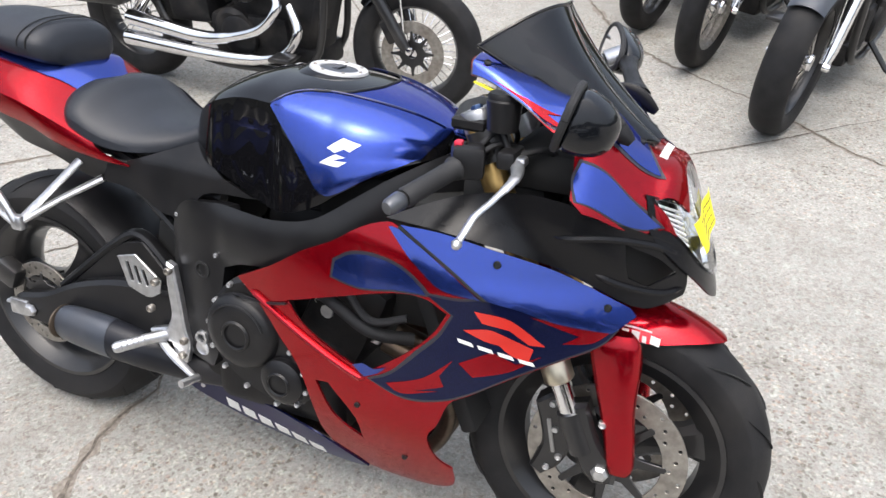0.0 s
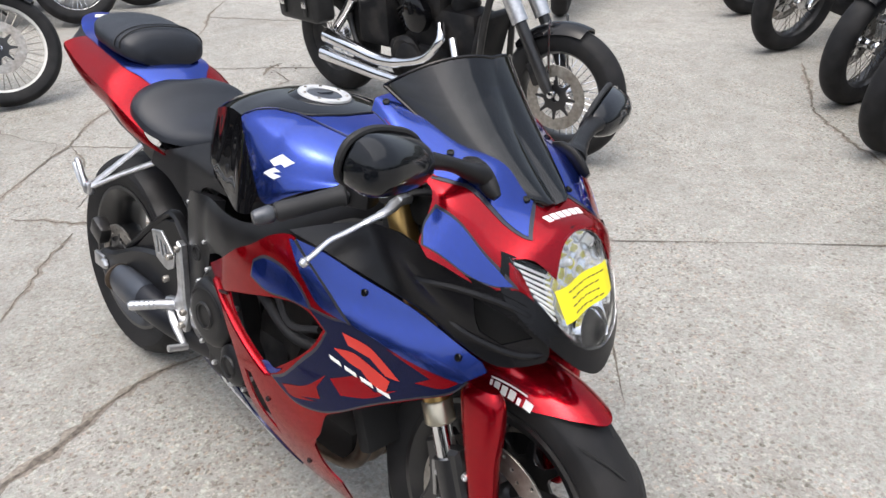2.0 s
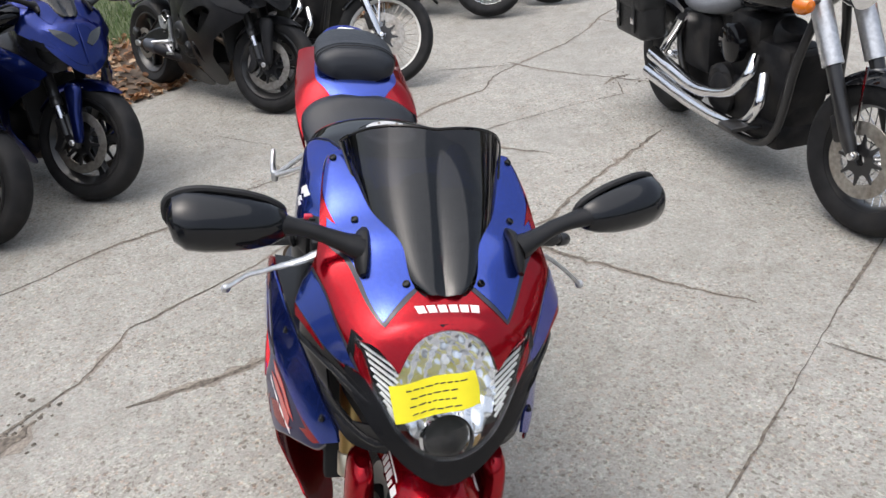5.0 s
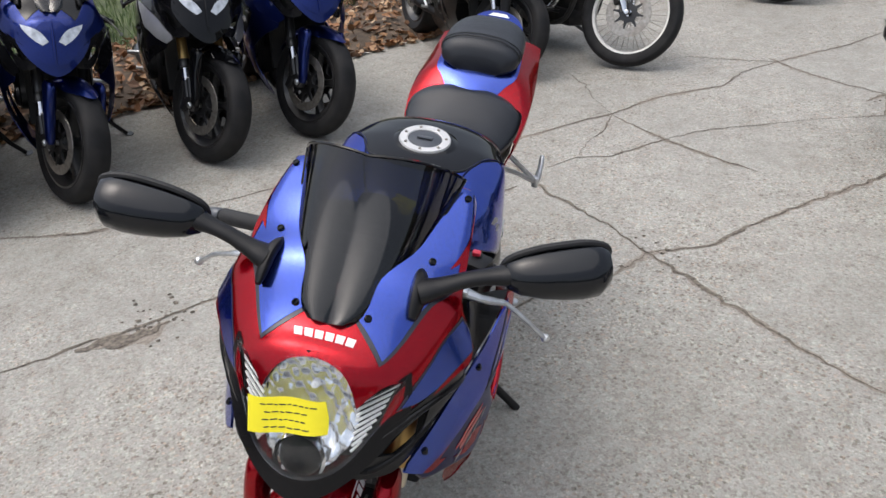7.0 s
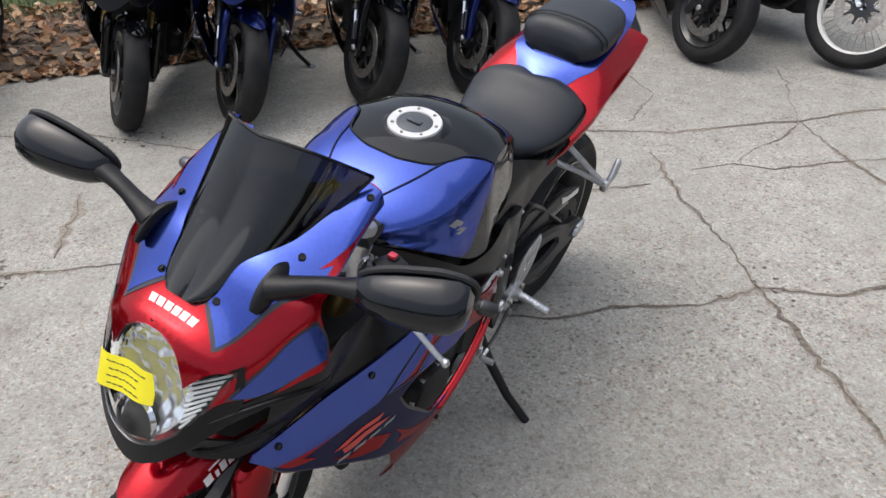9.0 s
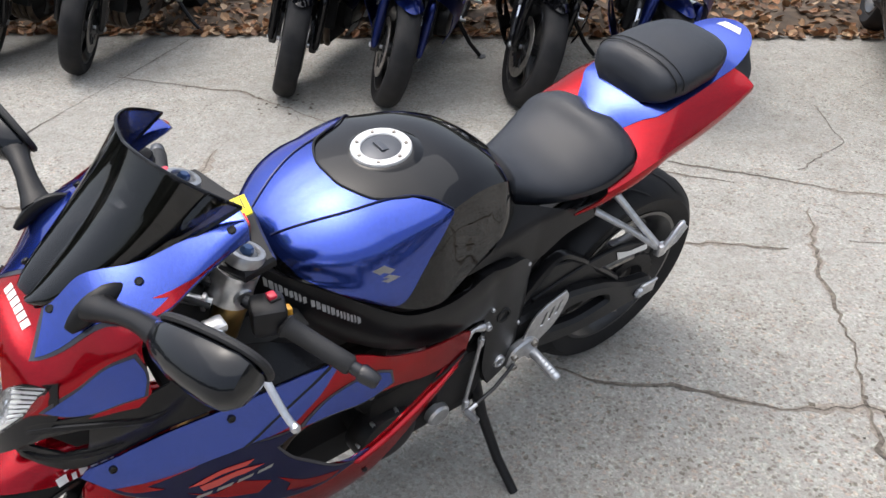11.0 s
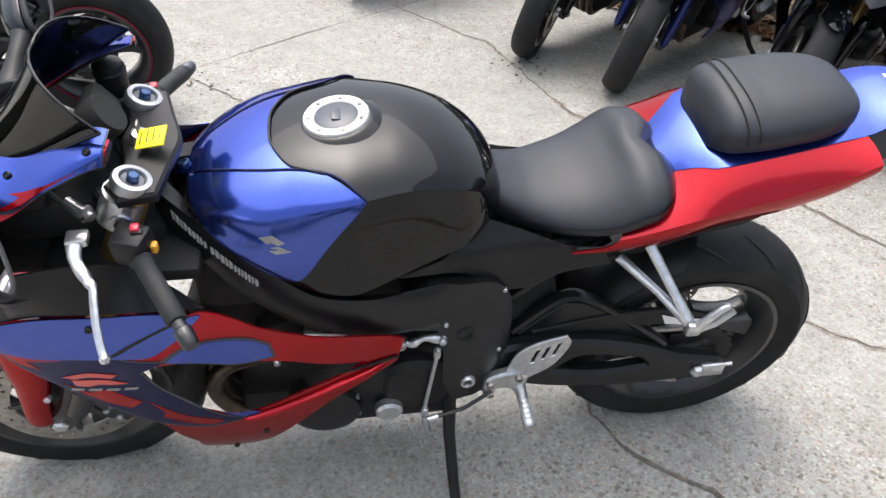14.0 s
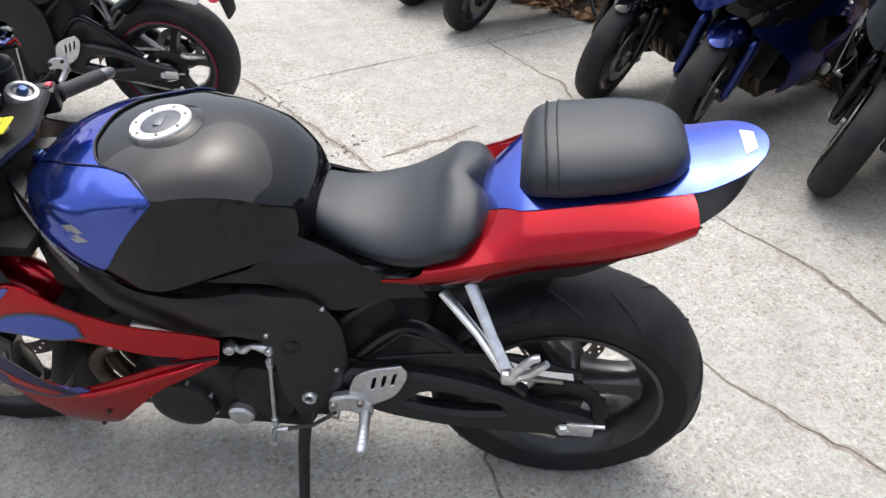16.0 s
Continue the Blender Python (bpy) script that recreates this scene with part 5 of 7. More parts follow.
    if fine:
        casting = part("throttle_casting", join(plate([(0.096, 0.542), (0.174, 0.546), (0.182, 0.508), (0.158, 0.478), (0.114, 0.502)], -.135, -.105, .006), lathe([(0, .012), (.014, .012), (.018, 0), (.018, -.01)], (0.136, -.135, 0.512), (0, -1, 0), 20)), DULLALLOY, root, "grey cast housing behind the fairing window")
        parts("casting_bolt", flat(*[bolt((0.136 + dx, -.137, 0.512 + dz), (0, -1, 0), .006, .006) for dx, dz in ((-.025, .018), (.026, -.016), (.022, .020))]), STEEL, casting)
        part("radiator_tab", plate([(0.224, 0.456), (0.254, 0.488), (0.258, 0.478), (0.242, 0.452)], -.128, -.118, .003), ALLOY, root, "bright bracket behind the fairing window")
    # airbox, plus added near-black blocks that paint the shade below the tank
    parts("airbox", [rbox((.06, 0, .755), (.44, .24, .10), .03), rbox((.23, 0, .70), (.26, .25, .16), .03), rbox((.30, 0, .60), (.14, .20, .22), .03)], SHADEBLACK, root, "dark airbox and added filler under the tank")

    # nose cowl in (x, a) with a = 1 on the shoulder
    half = [(.764, 0), (.767, .25), (.773, .48), (.787, .80), (.768, .88), (.732, .985), (.752, 1.09), (.776, 1.235), (.745, 1.345), (.70, 1.48), (.640, 1.69), (.618, 1.62), (.612, 1.12), (.60, 1.02), (.50, 1.10), (.425, 1.18), (.418, .86), (.46, .74), (.56, .50), (.64, .26), (.66, 0)]
    rev = [(x, -a) for x, a in half[-2:0:-1]]
    k = .2
    red = part("nose_cowl", patch([(x, a * k) for x, a in half + rev], lambda x, a: cowl(x, a / k), up, h, .004), pal["cowl"], root, pal.get("cowl_label", "nose cowl"))
    part("cowl_liner", patch([(x, a * k * .985) for x, a in half + rev], lambda x, a: cowl(x, a / k), up, h * 2, .003, -.006), SATIN, root, "black inside of the cowl")
    for s in (1, -1):
        ref2 = lambda p, s=s: (0.2, s * .6, .8)
        sur = lambda x, a, s=s: cowl(x, s * a / k)
        stripe = [(.690, .22), (.62, .36), (.565, .46), (.48, .60), (.44, .66), (.422, .74), (.428, 1.16), (.46, 1.13), (.50, 1.09), (.565, 1.0), (.62, .86), (.655, .76), (.734, .70), (.710, .44)]
        if fine:
            line = [(.694, .21), (.62, .35), (.565, .45), (.48, .59), (.44, .65), (.420, .73), (.425, 1.175), (.46, 1.145), (.50, 1.105), (.565, 1.025), (.62, .89), (.655, .80), (.743, .725), (.716, .42)]
            part("pinstripe", patch([(x, a * k) for x, a in line], sur, ref2, h, .0008, .0012), PEWTER, red)
        part("cowl_stripe", patch([(x, a * k) for x, a in stripe], sur, ref2, h, .0008, .0022), pal["strip"], red, "coloured stripe beside the screen")
        if fine:
            part("stripe_flame", patch([(x, a * k) for x, a in [(.60, .93), (.56, 1.0), (.46, 1.10), (.52, 1.0), (.575, .86), (.555, .95)]], sur, ref2, h, .0008, .0032), RED, red)
            side = [(.625, 1.15), (.618, 1.40), (.628, 1.60), (.69, 1.445), (.750, 1.285), (.742, 1.24), (.718, 1.13), (.67, 1.07)]
            part("side_line", patch([(x, a * k) for x, a in [(.621, 1.12), (.614, 1.40), (.624, 1.625), (.69, 1.465), (.757, 1.285), (.746, 1.22), (.722, 1.10), (.67, 1.04)]], sur, ref2, h, .0008, .0012), PEWTER, red)
            part("side_flash", patch([(x, a * k) for x, a in side], sur, ref2, h, .0008, .0022), BLUE, red, "blue flash on the cowl side")
    # headlight
    lamp_half = [(0, .886), (.045, .877), (.070, .850), (.079, .829), (.141, .857), (.133, .815), (.106, .775), (.078, .735), (.042, .708), (0, .698)]
    lamp = lamp_half + [(-y, z) for y, z in lamp_half[-2:0:-1]]
    fwd = lambda p: (1, 0, .3)
    shell = [(0, .89), (.05, .88), (.082, .834), (.146, .862), (.154, .80), (.128, .748), (.088, .704), (.045, .670), (0, .654)]
    shell = shell + [(-y, z) for y, z in shell[-2:0:-1]]
    part("nose_shell", patch(shell, lambda y, z: (nose_front(y, z)[0] - .004, y, z), fwd, h, .004, holes=[[(y * .96, .79 + (z - .79) * .96) for y, z in lamp]]), SEMI if fine else pal["cowl"], root, "nose panel under the lamp")
    if not fine:
        face = part("nose_face", patch(lamp, nose_front, fwd, h, .004), pal["cowl"], root, "painted nose face")
        for s in (1, -1):
            part("headlight", patch([(s * y, z) for y, z in ((.020, .800), (.048, .838), (.085, .856), (.126, .864), (.112, .838), (.080, .806), (.045, .784))], nose_front, fwd, h * .5, .004, .004), pal.get("lamp", LAMPDARK), face, "slanted headlight")
        part("nose_crease", tube([np.array(nose_front(0, z)) + (.004, 0, 0) for z in (.88, .82, .76, .71)], [.003, .006, .006, .003], 8), pal["cowl"], face)
    else:
        hl = part("headlight", patch(lamp, nose_front, fwd, h, .003), LENS, root, "clear headlight lens")
        hl.visible_shadow = False
        bowl = [(0, .878), (.042, .869), (.066, .842), (.080, .800), (.074, .752), (.042, .715), (0, .705)]
        bowl = bowl + [(-y, z) for y, z in bowl[-2:0:-1]]
        part("reflector", patch(bowl, lambda y, z: (nose_front(y, z)[0] - .022 - .03 * max(0, 1 - (y / .085) ** 2 - ((z - .80) / .085) ** 2) + .005 * abs(y) / .08 + .0055 * math.sin(y * 190 + z * 70) * math.sin(z * 130 - y * 50), y, z), fwd, h * .6, .002), REFLECTOR, hl, "silvered reflector")
        for s in (1, -1):
            part("wing_back", patch([(s * y, z) for y, z in ((.074, .822), (.136, .850), (.126, .812), (.102, .772), (.080, .738))], lambda y, z: (nose_front(y, z)[0] - .026, y, z), fwd, h, .002), SATIN, hl, "dark lamp wing")
        if fine:
            part("projector", join(lathe([(.0, .016), (.018, .013), (.030, 0), (.036, -.01), (.036, -.02)], (.822, 0, .724), (1, 0, .35), 28)), SHADEBLACK, hl, "round low-beam projector")
            part("projector_ring", lathe([(.036, -.004), (.040, .004), (.044, -.004)], (.823, 0, .724), (1, 0, .35), 32, True), CHROME, hl)
            ribs = []
            for s in (1, -1):
                for i in range(9):
                    k2 = i / 8
                    ya, za, yb, zb = .076 + .002 * k2, .818 - .074 * k2, .132 - .040 * k2, .844 - .082 * k2
                    ribs.append(tube([(nose_front(ya, za)[0] - .016, s * ya, za), (nose_front(yb, zb)[0] - .014, s * yb, zb)], .0024, 6))
            parts("lamp_rib", ribs, WHITE, hl, "white rib of the lamp wing")
            parts("lamp_bulb", flat(lathe([(0, .006), (.006, .004), (.007, 0), (.007, -.012)], (.755, 0, .822), (1, 0, .5), 18), lathe([(0, .004), (.005, .004), (.005, -.004)], (.835, .012, .690), (1, 0, 0), 10)), PEARL, hl)
            # paper note taped over the lamp
            nt = lambda y, z: (nose_front(y * .9, z)[0] + .009 + .004 * math.sin(y * 60), y, z)
            c, si = math.cos(math.radians(12)), math.sin(math.radians(12))
            turn2 = lambda y, z: (y * c - z * si - .025, y * si + z * c + .797)
            tag = part("paper_note", patch([turn2(y, z) for y, z in ((-.066, -.026), (.066, -.024), (.069, 0), (.066, .027), (0, .029), (-.066, .026))], nt, fwd, .012, .0006), YELLOW, root, "yellow paper note with pen scribbles")
            rnd = random.Random(3)
            s2 = []
            for row in range(4):
                z = .017 - row * .0115
                y = -.045 + rnd.uniform(0, .012)
                while y < .042 - row * .004:
                    wd = rnd.uniform(.004, .012)
                    a, b = turn2(y, z), turn2(y + wd, z + rnd.uniform(-.001, .001))
                    q = patch([(a[0], a[1] - .0009), (b[0], b[1] - .0009), (b[0], b[1] + .0009), (a[0], a[1] + .0009)], nt, fwd, .01, .0004, .0006, limit=10)
                    s2.append(q)
                    y += wd + .003
            parts("scribble_bar", s2, INK, tag, "dark pen bars")
            # maker's word as a row of plain white blocks
            for i in range(6):
                y0 = -.050 + .0172 * i
                kx = .728
                part("name_block", patch([(kx + .0065, (y0 + .003) / (.88 * NOSE_W(kx)) * k), (kx + .0065, (y0 + .0165) / (.88 * NOSE_W(kx)) * k), (kx - .0065, (y0 + .0145) / (.88 * NOSE_W(kx)) * k), (kx - .0065, (y0 + .001) / (.88 * NOSE_W(kx)) * k)], lambda x, a: cowl(x, a / k), up, h, .0008, .0012), WHITE, red, "white letter block")

    # windscreen
    def grid_surface(f, nu, nv, u0=0, u1=1, v0=-1, v1=1, thick=.003):
        V = [np.array(f(u0 + (u1 - u0) * i / nu, v0 + (v1 - v0) * j / nv)) for i in range(nu + 1) for j in range(nv + 1)]
        Fc = [(i * (nv + 1) + j, i * (nv + 1) + j + 1, (i + 1) * (nv + 1) + j + 1, (i + 1) * (nv + 1) + j) for i in range(nu) for j in range(nv)]
        s = Shape().add(V, Fc)
        k2 = len(V)
        s.v += [tuple(p - np.array((.6, 0, .8)) * thick) for p in V]
        s.f += [tuple(i + k2 for i in q[::-1]) for q in Fc]
        rimv = [i * (nv + 1) for i in range(nu + 1)] + [nu * (nv + 1) + j for j in range(1, nv + 1)] + [i * (nv + 1) + nv for i in range(nu - 1, -1, -1)] + [j for j in range(nv - 1, 0, -1)]
        s.f += [(a, b, b + k2, a + k2) for a, b in zip(rimv, rimv[1:] + rimv[:1])]
        return s
    scr = part("windscreen", grid_surface(screen_at, 26 if fine else 12, 36 if fine else 14), SCREEN, root, "dark smoked windscreen")
    part("screen_rim", join(tube([screen_at(1, a) for a in np.linspace(-1, 1, 33)], .0028, 6), *[tube([screen_at(u, s) for u in np.linspace(0, 1, 20)], .003, 6) for s in (1, -1)]), GLOSS, scr)
    if fine:
        parts("screen_bolt", flat(*[bolt(np.array(cowl(x, s * a)) + (.001, s * .001, .003), (.35, s * .45, .8), .0065, .003) for s in (1, -1) for x, a in ((.692, .36), (.580, .70), (.447, .95))]), GLOSS, root, "black screen screws")
        part("instrument_panel", join(rbox((.48, 0, .970), (.04, .18, .07), .018, pose(0, 0, 0, 0, 35, 0)), lathe([(0, .02), (.034, .02), (.037, .012), (.037, -.02)], (.465, 0, .985), (-.8, 0, .6), 28)), SHADEBLACK, root, "dark instrument cluster")

    # mirrors
    for s in (1, -1):
        m = part("mirror", loft([[np.array(p) for p in ring] for ring in mirror_rings(s)]), CARBON if fine else GLOSS, root, "carbon-look mirror housing" if fine else "black mirror housing")
        part("mirror_rim", tube(mirror_edge(s), .006, 8), GRIP, m)
        part("mirror_glass", mirror_face(s), MIRROR, m)
        hx, hy, hz = mirror_place(s, (.008, -.068, -.006))
        part("mirror_arm", tube(spline([(.645, s * .128, .962), (.646 + (hx - .646) * .25, s * .160, .974), (.646 + (hx - .646) * .6, s * .205, .990), (hx, hy, hz)], 5), [.026, .025, .024, .022, .020, .019, .018, .017, .016, .016, .016, .016, .017, .019, .022, .024], 14, .75), SATIN, m)
        part("mirror_foot", tube(spline([(.60, s * .122, .972), (.64, s * .128, .966), (.685, s * .128, .936)], 5), [.008, .013, .016, .018, .018, .019, .019, .018, .016, .013, .008], 12, .6, up=(0, s, .6)), SATIN, m)

    # bars, levers, clamps
    part("top_yoke", join(plate([(.42, -.15), (.36, -.14), (.345, -.07), (.33, 0), (.345, .07), (.36, .14), (.42, .15), (.445, .11), (.42, .06), (.43, 0), (.42, -.06), (.445, -.11)], .918, .940, .005, place=lambda x, y, z: (x, z, y))), SATIN, root, "black top yoke")
    for s in (1, -1):
        cap = part("fork_cap", lathe([(.019, .004), (.022, .008), (.030, .007), (.033, .002), (.033, -.012), (.019, -.012)], (.398, s * .112, .945), (-.38, 0, .92), 32, True), DULLALLOY, root, "alloy fork cap ring")
        part("cap_centre", lathe([(0, .003), (.018, .003), (.0195, 0), (.0195, -.008)], (.398, s * .112, .945), (-.38, 0, .92), 24), CAPGREY, cap, "grey cap centre")
        part("adjuster", lathe([(0, .014), (.008, .014), (.011, .010), (.011, .0)], (.398, s * .112, .945), (-.38, 0, .92), 6), BLUE_NUT if fine else STEEL, cap, "blue anodised adjuster")
        clampp = np.array((.425, s * .112, .895))
        e0, e1 = np.array((.425, s * .150, .890)), np.array((.327, .342, .834) if s > 0 else (.355, -.345, .846))
        part("bar_clamp", join(tube([clampp + np.array((-.012, 0, .026)), clampp - np.array((-.012, 0, .026))], .036, 20), tube([clampp, e0], .017, 12)), ALLOY if fine and s > 0 else RIMBLACK, root, "clip-on clamp")
        bar = part("handlebar", tube([e0, e1], .011, 12), RIMBLACK, root, "black clip-on bar")
        d = (e1 - e0) / np.linalg.norm(e1 - e0)
        part("grip", tube([e0 + d * t for t in (.075, .08, .085, .12, .16, .195, .20)], [.017, .021, .017, .0165, .0165, .017, .014], 16), GRIP, bar, "black rubber grip")
        part("bar_end", tube([e1 + d * t for t in (-.008, -.004, .02, .026)], [.013, .0155, .0135, .010], 16), CAPGREY if fine and s < 0 else RIMBLACK, bar)
        part("switch_box", join(rbox(e0 + d * .045, (.056, .052, .056), .010, Matrix.Rotation(-s * .35, 4, "Z")), rbox(e0 + d * .045 + np.array((-.012, 0, .026)), (.02, .014, .012), .004)), SATIN, bar, "black switch housing")
        if fine:
            part("switch", rbox(e0 + d * (.04 if s > 0 else .052) + np.array((-.012, 0, .031)), (.014, .016, .010), .003), REDPLASTIC, bar, "red switch button")
            if s > 0:
                part("switch", rbox(e0 + d * .05 + np.array((-.03, .0, -.004)), (.012, .016, .018), .004), HORN, bar, "golden yellow horn button")
                part("clutch_adjuster", join(tube([e0 + np.array((.045, -.02, .0)), e0 + np.array((.085, -.05, .012))], .009, 10), lathe([(.006, .0), (.015, .003), (.015, .008), (.006, .012)], e0 + np.array((.05, -.022, .003)), (.7, -.5, .1), 14, True)), ALLOY, bar)
            else:
                res = part("brake_reservoir", join(lathe([(0, .03), (.026, .03), (.030, .024), (.028, 0), (.026, -.025), (0, -.028)], (.455, -.155, .955), (0, 0, 1), 24), tube([(.455, -.155, .93), (.47, -.16, .90)], .006, 8), rbox((.475, -.165, .89), (.03, .07, .03), .006)), SATIN, root, "black brake fluid cup")
                part("reservoir_lid", lathe([(0, .004), (.026, .004), (.028, 0), (.028, -.006)], (.455, -.155, .988), (0, 0, 1), 24), SATIN, res)
        pv = np.array((.492, s * .185, .885))
        bow = [(.488, .212, .877), (.470, .243, .865), (.462, .256, .860), (.461, .275, .849)] if s > 0 else [(.501, .212, .876), (.499, .236, .868), (.490, .258, .857), (.477, .282, .842)]
        lev = spline([pv] + [(x, s * y, z) for x, y, z in bow] + [(.463 if s < 0 else .459, s * .305, .827), (.455, s * .330, .805), (.451, s * .342, .796)], 4)
        part("lever", join(tube(lev, [.013, .0125, .0115, .011] + [.010] * 4 + [.0085] * 4 + [.0065] * 16 + [.006], 10, .65, up=(0, 0, 1)), lathe([(0, .009), (.006, .007), (.009, 0), (.006, -.007), (0, -.009)], (.451, s * .343, .794), (0, s, -.6), 12), rbox(pv + np.array((-.004, -s * .012, .002)), (.035, .03, .016), .005)), ALLOY, bar, "silver hand lever")
    if fine:
        for name, pts, r in (("brake_hose", [(.47, -.165, .885), (.53, -.12, .90), (.56, -.06, .84), (.54, -.04, .72)], .0065),
                             ("throttle_cable", [(.41, -.175, .88), (.45, -.13, .93), (.46, -.06, .90), (.42, -.03, .80)], .005),
                             ("throttle_cable", [(.405, -.18, .87), (.46, -.15, .91), (.48, -.08, .87), (.43, -.05, .78)], .005),
                             ("clutch_cable", [(.475, .15, .90), (.53, .10, .92), (.52, .04, .85), (.44, .03, .76)], .005),
                             ("wiring_loom", [(.42, .14, .885), (.46, .09, .90), (.45, .03, .84)], .008),
                             ("wiring_loom", [(.42, -.14, .885), (.46, -.09, .88), (.46, -.03, .80)], .009)):
            part(name, tube(spline(pts, 7), r, 8), GRIP, root, "black rubber hose")
        kt = part("key_tag", join(rbox((.372, .026, .962), (.052, .042, .004), .0015, pose(0, 0, 0, -14, 16, -12))), YELLOW, root, "yellow key tag")
        part("scribble_bar", join(*[rbox((.389 - .011 * i, .024, .9602 + .0033 * i), (.0014, .026, .0012), .0004, pose(0, 0, 0, -14, 16, -12)) for i in range(4)]), INK, kt)
        ig = part("ignition_lock", lathe([(0, .012), (.010, .012), (.016, .008), (.018, -.01)], (.395, 0, .945), (-.3, 0, 1), 24), ALLOY, root, "ignition lock")
        part("key", join(rbox((.395, 0, .965), (.004, .018, .02), .0015), lathe([(.008, -.001), (.014, -.001), (.014, .001), (.008, .001)], (.375, .018, .95), (0, 0, 1), 18, True)), STEEL, ig)

    # tank: coloured shell, black saddle, filler cap
    tref = lambda p: (0.001 + .4 * (p[0] - .05), p[1], p[2] - .82)
    kk = .25
    ts = lambda x, a: tank(x, a / kk)
    ht = h * .7
    rows = [-1, -.965, -.93, -.89, -.84, -.79, -.75, -.71, -.67, -.63, -.60, -.58, -.56, -.53, -.49, -.44, -.38, -.31, -.24, -.16, -.08]
    rows = rows + [0] + [-q for q in rows[::-1]]
    ends = [(.349, .94), (.347, .97)]
    def tank_ring(x, q):
        c = np.array((x, 0, (TANK_T(x) + TANK_B(x)) / 2))
        ring = [c + (np.array(tank(x, a)) - c) * q for a in rows]
        return ring + [np.array((x, ring[0][1] * f, ring[0][2] - .004)) for f in (.5, 0, -.5)]
    tk = part("fuel_tank", loft([tank_ring(x, q) for x, q in ends] + [tank_ring(x, 1) for x in np.linspace(.345, -.205, 60 if fine else 24)]), pal["tank_dark"], root, pal.get("tank_label", "fuel tank"))
    blue_half = [(.200, 0), (.196, .14), (.170, .30), (.138, .36), (.108, .40), (.046, .587), (.085, .68), (.125, .79), (.178, .972), (.24, .965), (.30, .88), (.338, .5), (.338, 0)]
    blue = blue_half + [(x, -a) for x, a in blue_half[-2:0:-1]]
    part("tank_colour", patch([(x, a * kk) for x, a in blue], ts, tref, ht, .0015, .0025), pal["tank"], tk, pal.get("tank_colour_label", "coloured tank front"))
    if fine:
        for s in (1, -1):
            part("tank_seam", tube([np.array(tank(x, s * a)) + (0, 0, .0035) for x, a in spline([(.333, .22), (.232, .30), (.108, .395), (.046, .585)], 8)], .0022, 6), NAVY, tk)
            part("saddle_edge", tube([np.array(tank(x, s * a)) + (0, 0, .0035) for x, a in spline([(.200, 0), (.196, .14), (.170, .30), (.138, .36), (.108, .40)], 6)], .0024, 6), SATIN, tk)
            sc = 1 if s < 0 else .68
            lg = [[(.232, .655), (.200, .640), (.172, .700), (.188, .715), (.204, .690), (.214, .700)], [(.208, .735), (.190, .722), (.160, .775), (.196, .800), (.212, .765), (.186, .760)]]
            # left emblem greyed: the shade on that flank is put into its colour
            parts("tank_emblem", flat(*[patch([(.198 + (x - .198) * sc, s * (.728 + (a - .728) * sc) * kk) for x, a in q], ts, tref, h, .0008, .0034, limit=15) for q in lg]), WHITE if s < 0 else GREY, tk, "pale tank emblem shape")
            if s > 0:
                tab = part("tank_tab", plate([(.325, -.030), (.366, -.017), (.372, 0), (.366, .017), (.325, .030)], .874, .882, .003, place=lambda x, y, z: (x, z, y - .3 * (x - .35))), BLUE, tk, "blue mounting tab")
                part("tab_bolt", bolt((.354, 0, .882), (.3, 0, 1), .011, .006), BLUE_NUT, tab)
    cn = np.array((.12, 0, 1.0))
    cn = cn / np.linalg.norm(cn)
    cp = np.array(tank(.084, 0)) + cn * .0005
    part("filler_collar", lathe([(.056, .0015), (.060, .0015), (.066, -.001), (.078, -.008), (.056, -.008)], cp, cn, 56, True), pal["tank_dark"], tk)
    cap = part("filler_cap", lathe([(.038, .004), (.040, .006), (.056, .006), (.058, .003), (.058, -.004), (.038, -.004)], cp, cn, 56, True), RINGALLOY if fine else STEEL, root, "silver ring filler cap")
    if fine:
        part("cap_lid", join(lathe([(0, .006), (.030, .006), (.038, .003), (.038, -.004)], cp, cn, 40), rbox(cp + cn * .007, (.016, .034, .004), .0015, Matrix.Rotation(-.12, 4, "Y"))), SLATE, cap, "slate grey locking lid")
        parts("cap_bolt", flat(*[bolt(cp + cn * .0065 + np.array((.047 * math.cos(a), .047 * math.sin(a), -.047 * math.cos(a) * .12)), cn, .0035, .002) for a in np.linspace(0, 2 * math.pi, 7, endpoint=False)]), STEEL, cap)

    # seats and tail
    for s in (1, -1):
        part("side_cover", patch([(.00, .735), (-.10, .768), (-.175, .812), (-.25, .785), (-.345, .752), (-.40, .742), (-.42, .70), (-.33, .685), (-.26, .65), (-.20, .66), (-.13, .72)], lambda x, z, s=s: (x, s * (.174 - .13 * max(0, -.02 - x) + .12 * max(0, -.24 - x) - .75 * max(0, z - .76)), z), lambda p, s=s: (0, s, .3), h, .006), SATIN, root, "matte black side cover")
        def shoulder(x, v, s=s):
            a, b, c = (v - .55) * (v - 1) / .55, v * (v - 1) / (.55 * -.45), v * (v - .55) / .45
            a2, b2, c2 = (1 - v / .55, v / .55, 0) if v < .55 else (0, (1 - v) / .45, (v - .55) / .45)
            a, b, c = .6 * a + .4 * a2, .6 * b + .4 * b2, .6 * c + .4 * c2
            return (x, s * (a * TAIL_IN(x) + b * TAIL_MY(x) + c * TAIL_LY(x)), a * TAIL_ZI(x) + b * TAIL_MZ(x) + c * TAIL_LZ(x))
        kt = .12
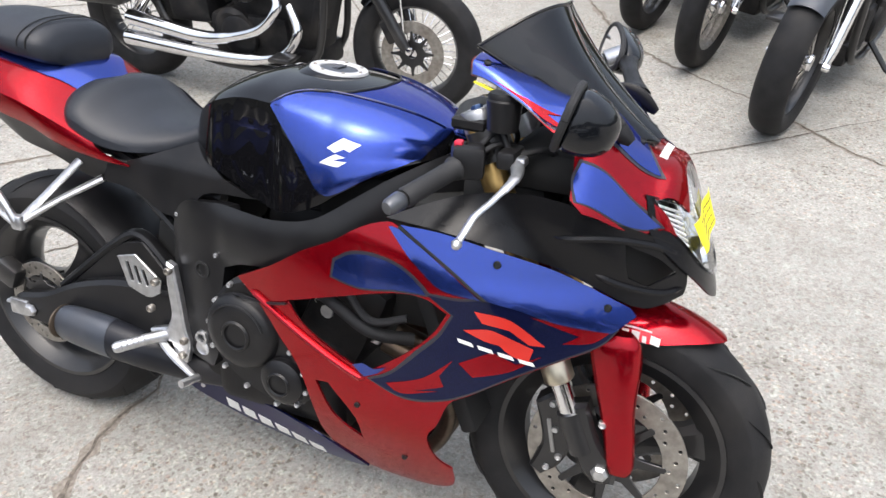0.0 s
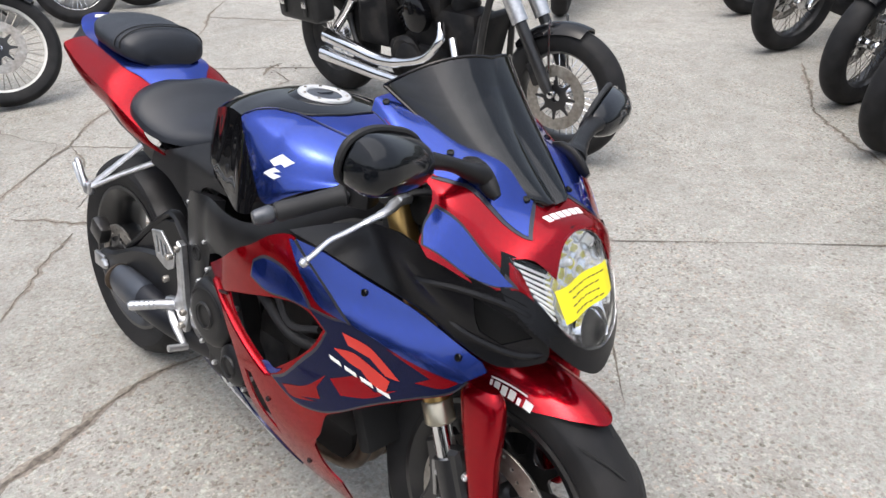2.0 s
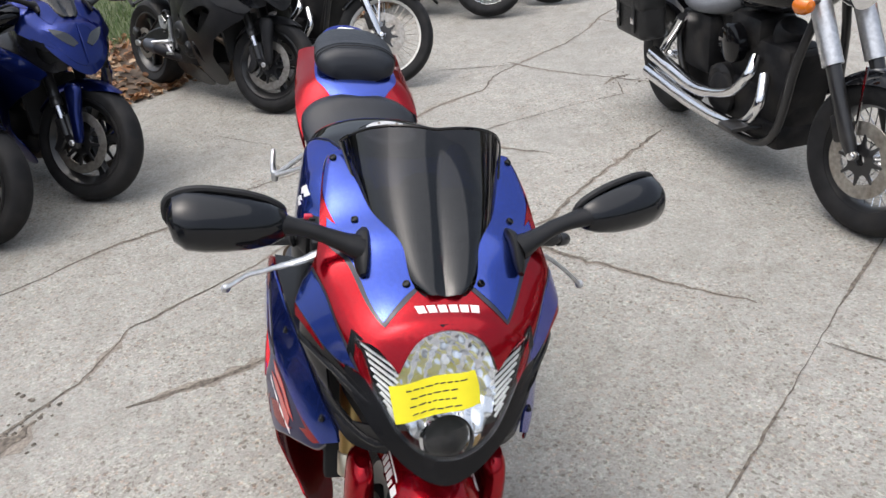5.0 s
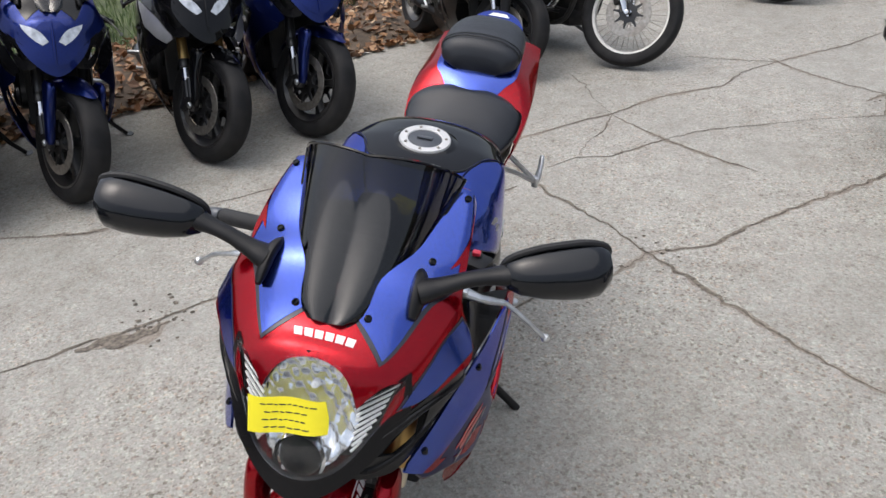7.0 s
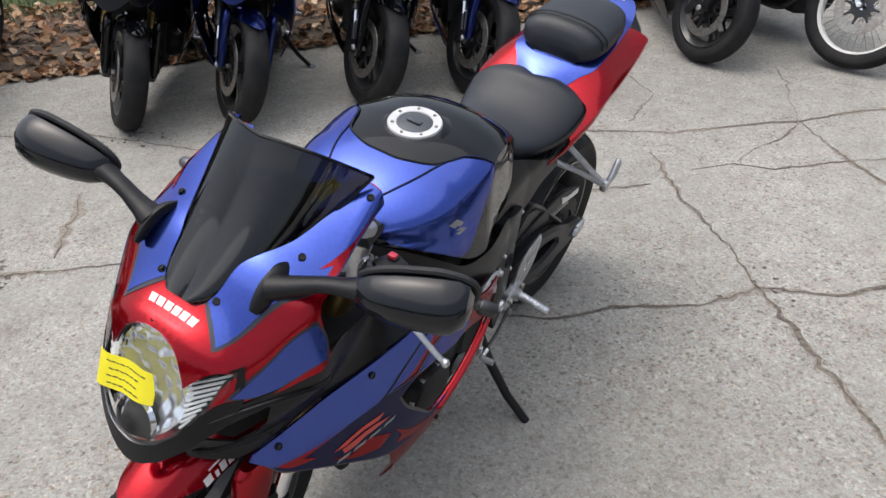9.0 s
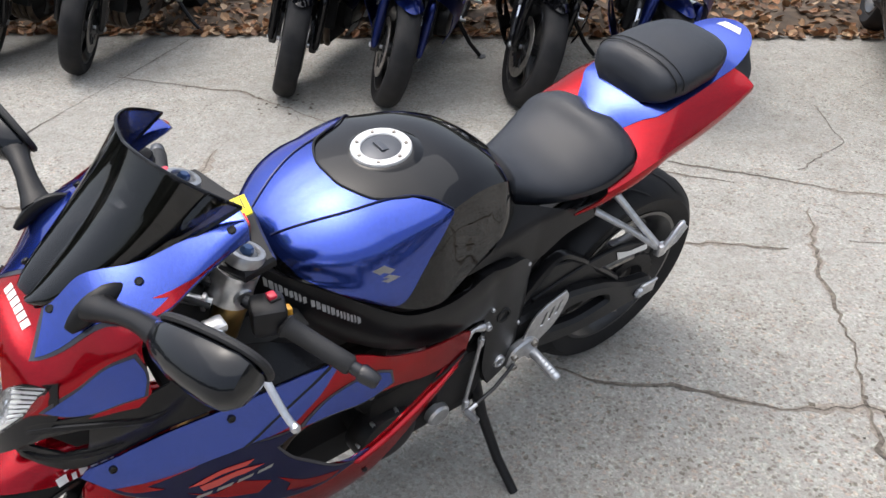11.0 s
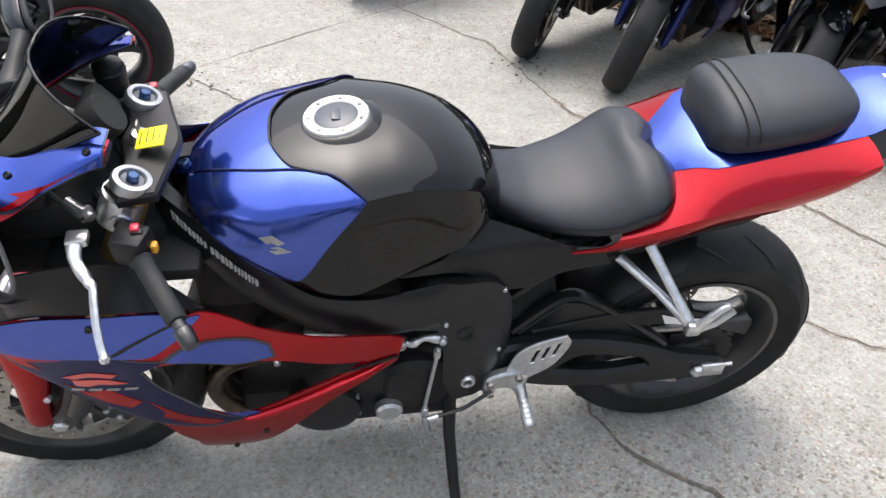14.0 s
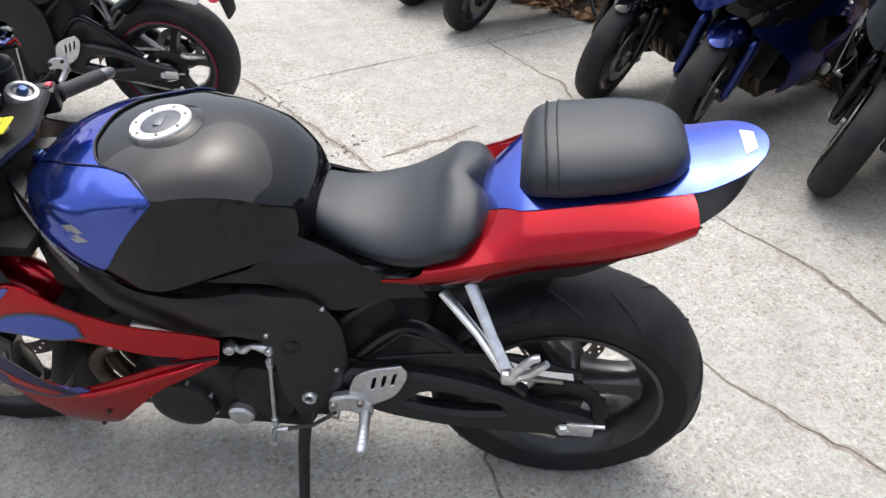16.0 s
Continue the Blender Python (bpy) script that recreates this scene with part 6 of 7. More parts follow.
        red_t = [(-.46, 0), (-.51, 0), (-.58, 0), (-.70, 0), (-.80, 0), (-.866, 0), (-.872, .25), (-.874, 1), (-.80, 1), (-.70, 1), (-.60, 1), (-.51, 1), (-.42, 1), (-.335, 1), (-.335, .93), (-.40, .70), (-.43, .3)]
        part("tail_side", patch([(x, v * kt) for x, v in red_t], lambda x, v: shoulder(x, v / kt), lambda p, s=s: (0, s, .5), h, .004), pal["tail"], root, pal.get("tail_label", "tail side panel"))
        def under(x, v, s=s):
            return (x, s * (TAIL_LY(x) - .006 - .05 * v), TAIL_LZ(x) + .006 - .085 * v * min(1, (x + 1.0) / .3))
        part("under_tail", patch([(x, v * kt) for x, v in [(-.345, 0), (-.45, 0), (-.60, 0), (-.75, 0), (-.878, 0), (-.885, .15), (-.85, .6), (-.75, 1), (-.50, 1), (-.40, .8)]], lambda x, v: under(x, v / kt), lambda p, s=s: (0, s, -.3), h, .004), SATIN, root, "black underside of the tail")
    def tail_top(x, y):
        w = max(.03, TAIL_IN(x))
        return (x, y, curve_tail(x) - .012 * (min(1.3, abs(y) / w)) ** 2.5)
    tt = [(-.455, 0), (-.465, .045), (-.51, .064), (-.56, .097), (-.60, .122), (-.70, .120), (-.80, .110), (-.885, .098), (-.945, .080), (-.978, .052), (-.992, .022), (-.995, 0)]
    tt = tt + [(x, -y) for x, y in tt[-2:0:-1]]
    tl = part("tail_top", patch(tt, tail_top, lambda p: (0, 0, 1), h, .004), pal["strip"], root, pal.get("tailtop_label", "tail hump"))
    end_y, end_low, end_z = curve([(-.995, .02), (-.978, .050), (-.945, .078), (-.885, .096), (-.86, .101)]), curve([(-.985, .03), (-.93, .108), (-.86, .150)]), curve([(-.985, .972), (-.93, .940), (-.86, .902)])
    for s in (1, -1):
        def tail_flank(x, v, s=s):
            return (x, s * ((1 - v) * end_y(x) + v * end_low(x)), (1 - v) * (tail_top(x, end_y(x))[2] - .003) + v * end_z(x))
        part("tail_end", patch([(x, v * .06) for x, v in [(-.862, 0), (-.90, 0), (-.945, 0), (-.982, 0), (-.984, .5), (-.976, 1), (-.93, 1), (-.862, 1)]], lambda x, v: tail_flank(x, v / .06), lambda p, s=s: (-.5, s, 0), h, .004), SATIN, root, "dark grey tail end panel")
    part("tail_light", patch([(-.935, .055), (-.985, .03), (-.992, 0), (-.985, -.03), (-.935, -.055), (-.93, 0)], lambda x, y: (x, y, tail_top(x, y)[2] - .028), lambda p: (0, 0, -1), h, .02), TAILLENS, root, "smoked tail lamp")
    if fine:
        part("tail_label", patch([(-.955, .036), (-.975, .024), (-.975, -.024), (-.955, -.036)], tail_top, lambda p: (0, 0, 1), h, .0008, .001), WHITE, tl)
    part("rider_seat", rider_seat(), VINYL, root, "black vinyl rider seat")
    pill = part("pillion_seat", pillion_seat(), VINYL, root, "black vinyl pillion pad")
    if fine:
        for at, r in ((-.630, .0016), (-.650, .0012)):
            part("stitch_seam", tube([(x + .014 * math.cos(y * 9), y, z) for x, y, z in pillion_ring(at, .0004)[0:21]], r, 6), SHADEBLACK, pill)
    # footrests
    for s in (1, -1):
        br = part("rear_footrest", join(tube([(-.447, s * .118, .690), (-.52, s * .180, .645), (-.582, s * .238, .600)], [.012, .010, .013], 10, .7), tube([(-.500, s * .125, .725), (-.545, s * .190, .655), (-.582, s * .238, .600)], [.013, .011, .013], 10, .7), rbox((-.582, s * .239, .600), (.032, .022, .034), .007)), ALLOY if pal.get("bright", True) else RIMBLACK, root, "bare alloy pillion footrest bracket")
        part("folding_peg", join(tube(spline([(-.584, s * .244, .604), (-.602, s * .246, .636), (-.622, s * .244, .660), (-.636, s * .243, .664)], 3), [.009, .009, .008, .008, .008, .008, .008, .008, .008, .006], 10), tube([(-.588, s * .238, .594), (-.620, s * .244, .618), (-.650, s * .243, .650)], [.010, .009, .007], 8)), ALLOY if pal.get("bright", True) else RIMBLACK, br, "folded alloy peg")
        if s < 0:
            guard_ = [(-.384, .535), (-.332, .548), (-.268, .498), (-.274, .466), (-.308, .450), (-.362, .466)]
            slots = [[(-.352 + .021 * q, .482 - .002 * q), (-.343 + .021 * q, .481 - .002 * q), (-.353 + .021 * q, .527 - .006 * q), (-.362 + .021 * q, .526 - .006 * q)] for q in range(3)]
            arm_ = [(-.240, .553), (-.222, .545), (-.212, .47), (-.205, .40), (-.196, .362), (-.210, .312), (-.236, .322), (-.246, .356), (-.300, .352), (-.305, .376), (-.255, .392), (-.240, .43), (-.245, .50)]
            spots = ((-.232, .535), (-.214, .335), (-.207, .372), (-.272, .500), (-.292, .432))
            peg = [(-.262, -.170, .370), (-.285, -.205, .370), (-.325, -.258, .364), (-.328, -.264, .363)]
        else:
            guard_ = [(-.240, .398), (-.262, .462), (-.300, .492), (-.362, .512), (-.374, .480), (-.345, .412), (-.296, .372), (-.262, .378)]
            slots = [[(-.292 - .022 * q, .425 + .010 * q), (-.300 - .022 * q, .428 + .010 * q), (-.310 - .022 * q, .470 + .009 * q), (-.302 - .022 * q, .467 + .009 * q)] for q in range(3)]
            arm_ = [(-.200, .385), (-.222, .402), (-.262, .408), (-.292, .385), (-.292, .340), (-.270, .328), (-.250, .350), (-.226, .352), (-.206, .326), (-.196, .340)]
            spots = ((-.209, .376), (-.211, .340), (-.270, .392))
            peg = [(-.276, .168, .352), (-.279, .20, .348), (-.281, .262, .338), (-.281, .268, .337)]
        heel = plate(guard_, s * .162, s * .168, .0015, holes=slots)
        fr = part("footrest_bracket", plate(arm_, s * .155, s * .178, .005), ALLOY, root, "alloy footrest hanger")
        part("heel_guard", heel, ALLOY, fr, "slotted alloy heel guard")
        parts("hanger_bolt", [bolt((x, s * .180, z), (0, s, 0), .009, .007) for x, z in spots], STEEL if fine else RIMBLACK, fr)
        part("foot_peg", join(tube(peg, [.014, .0125, .0125, .009], 12), *[lathe([(.0122, 0), (.0134, .002), (.0122, .004)], np.array(peg[1]) + (np.array(peg[2]) - np.array(peg[1])) * q, np.array(peg[2]) - np.array(peg[1]), 12) for q in (.1, .28, .46, .64, .82)]), ALLOY, fr, "knurled alloy peg")
    part("shift_rod", tube([(-.212, .180, .350), (-.155, .184, .300), (-.080, .188, .278)], .005, 8), RIMBLACK, root, "black shift rod")
    part("gear_lever", join(tube([(-.098, .188, .283), (-.066, .19, .276)], .007, 8), tube([(-.068, .19, .276), (-.072, .225, .276)], .009, 10), tube([(-.064, .180, .278), (-.091, .174, .520)], .0048, 8), lathe([(0, -.012), (.008, -.010), (.008, .010), (0, .012)], (-.068, .181, .30), (0, 0, 1), 8), lathe([(0, -.012), (.008, -.010), (.008, .010), (0, .012)], (-.088, .175, .50), (0, 0, 1), 8)), ALLOY, root, "alloy gear linkage")
    part("clutch_arm", join(tube(spline([(-.006, .168, .546), (-.035, .174, .538), (-.06, .174, .552), (-.092, .174, .548), (-.104, .174, .553)], 4), [.012, .010, .008, .007, .009, .010, .008, .006, .006, .007, .010, .011, .009, .007, .007, .006, .006], 10), bolt((-.012, .178, .545), (0, 1, 0), .013, .010), bolt((-.096, .180, .548), (0, 1, 0), .009, .008)), ALLOY, root, "bright clutch release arm")
    part("brake_pedal", join(tube(spline([(-.275, -.180, .360), (-.235, -.190, .336), (-.190, -.195, .310), (-.166, -.198, .298)], 5), [.008, .009, .010, .010, .010, .010, .010, .010, .010, .009, .009, .009, .008, .008, .008, .008], 8, .7), tube([(-.166, -.192, .298), (-.172, -.240, .305)], .009, 10)), ALLOY, root, "alloy rear brake pedal")
    st = part("side_stand", join(tube([(-.13, .135, .30), (-.125, .19, .22), (-.13, .262, .125), (-.135, .335, .062)], [.017, .014, .013, .012], 12), plate([(-.175, .33), (-.10, .325), (-.085, .355), (-.12, .375), (-.17, .365)], .046, .060, .003, place=lambda x, y, z: (x, z, y + (z - .345) * .19 - .0))), FRAME, root, "black side stand")
    if fine:
        part("warning_label", patch([(-.585, .500), (-.60, .468), (-.72, .452), (-.715, .474), (-.64, .480)], lambda x, z: (x, .125, z), lambda p: (0, 1, .3), .02, .001), WHITE, root, "white warning label")
        part("chain_guard", plate([(-.30, .475), (-.45, .505), (-.60, .510), (-.735, .470), (-.735, .448), (-.60, .462), (-.45, .462), (-.30, .445)], .108, .122, .003), SATIN, root, "black plastic chain guard")
    # rear hugger, shock
    def hug(u, a):
        t = math.radians(u)
        r = .338 - .03 * abs(a) ** 2.5
        return (-.7075 + r * math.cos(t), .10 * a, .315 + r * math.sin(t))
    part("rear_hugger", patch([(u / 60, a) for u, a in ((0, -.8), (0, .8), (35, 1), (72, 1), (80, .5), (82, 0), (80, -.5), (72, -1), (35, -1))], lambda u, a: hug(u * 60, a), lambda p: (p[0] + .7075, 0, p[2] - .315), .10, .004), SATIN, root, "black rear tyre hugger")
    part("shock_absorber", tube([(-.17, 0, .72), (-.28, 0, .42)], .035, 14), RIMBLACK, root)
    part("rear_caliper", rbox((-.80, -.118, .385), (.07, .045, .06), .012, pose(0, 0, 0, 0, 25, 0)), RIMBLACK, root, "black rear brake caliper")
    # tray under the seat, plus added blocks closing see-through gaps, shade in their colour
    parts("tray_and_filler", flat(rbox((-.46, 0, .77), (.30, .16, .10), .03), rbox((-.20, 0, .68), (.14, .14, .16), .03), rbox((-.27, 0, .60), (.15, .17, .26), .03, pose(0, 0, 0, 0, 12, 0)), rbox((-.24, 0, .44), (.14, .19, .20), .03)), SHADEBLACK, root, "dark tray and added filler behind the engine")
    parts("subframe_rail", flat(*[tube([(-.12, s * .12, .70), (-.35, s * .11, .735), (-.60, s * .10, .82)], .014, 8) for s in (1, -1)], *[tube([(-.20, s * .12, .56), (-.42, s * .11, .74)], .011, 8) for s in (1, -1)]), FRAME, root)


curve_tail = curve([(-1, 0.997), (-0.95, 0.985), (-0.885, 0.965), (-0.8, 0.955), (-0.7, 0.941), (-0.6, 0.923), (-0.56, 0.904), (-0.51, 0.869), (-0.455, 0.826)])


MIRROR_AT = {1: ((.562, .332, 1.012), 24), -1: ((.640, -.330, 1.010), -7)}


def mirror_place(s, p):
    """A point of the mirror head, given for a head facing back with y outward, put on its side of the bike."""
    c, yaw = MIRROR_AT[s]
    x, y, z = p
    tip = math.radians(18)
    x, z = x * math.cos(tip) + z * math.sin(tip), z * math.cos(tip) - x * math.sin(tip)
    t = math.radians(yaw) * s
    y *= s
    return (c[0] + x * math.cos(t) - y * math.sin(t) * s * s, c[1] + x * math.sin(t) + y * math.cos(t), c[2] + z)


def mirror_rings(s):
    rings = []
    for y, sc in ((-.092, .22), (-.084, .50), (-.062, .72), (-.030, .88), (.005, .97), (.035, 1.0), (.060, .96), (.076, .74), (.084, .30)):
        ring = []
        for t in np.linspace(0, 2 * math.pi, 24, endpoint=False):
            ct, st = math.cos(t), math.sin(t)
            ring.append(mirror_place(s, ((.058 if ct > 0 else .012) * ct * sc, y, .010 * y / .08 + .044 * math.copysign(abs(st) ** .8, st) * sc)))
        rings.append(ring)
    return rings


def mirror_edge(s):
    out = []
    for t in np.linspace(0, 2 * math.pi, 33):
        y = .086 * math.copysign(abs(math.cos(t)) ** .75, math.cos(t))
        tall = .046 * (.66 + .34 * min(1, (y + .09) / .12))
        out.append(mirror_place(s, (-.012, y, tall * math.copysign(abs(math.sin(t)) ** .75, math.sin(t)) + .010 * math.cos(t))))
    return out


def mirror_face(s):
    e = [np.array(p) + (-.003, 0, 0) for p in mirror_edge(s)[:-1]]
    c = sum(e) / len(e)
    e = [c + (p - c) * .95 for p in e]
    b = [p + np.array((.004, 0, 0)) for p in e]
    n = len(e)
    return Shape().add(e + b, [tuple(range(n)), tuple(range(2 * n - 1, n - 1, -1))] + [(i, (i + 1) % n, n + (i + 1) % n, n + i) for i in range(n)])


SEAT_W = curve([(-.165, .055), (-.20, .075), (-.26, .100), (-.34, .138), (-.42, .164), (-.47, .168), (-.505, .150), (-.53, .10)])
SEAT_T = curve([(-0.165, 0.857), (-0.2, 0.843), (-0.28, 0.823), (-0.36, 0.833), (-0.42, 0.863), (-0.46, 0.892), (-0.5, 0.894), (-0.53, 0.873)])
SEAT_B = curve([(-0.165, 0.782), (-0.26, 0.747), (-0.36, 0.757), (-0.45, 0.784), (-0.5, 0.807), (-0.53, 0.834)])


def rider_seat():
    rings = []
    for x in np.linspace(-.165, -.53, 40):
        w, t, b = SEAT_W(x), SEAT_T(x), SEAT_B(x)
        ring = []
        for i in range(44):
            a = 2 * math.pi * i / 44
            ca, sa = math.cos(a), math.sin(a)
            y = w * math.copysign(abs(ca) ** .55, ca)
            f = abs(y) / .16
            # two rear lobes with a notch between them
            xx = x + .035 * max(0, 1 - (abs(y) / .05)) ** 1.2 * max(0, (-x - .43) / .1) + .03 * max(0, f - .75) * max(0, (-x - .4) / .14)
            z = (t + b) / 2 + (t - b) / 2 * math.copysign(abs(sa) ** .62, sa)
            if sa > 0:
                z -= .030 * f**2.2
            ring.append((xx, y, z))
        rings.append(ring)
    return loft(rings)


PILLION_T = curve([(-0.583, 0.976), (-0.6, 0.996), (-0.68, 1.015), (-0.78, 1.023), (-0.84, 1.012), (-0.865, 0.994)])


def pillion_top(x, y):
    t = PILLION_T(x)
    return t - .025 * (abs(y) / .12) ** 2.4


PILLION_W = curve([(-.580, .074), (-.595, .102), (-.635, .120), (-.72, .121), (-.80, .106), (-.845, .078), (-.865, .045)])


def pillion_ring(x, grow=0.0):
    w = PILLION_W(x) + grow
    end = min(1.0, min(x + .865, -.58 - x) / .016)
    end = math.sqrt(max(0.05, 1 - (1 - max(0, end)) ** 2))
    b = curve_tail(x) - .010 + .012 * max(0, (x + .60) / .04)
    ring = []
    for i in range(40):
        a = 2 * math.pi * i / 40
        ca, sa = math.cos(a), math.sin(a)
        y = w * math.copysign(abs(ca) ** .5, ca)
        t = b + (pillion_top(x, y) + grow - b) * (.55 + .45 * end)
        ring.append((x, y, (t + b) / 2 + (t - b) / 2 * math.copysign(abs(sa) ** .55, sa)))
    return ring


def pillion_seat():
    return loft([pillion_ring(x) for x in np.concatenate([[-.580, -.583, -.588], np.linspace(-.595, -.85, 26), [-.857, -.862, -.865]])])


FRONT_END = ("front_wheel", "fork_leg", "front_fender", "brake_caliper", "top_yoke", "fork_cap", "bar_clamp", "handlebar", "brake_reservoir", "key_tag", "ignition_lock", "caliper", "fender_stay", "turn_signal", "turn_signal_stalk", "headlight_round", "grip")


def steer(root, degrees, pivot=(.365, 0, .945), rake=23.5, also=()):
    """Turns the front end about the steering axis; positive turns to the bike's left."""
    axis = Vector((-math.sin(radians(rake)), 0, math.cos(radians(rake))))
    m = Matrix.Translation(pivot) @ Matrix.Rotation(radians(degrees), 4, axis) @ Matrix.Translation(-Vector(pivot))
    for ch in root.children:
        if ch.name.split(".")[0] in FRONT_END + tuple(also):
            ch.matrix_basis = m @ ch.matrix_basis

# ---------- neighbours ----------
def parked(x, y, heading, half=.7075, lean=-9.5, from_rear=False):
    """The pose of a bike whose front (or rear) wheel stands at (x, y)."""
    c, s = math.cos(radians(heading)), math.sin(radians(heading))
    k = half if from_rear else -half
    return pose(x + k * c, y + k * s, 0, lean, 0, heading)


def neighbour(name, m, label, build, pal, group, turn=0):
    ob = thing(name, m, label, "motorcycle", group)
    build(ob, pal, *([False] if build is sport_bike else []))
    if turn and build is sport_bike:
        steer(ob, turn)
    elif turn:
        steer(ob, turn, (.40, 0, 1.05), 29, ("headlight",))
    return ob


def palette(main, second, dark=GLOSS, fork=RIMBLACK, **more):
    return dict(lower=main, strip=second, belly=dark, cowl=main, fender=main, tank=main, tank_dark=dark, tail=main, fork=fork, bright=False, **more)


ROW = "row of parked sport motorcycles"
neighbour("sport_motorcycle", parked(-2.09, -1.46, 45), "metallic blue sport motorcycle parked by the leaf strip", sport_bike, palette(DEEPBLUE, DEEPBLUE), ROW, 24)
neighbour("sport_motorcycle", parked(-1.65, -1.85, 46), "black and silver sport motorcycle with gold forks", sport_bike, palette(GLOSS, SILVER, fork=GOLD, lamp=LAMPBRIGHT), ROW, 24)
neighbour("sport_motorcycle", parked(-1.06, -2.25, 45), "dark blue sport motorcycle in the row", sport_bike, palette(DEEPBLUE, GLOSS, lamp=LAMPBRIGHT), ROW, 24)
neighbour("sport_motorcycle", parked(-0.67, -2.69, 43), "black sport motorcycle with gold fork tubes", sport_bike, palette(GLOSS, GLOSS, fork=GOLD), ROW, 24)
neighbour("sport_motorcycle", parked(0.25, -3.73, 45), "black sport motorcycle in the row", sport_bike, palette(GLOSS, SATIN), ROW, 24)
neighbour("sport_motorcycle", parked(0.73, -4.24, 45), "black and blue sport motorcycle in the row", sport_bike, palette(GLOSS, DEEPBLUE), ROW, 24)
neighbour("sport_motorcycle", parked(1.27, -4.71, 45), "black sport motorcycle at the row's far end", sport_bike, palette(GLOSS, SATIN), ROW, 24)
neighbour("sport_motorcycle", parked(-3.28, -0.65, 43), "matte black sport motorcycle with drilled discs", sport_bike, palette(SATIN, SATIN, dark=SATIN), ROW, 24)
facing = neighbour("sport_motorcycle", parked(1.33, -1.94, 11, from_rear=True), "black sport motorcycle with a white tail", sport_bike, dict(palette(GLOSS, PEARL), tail=PEARL), "bikes facing the row")

hang = part("tail_hanger", loft([oval_up(x, 0, z, w, d) for x, z, w, d in dense([(-.90, .90, .05, .05), (-.95, .80, .035, .05), (-.99, .70, .022, .06), (-1.02, .60, .014, .07), (-1.03, .55, .010, .065)], 3)]), SATIN, facing, "black mudguard hanger")
part("reflector_disc", lathe([(0, .006), (.026, .006), (.030, 0), (.030, -.004)], (-.985, .075, .66), (-.3, 1, 0), 22), REDPLASTIC, hang, "round red reflector")
part("side_panel", plate([(-.70, .76), (-.82, .80), (-.93, .78), (-.955, .68), (-.90, .62), (-.78, .66)], .06, .085, .008), PEARL, facing, "white tail side panel")
for sd in (1, -1):
    part("rim_stripe", lathe([(.222, -.002), (.230, -.002), (.230, .002), (.222, .002)], (-.7075, sd * .083, .315), n=48, closed=True), MAROON, facing, "thin dark red rim stripe")

CR = "row of parked cruisers"
SEAT_GREY = material("grey_seat_vinyl", (.10, .105, .115), .5, vary=.1, bump=.3, bump_scale=700)
neighbour("cruiser_motorcycle", parked(-0.845, 1.965, 6.0, .86, 2), "black cruiser with chrome pipes and leather saddlebags", cruiser, dict(paint=GLOSS, rim=RIMBLACK, bags=True, seat=SEAT_GREY, fr=.312, rimr=.215, tyre_w=.068, guard=(70, 138)), "cruisers beside the sport bike", 10)
near = neighbour("cruiser_motorcycle", parked(0.66, 2.48, 262, .83, -8), "dark cruiser with a slate front mudguard", cruiser, dict(paint=SLATE, rim=RIMBLACK, spoke=STEEL, lower=CHROME, upper=CHROME, fat=False, tyre_w=.075), CR)
part("paper_sticker", rbox((.66, 0, .672), (.09, .075, .002), .0008, pose(0, 0, 0, 0, -34, 0)), WHITE, near, "white paper sticker")
neighbour("cruiser_motorcycle", parked(0.14, 3.18, 262, .83, -8), "dark cruiser with chrome fork in the row", cruiser, dict(paint=GLOSS, rim=STEEL, spoke=STEEL, lower=CHROME, upper=CHROME, fat=False, tyre_w=.062), CR)
neighbour("cruiser_motorcycle", parked(-0.33, 3.72, 262, .83, -8), "black cruiser with dark wheels in the row", cruiser, dict(paint=GLOSS, rim=RIMBLACK, spoke=STEEL, lower=CHROME, upper=CHROME, fat=False), CR)
neighbour("cruiser_motorcycle", parked(-1.16, 4.45, 256, .83, -8), "maroon cruiser with a chrome-edged mudguard", cruiser, dict(paint=MAROON, rim=RIMBLACK, spoke=STEEL, lower=CHROME, upper=CHROME, fat=False), CR)
neighbour("cruiser_motorcycle", parked(-1.92, 5.25, 256, .83, -8), "black cruiser with bright spokes in the row", cruiser, dict(paint=GLOSS, rim=RIMBLACK), CR)
neighbour("cruiser_motorcycle", parked(-2.50, 5.80, 256, .83, -8), "black cruiser at the far end of the row", cruiser, dict(paint=GLOSS, rim=RIMBLACK, spoke=STEEL), CR)
neighbour("cruiser_motorcycle", parked(-2.95, 4.15, 306, .83, -8), "black cruiser behind the saddlebag cruiser", cruiser, dict(paint=GLOSS, rim=RIMBLACK, spoke=STEEL), CR)
BK = "cruisers at the back of the lot"
neighbour("cruiser_motorcycle", parked(-3.62, 0.10, 50, .83, -8), "black cruiser with white-rimmed wire wheels", cruiser, dict(paint=GLOSS, rim=WHITEWALL, spoke=STEEL, lower=CHROME, upper=CHROME, fat=False, tyre_w=.055, rimr=.262), BK, 32)
neighbour("cruiser_motorcycle", parked(-5.55, 1.10, 50, .83, -8), "black cruiser with bright wheels", cruiser, dict(paint=GLOSS, rim=CHROME, lower=CHROME, upper=CHROME), BK, 30)
neighbour("cruiser_motorcycle", parked(-5.90, 1.75, 50, .83, -8), "black cruiser with bright wheels at the back", cruiser, dict(paint=GLOSS, rim=CHROME, lower=CHROME, upper=CHROME), BK, 30)

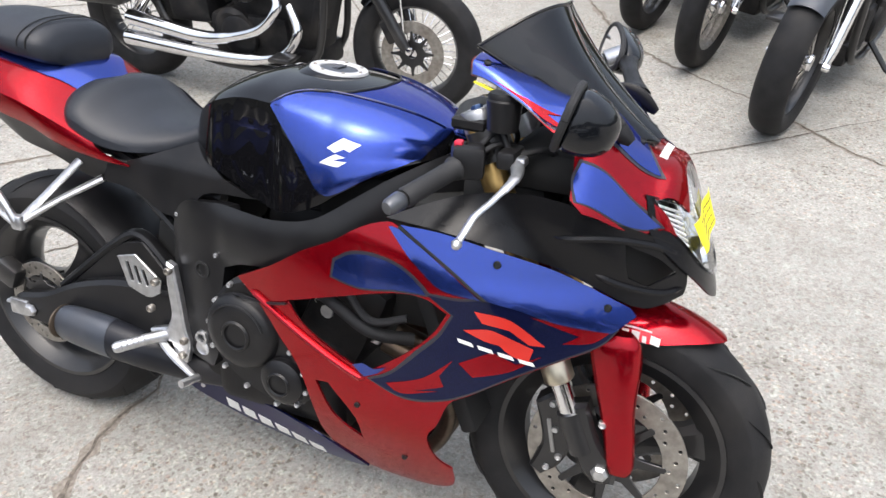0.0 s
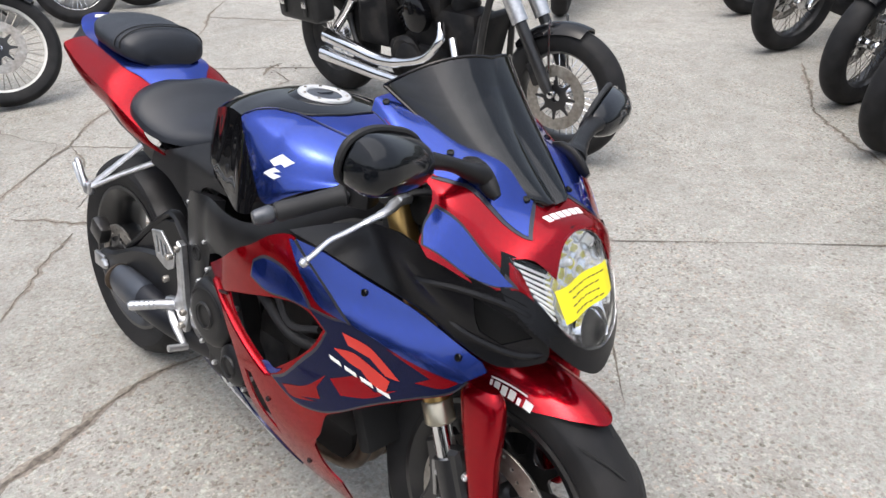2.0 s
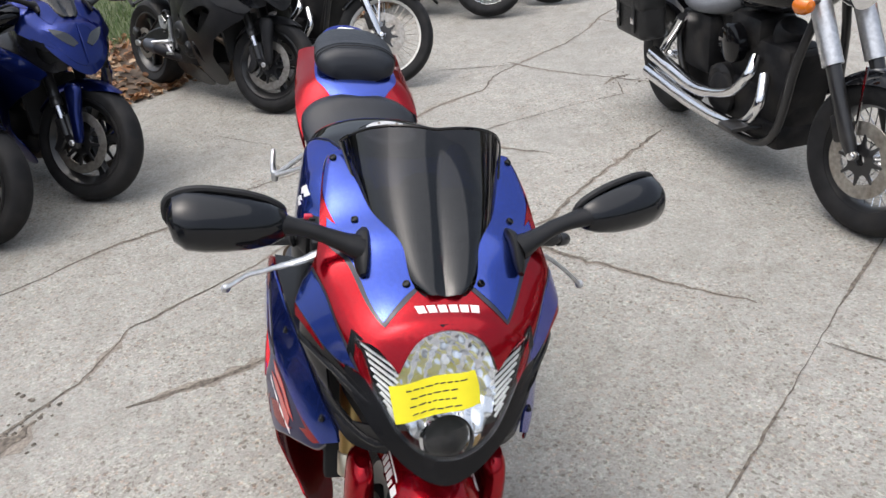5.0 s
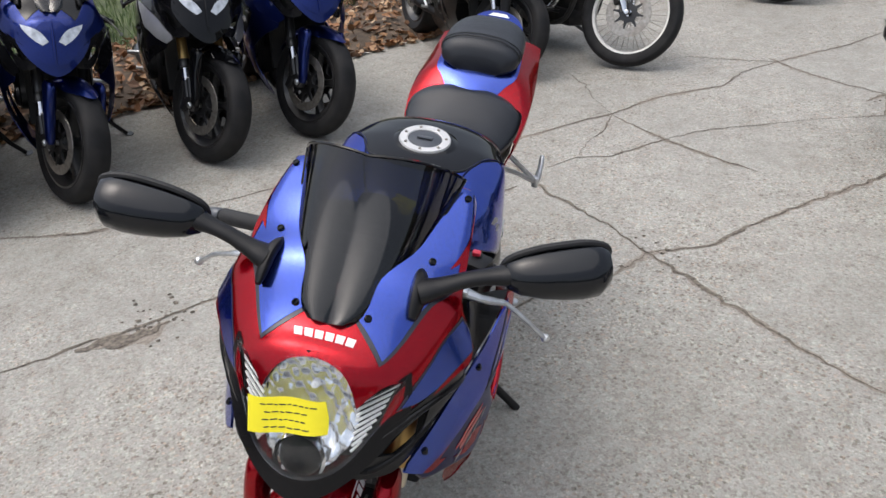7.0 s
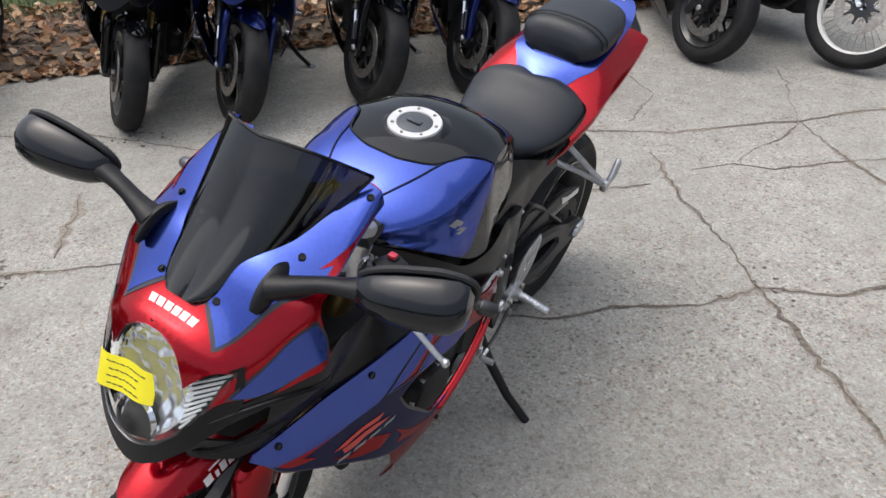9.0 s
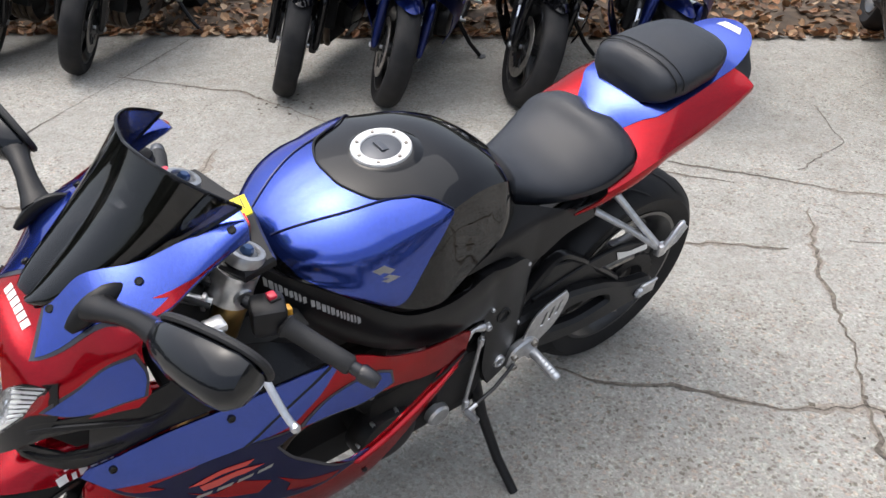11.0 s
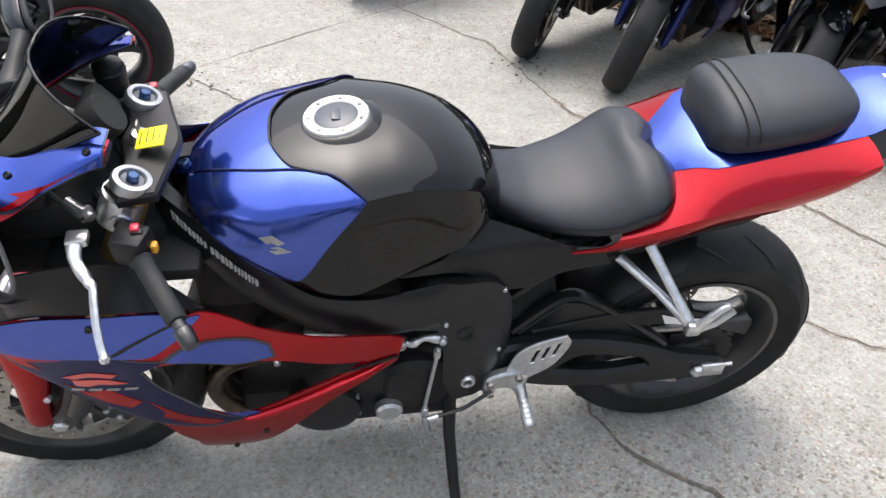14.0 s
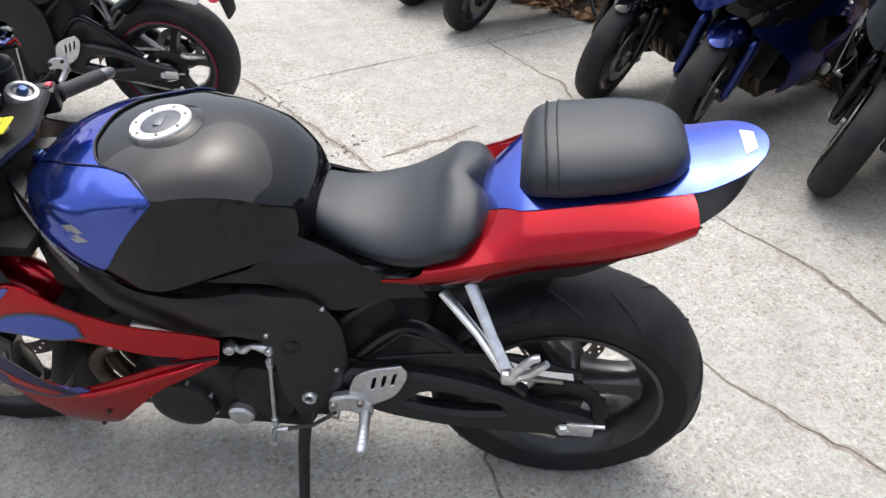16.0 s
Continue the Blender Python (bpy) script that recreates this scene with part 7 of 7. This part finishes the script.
# ---------- cracks and joints in the concrete ----------
def crack(pts, width=.010, name="crack", label="dirt-filled crack in the concrete", wobble=.02, seed=1):
    rnd = random.Random(seed)
    P = [np.array(p, float) for p in pts]
    line = []
    for a, b in zip(P, P[1:]):
        n = max(2, int(np.linalg.norm(b - a) / .035))
        t = (b - a) / np.linalg.norm(b - a)
        nn = np.array((-t[1], t[0]))
        for i in range(n):
            k = i / n
            line.append(a + (b - a) * k + nn * rnd.gauss(0, wobble * .22) * (0 if i == 0 else 1))
    line.append(P[-1])
    def strip(wide, z, seed2):
        r2 = random.Random(seed2)
        wave = [r2.uniform(0, 6.28) for _ in range(3)]
        v, f = [], []
        for i, p in enumerate(line):
            t = line[min(i + 1, len(line) - 1)] - line[max(i - 1, 0)]
            t = t / (np.linalg.norm(t) + 1e-9)
            nn = np.array((-t[1], t[0]))
            end = min(1.0, .25 + i * .25, .25 + (len(line) - 1 - i) * .25)
            swell = .55 + .45 * math.sin(i * .21 + wave[0]) + .5 * max(0, math.sin(i * .083 + wave[1])) ** 3
            swell = max(.25, swell)
            wl, wr = [wide * .62 * r2.uniform(.15, 1.0) * end * swell for _ in (0, 1)]
            v += [(*(p + nn * wl), z), (*(p + nn * wl * .4), z + .001), (*(p - nn * wr), z)]
        for i in range(len(line) - 1):
            f += [(i * 3, i * 3 + 1, i * 3 + 4, i * 3 + 3), (i * 3 + 1, i * 3 + 2, i * 3 + 5, i * 3 + 4)]
        return v, f
    if width > .009:
        v, f = strip(width * 3.6, .001, seed + 50)
        me = bpy.data.meshes.new("crack_margin")
        me.from_pydata(v, [], f)
        me.materials.append(STAIN)
        tagged(new("crack_margin", me), "crumbled stained margin of a crack", "crack", kind="structure")
    v, f = strip(width * (1.7 if width > .009 else 1.45), .0035, seed)
    me = bpy.data.meshes.new(name)
    me.from_pydata(v, [], f)
    me.materials.append(CRACK)
    return tagged(new(name, me), label, "crack", kind="structure")


CRACKS = [
    ([(.52, .74), (.07, 1.17), (-.39, 1.60), (-.78, 1.99), (-1.6, 2.75), (-3.0, 4.1)], .007, .006),
    ([(-.19, 1.43), (.03, 1.66), (.27, 1.91), (.68, 2.33), (.95, 2.65), (1.6, 3.3)], .007, .005),
    ([(-.89, 4.25), (-.62, 3.85), (-.38, 3.44), (0, 3.13), (.52, 2.79), (.99, 2.38), (1.5, 2.1)], .012, .025),
    ([(-.09, -1.27), (-.28, -1.13), (-.44, -1.01), (-.75, -.93)], .013, .03),
    ([(-.28, -.81), (-.37, -.55), (-.465, -.38), (-.52, -.19), (-.51, -.06), (-.60, .08), (-.76, .19), (-.94, .42)], .012, .02),
    ([(-.94, .42), (-1.15, .53), (-1.27, .77), (-1.55, .98), (-2.21, 1.60)], .012, .025),
    ([(-1.97, -.28), (-1.64, .01), (-1.34, .37), (-1.16, .53), (-.90, .82), (-.64, 1.09), (-.45, 1.33)], .011, .03),
    ([(-5.0, 2.0), (-4.41, 2.41), (-4.0, 2.7)], .011, .03),
    ([(-2.9, -.98), (-2.63, -.60), (-2.22, -.53)], .008, .03),
    ([(1.3, -2.5), (.70, -1.98), (.375, -1.69), (.17, -1.50), (-.11, -1.28)], .014, .03),
    ([(1.15, -2.35), (.60, -2.94), (.05, -3.47), (-.43, -3.95), (-.81, -4.33)], .008, .008),
    ([(.10, -3.50), (-.34, -2.95), (-.45, -2.86), (-.61, -2.37), (-.77, -1.92), (-1.06, -1.64), (-1.18, -1.49), (-1.49, -1.19), (-1.65, -.92), (-1.89, -.59)], .010, .02),
    ([(.25, -1.70), (-.02, -2.02), (-.11, -2.15)], .014, .04),
    ([(-.75, -.93), (-1.06, -.60), (-1.145, -.505), (-1.30, -.39), (-1.467, -.28), (-1.65, -.12)], .010, .02),
    ([(-1.80, -.90), (-2.05, -.55), (-2.22, -.27), (-2.39, -.12), (-2.57, .03), (-2.69, .17), (-3.0, .38), (-3.16, .57), (-3.29, .76), (-3.58, .86), (-3.82, 1.07), (-4.04, 1.28), (-4.27, 1.53), (-4.67, 1.81), (-5.11, 2.05), (-6.5, 3.16)], .011, .02),
    ([(-3.82, 1.07), (-3.84, .83), (-3.88, .49)], .009, .02),
    ([(-3.82, 1.07), (-3.58, 1.26), (-3.42, 1.43), (-3.25, 1.64), (-3.0, 1.90)], .011, .02),
    ([(-2.69, .17), (-2.94, .02), (-3.21, -.08), (-3.39, -.21)], .009, .03),
    ([(-2.69, .17), (-2.44, .17), (-2.26, .11), (-2.04, .09)], .009, .02),
    ([(-2.69, .17), (-2.51, .33), (-2.36, .49), (-2.25, .63), (-2.13, .79), (-2.03, .95)], .010, .02),
    ([(-2.36, .49), (-2.54, .71), (-2.64, .95), (-2.76, 1.19), (-2.89, 1.59), (-3.25, 1.64)], .009, .02),
    ([(-2.36, .49), (-2.24, .39), (-2.09, .26), (-2.04, .09), (-1.88, -.04)], .010, .02),
    ([(-.27, -1.09), (-.14, -1.15), (-.08, -1.25), (-.02, -1.31)], .034, .03),
    ([(-2.57, .03), (-2.71, .11), (-2.69, .17)], .007, .01),
    ([(-2.36, .52), (-2.30, .45)], .020, .02),
    ([(-3.90, 1.02), (-3.74, 1.14)], .022, .02),
    ([(-3.12, 1.52), (-3.25, 1.64), (-3.30, 1.75)], .020, .02),
]
for i, (pts, w, wob) in enumerate(CRACKS):
    crack(pts, w, wobble=wob, seed=i)

# ---------- leaf litter, grass verge ----------
VO, VD, VN = np.array((-.70, -4.05)), np.array((-.814, .581)), np.array((-.581, -.814))


def verge(name, u0, u1, o0, o1, z, mat, label, seed):
    rnd = random.Random(seed)
    nu, no = 60, 8
    v = []
    for j in range(no + 1):
        for i in range(nu + 1):
            k = j / no
            o = o0 + (o1 - o0) * k + (rnd.uniform(-.06, .06) if j == 0 else 0)
            p = VO + VD * (u0 + (u1 - u0) * i / nu) + VN * o
            v.append((p[0], p[1], .004 if j == 0 else z * min(1, k * 4) + rnd.uniform(0, .03)))
    me = bpy.data.meshes.new(name)
    me.from_pydata(v, [], [(j * (nu + 1) + i, j * (nu + 1) + i + 1, (j + 1) * (nu + 1) + i + 1, (j + 1) * (nu + 1) + i) for j in range(no) for i in range(nu)])
    me.materials.append(mat)
    return tagged(new(name, me), label, "verge", kind="structure")


verge("verge_soil", -4, 9, -.05, 1.5, .05, SOIL, "dark soil strip under fallen leaves", 2)
verge("verge_lawn", -4, 9, 1.3, 12, .07, material("lawn_soil", (.06, .075, .03), .95, vary=.4, scale=4, bump=.8, bump_scale=30), "rough grass beyond the leaves", 3)


def scatter(name, count, u, o, zr, size, mat, label, seed, blade=False):
    rnd = random.Random(seed)
    v, f = [], []
    for _ in range(count):
        uu, oo = rnd.uniform(*u), o[0] + (o[1] - o[0]) * rnd.random() ** 1.2
        p = VO + VD * uu + VN * oo
        a = rnd.uniform(0, 2 * math.pi)
        k = len(v)
        if blade:
            h = rnd.uniform(.05, .13)
            dx, dy = math.cos(a) * .004, math.sin(a) * .004
            bx, by = rnd.gauss(0, .03), rnd.gauss(0, .03)
            z = .05
            v += [(p[0] - dx, p[1] - dy, z), (p[0] + dx, p[1] + dy, z), (p[0] + bx * .5 + dx * .7, p[1] + by * .5 + dy * .7, z + h * .6), (p[0] + bx * .5 - dx * .7, p[1] + by * .5 - dy * .7, z + h * .6), (p[0] + bx, p[1] + by, z + h)]
            f += [(k, k + 1, k + 2, k + 3), (k + 3, k + 2, k + 4)]
        else:
            s = rnd.uniform(*size)
            z = zr[0] + (zr[1] - zr[0]) * rnd.random() * min(1, max(0, oo) * 2 + .15)
            t = np.array(Euler((rnd.gauss(0, .5), rnd.gauss(0, .5), a)).to_matrix())
            for q in ((-.5, 0, 0), (-.2, .32, .10), (.15, .28, .06), (.5, 0, .02), (.15, -.30, .10), (-.2, -.33, .05), (0, 0, -.04)):
                w = t @ (np.array(q) * s)
                v.append((p[0] + w[0], p[1] + w[1], max(.006, z + w[2])))
            f += [(k + 6, k + i, k + (i + 1) % 6) for i in range(6)]
    me = bpy.data.meshes.new(name)
    me.from_pydata(v, [], f)
    me.materials.append(mat)
    return tagged(new(name, me), label, "foliage", kind="stuff")


def leaf_tones(mat, tones):
    nt = mat.node_tree
    g = nt.nodes.new("ShaderNodeNewGeometry")
    r = nt.nodes.new("ShaderNodeValToRGB")
    r.color_ramp.interpolation = "CONSTANT"
    e = r.color_ramp.elements
    while len(e) < len(tones):
        e.new(.5)
    for i, (q, c) in enumerate(zip(e, tones)):
        q.position, q.color = i / len(tones), (*c, 1)
    nt.links.new(g.outputs["Random Per Island"], r.inputs["Fac"])
    nt.links.new(r.outputs["Color"], nt.nodes["Principled BSDF"].inputs["Base Color"])


leaf_tones(LEAF, [(.20, .10, .05), (.30, .165, .08), (.13, .07, .04), (.36, .22, .12), (.24, .11, .045), (.17, .10, .06), (.42, .30, .19)])
leaf_tones(GRASS, [(.07, .12, .03), (.10, .15, .04), (.13, .16, .06), (.05, .09, .025)])
scatter("fallen_leaves", 9000, (-3.5, 7.5), (-.12, 1.6), (.01, .13), (.05, .10), LEAF, "drift of dry brown fallen leaves", 11)
scatter("grass", 16000, (-3.5, 7.5), (1.2, 4.5), (0, 0), (0, 0), GRASS, "rough green grass", 12, True)
rnd_ = random.Random(8)
crumbs = Shape()
for _ in range(160):
    a, b = rnd_.choice([(-.61, -2.40), (-.55, -2.55), (.45, -1.75), (-.2, -1.17), (1.0, -2.25), (-.28, -1.13), (-3.2, 1.7), (-1.15, .53)])
    x, y, s_ = a + rnd_.gauss(0, .07), b + rnd_.gauss(0, .07), rnd_.uniform(.004, .012)
    crumbs.add([(x + s_ * p, y + s_ * q, .003 + s_ * .5 * r) for p, q, r in ((1, 0, 0), (0, 1, 0), (-1, .2, 0), (.1, -1, 0), (0, 0, 1))], [(0, 1, 4), (1, 2, 4), (2, 3, 4), (3, 0, 4)])
ob = part("crack_grit", crumbs, CRACK, None, smooth=False)
tagged(ob, "loose grit and dry bits along the cracks", "grit", kind="stuff")


# ---------- unseen dark tree ring, added far round the lot to close the horizon and darken low reflections ---
def unseen_tree_line():
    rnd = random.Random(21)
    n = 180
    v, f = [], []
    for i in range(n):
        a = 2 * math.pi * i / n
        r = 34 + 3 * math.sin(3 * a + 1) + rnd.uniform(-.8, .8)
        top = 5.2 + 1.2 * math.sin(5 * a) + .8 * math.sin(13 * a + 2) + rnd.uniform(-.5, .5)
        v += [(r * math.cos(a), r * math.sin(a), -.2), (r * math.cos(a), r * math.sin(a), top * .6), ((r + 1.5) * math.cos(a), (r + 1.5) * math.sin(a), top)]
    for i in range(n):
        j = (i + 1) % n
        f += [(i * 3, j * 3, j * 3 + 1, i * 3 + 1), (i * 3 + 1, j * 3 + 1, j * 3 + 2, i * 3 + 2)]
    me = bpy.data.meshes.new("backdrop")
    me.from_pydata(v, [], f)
    me.materials.append(material("unseen_horizon_dark", (.055, .058, .045), .95, vary=.5, scale=.6))
    return tagged(new("backdrop", me), "unseen dark far tree line added to darken low reflections", "backdrop", kind="structure")


unseen_tree_line()

# ---------- the lot ----------
def ground_sheet():
    me = bpy.data.meshes.new("ground")
    xs = sorted(set([-150, -60, -25, 25, 60, 150] + list(range(-12, 13, 1))))
    v = [(x, y, 0) for y in xs for x in xs]
    n = len(xs)
    me.from_pydata(v, [], [(j * n + i, j * n + i + 1, (j + 1) * n + i + 1, (j + 1) * n + i) for j in range(n - 1) for i in range(n - 1)])
    me.materials.append(CONCRETE)
    return tagged(new("ground", me), "weathered grey concrete forecourt with aggregate showing", "ground", kind="structure")


ground_sheet()

# the bike that the walk goes round, leaning on its side stand
MAIN = pose(0.0289, -0.0573, 0, -10.8, 0, 6.7)
hero = thing("sport_motorcycle", MAIN, "red, blue and black sport motorcycle leaning on its side stand", "motorcycle")
sport_bike(hero, dict(lower=RED, strip=BLUE, belly=NAVY, cowl=RED, fender=RED, tank=BLUE, tank_dark=GLOSS, tail=RED,
    lower_label="candy red side fairing", strip_label="metallic blue fairing strip", belly_label="dark blue belly pan", cowl_label="candy red nose cowl",
    tail_label="red tail side panel", tank_label="gloss black fuel tank", tank_colour_label="metallic blue tank shell", tailtop_label="metallic blue tail hump"))
for ch in hero.children:
    if ch.name.split(".")[0] in ("top_yoke", "fork_cap", "bar_clamp", "handlebar", "brake_reservoir", "key_tag", "ignition_lock", "brake_hose", "throttle_cable", "clutch_cable", "wiring_loom"):
        ch.location += Vector((.018, 0, 0))
steer(hero, 2.2)
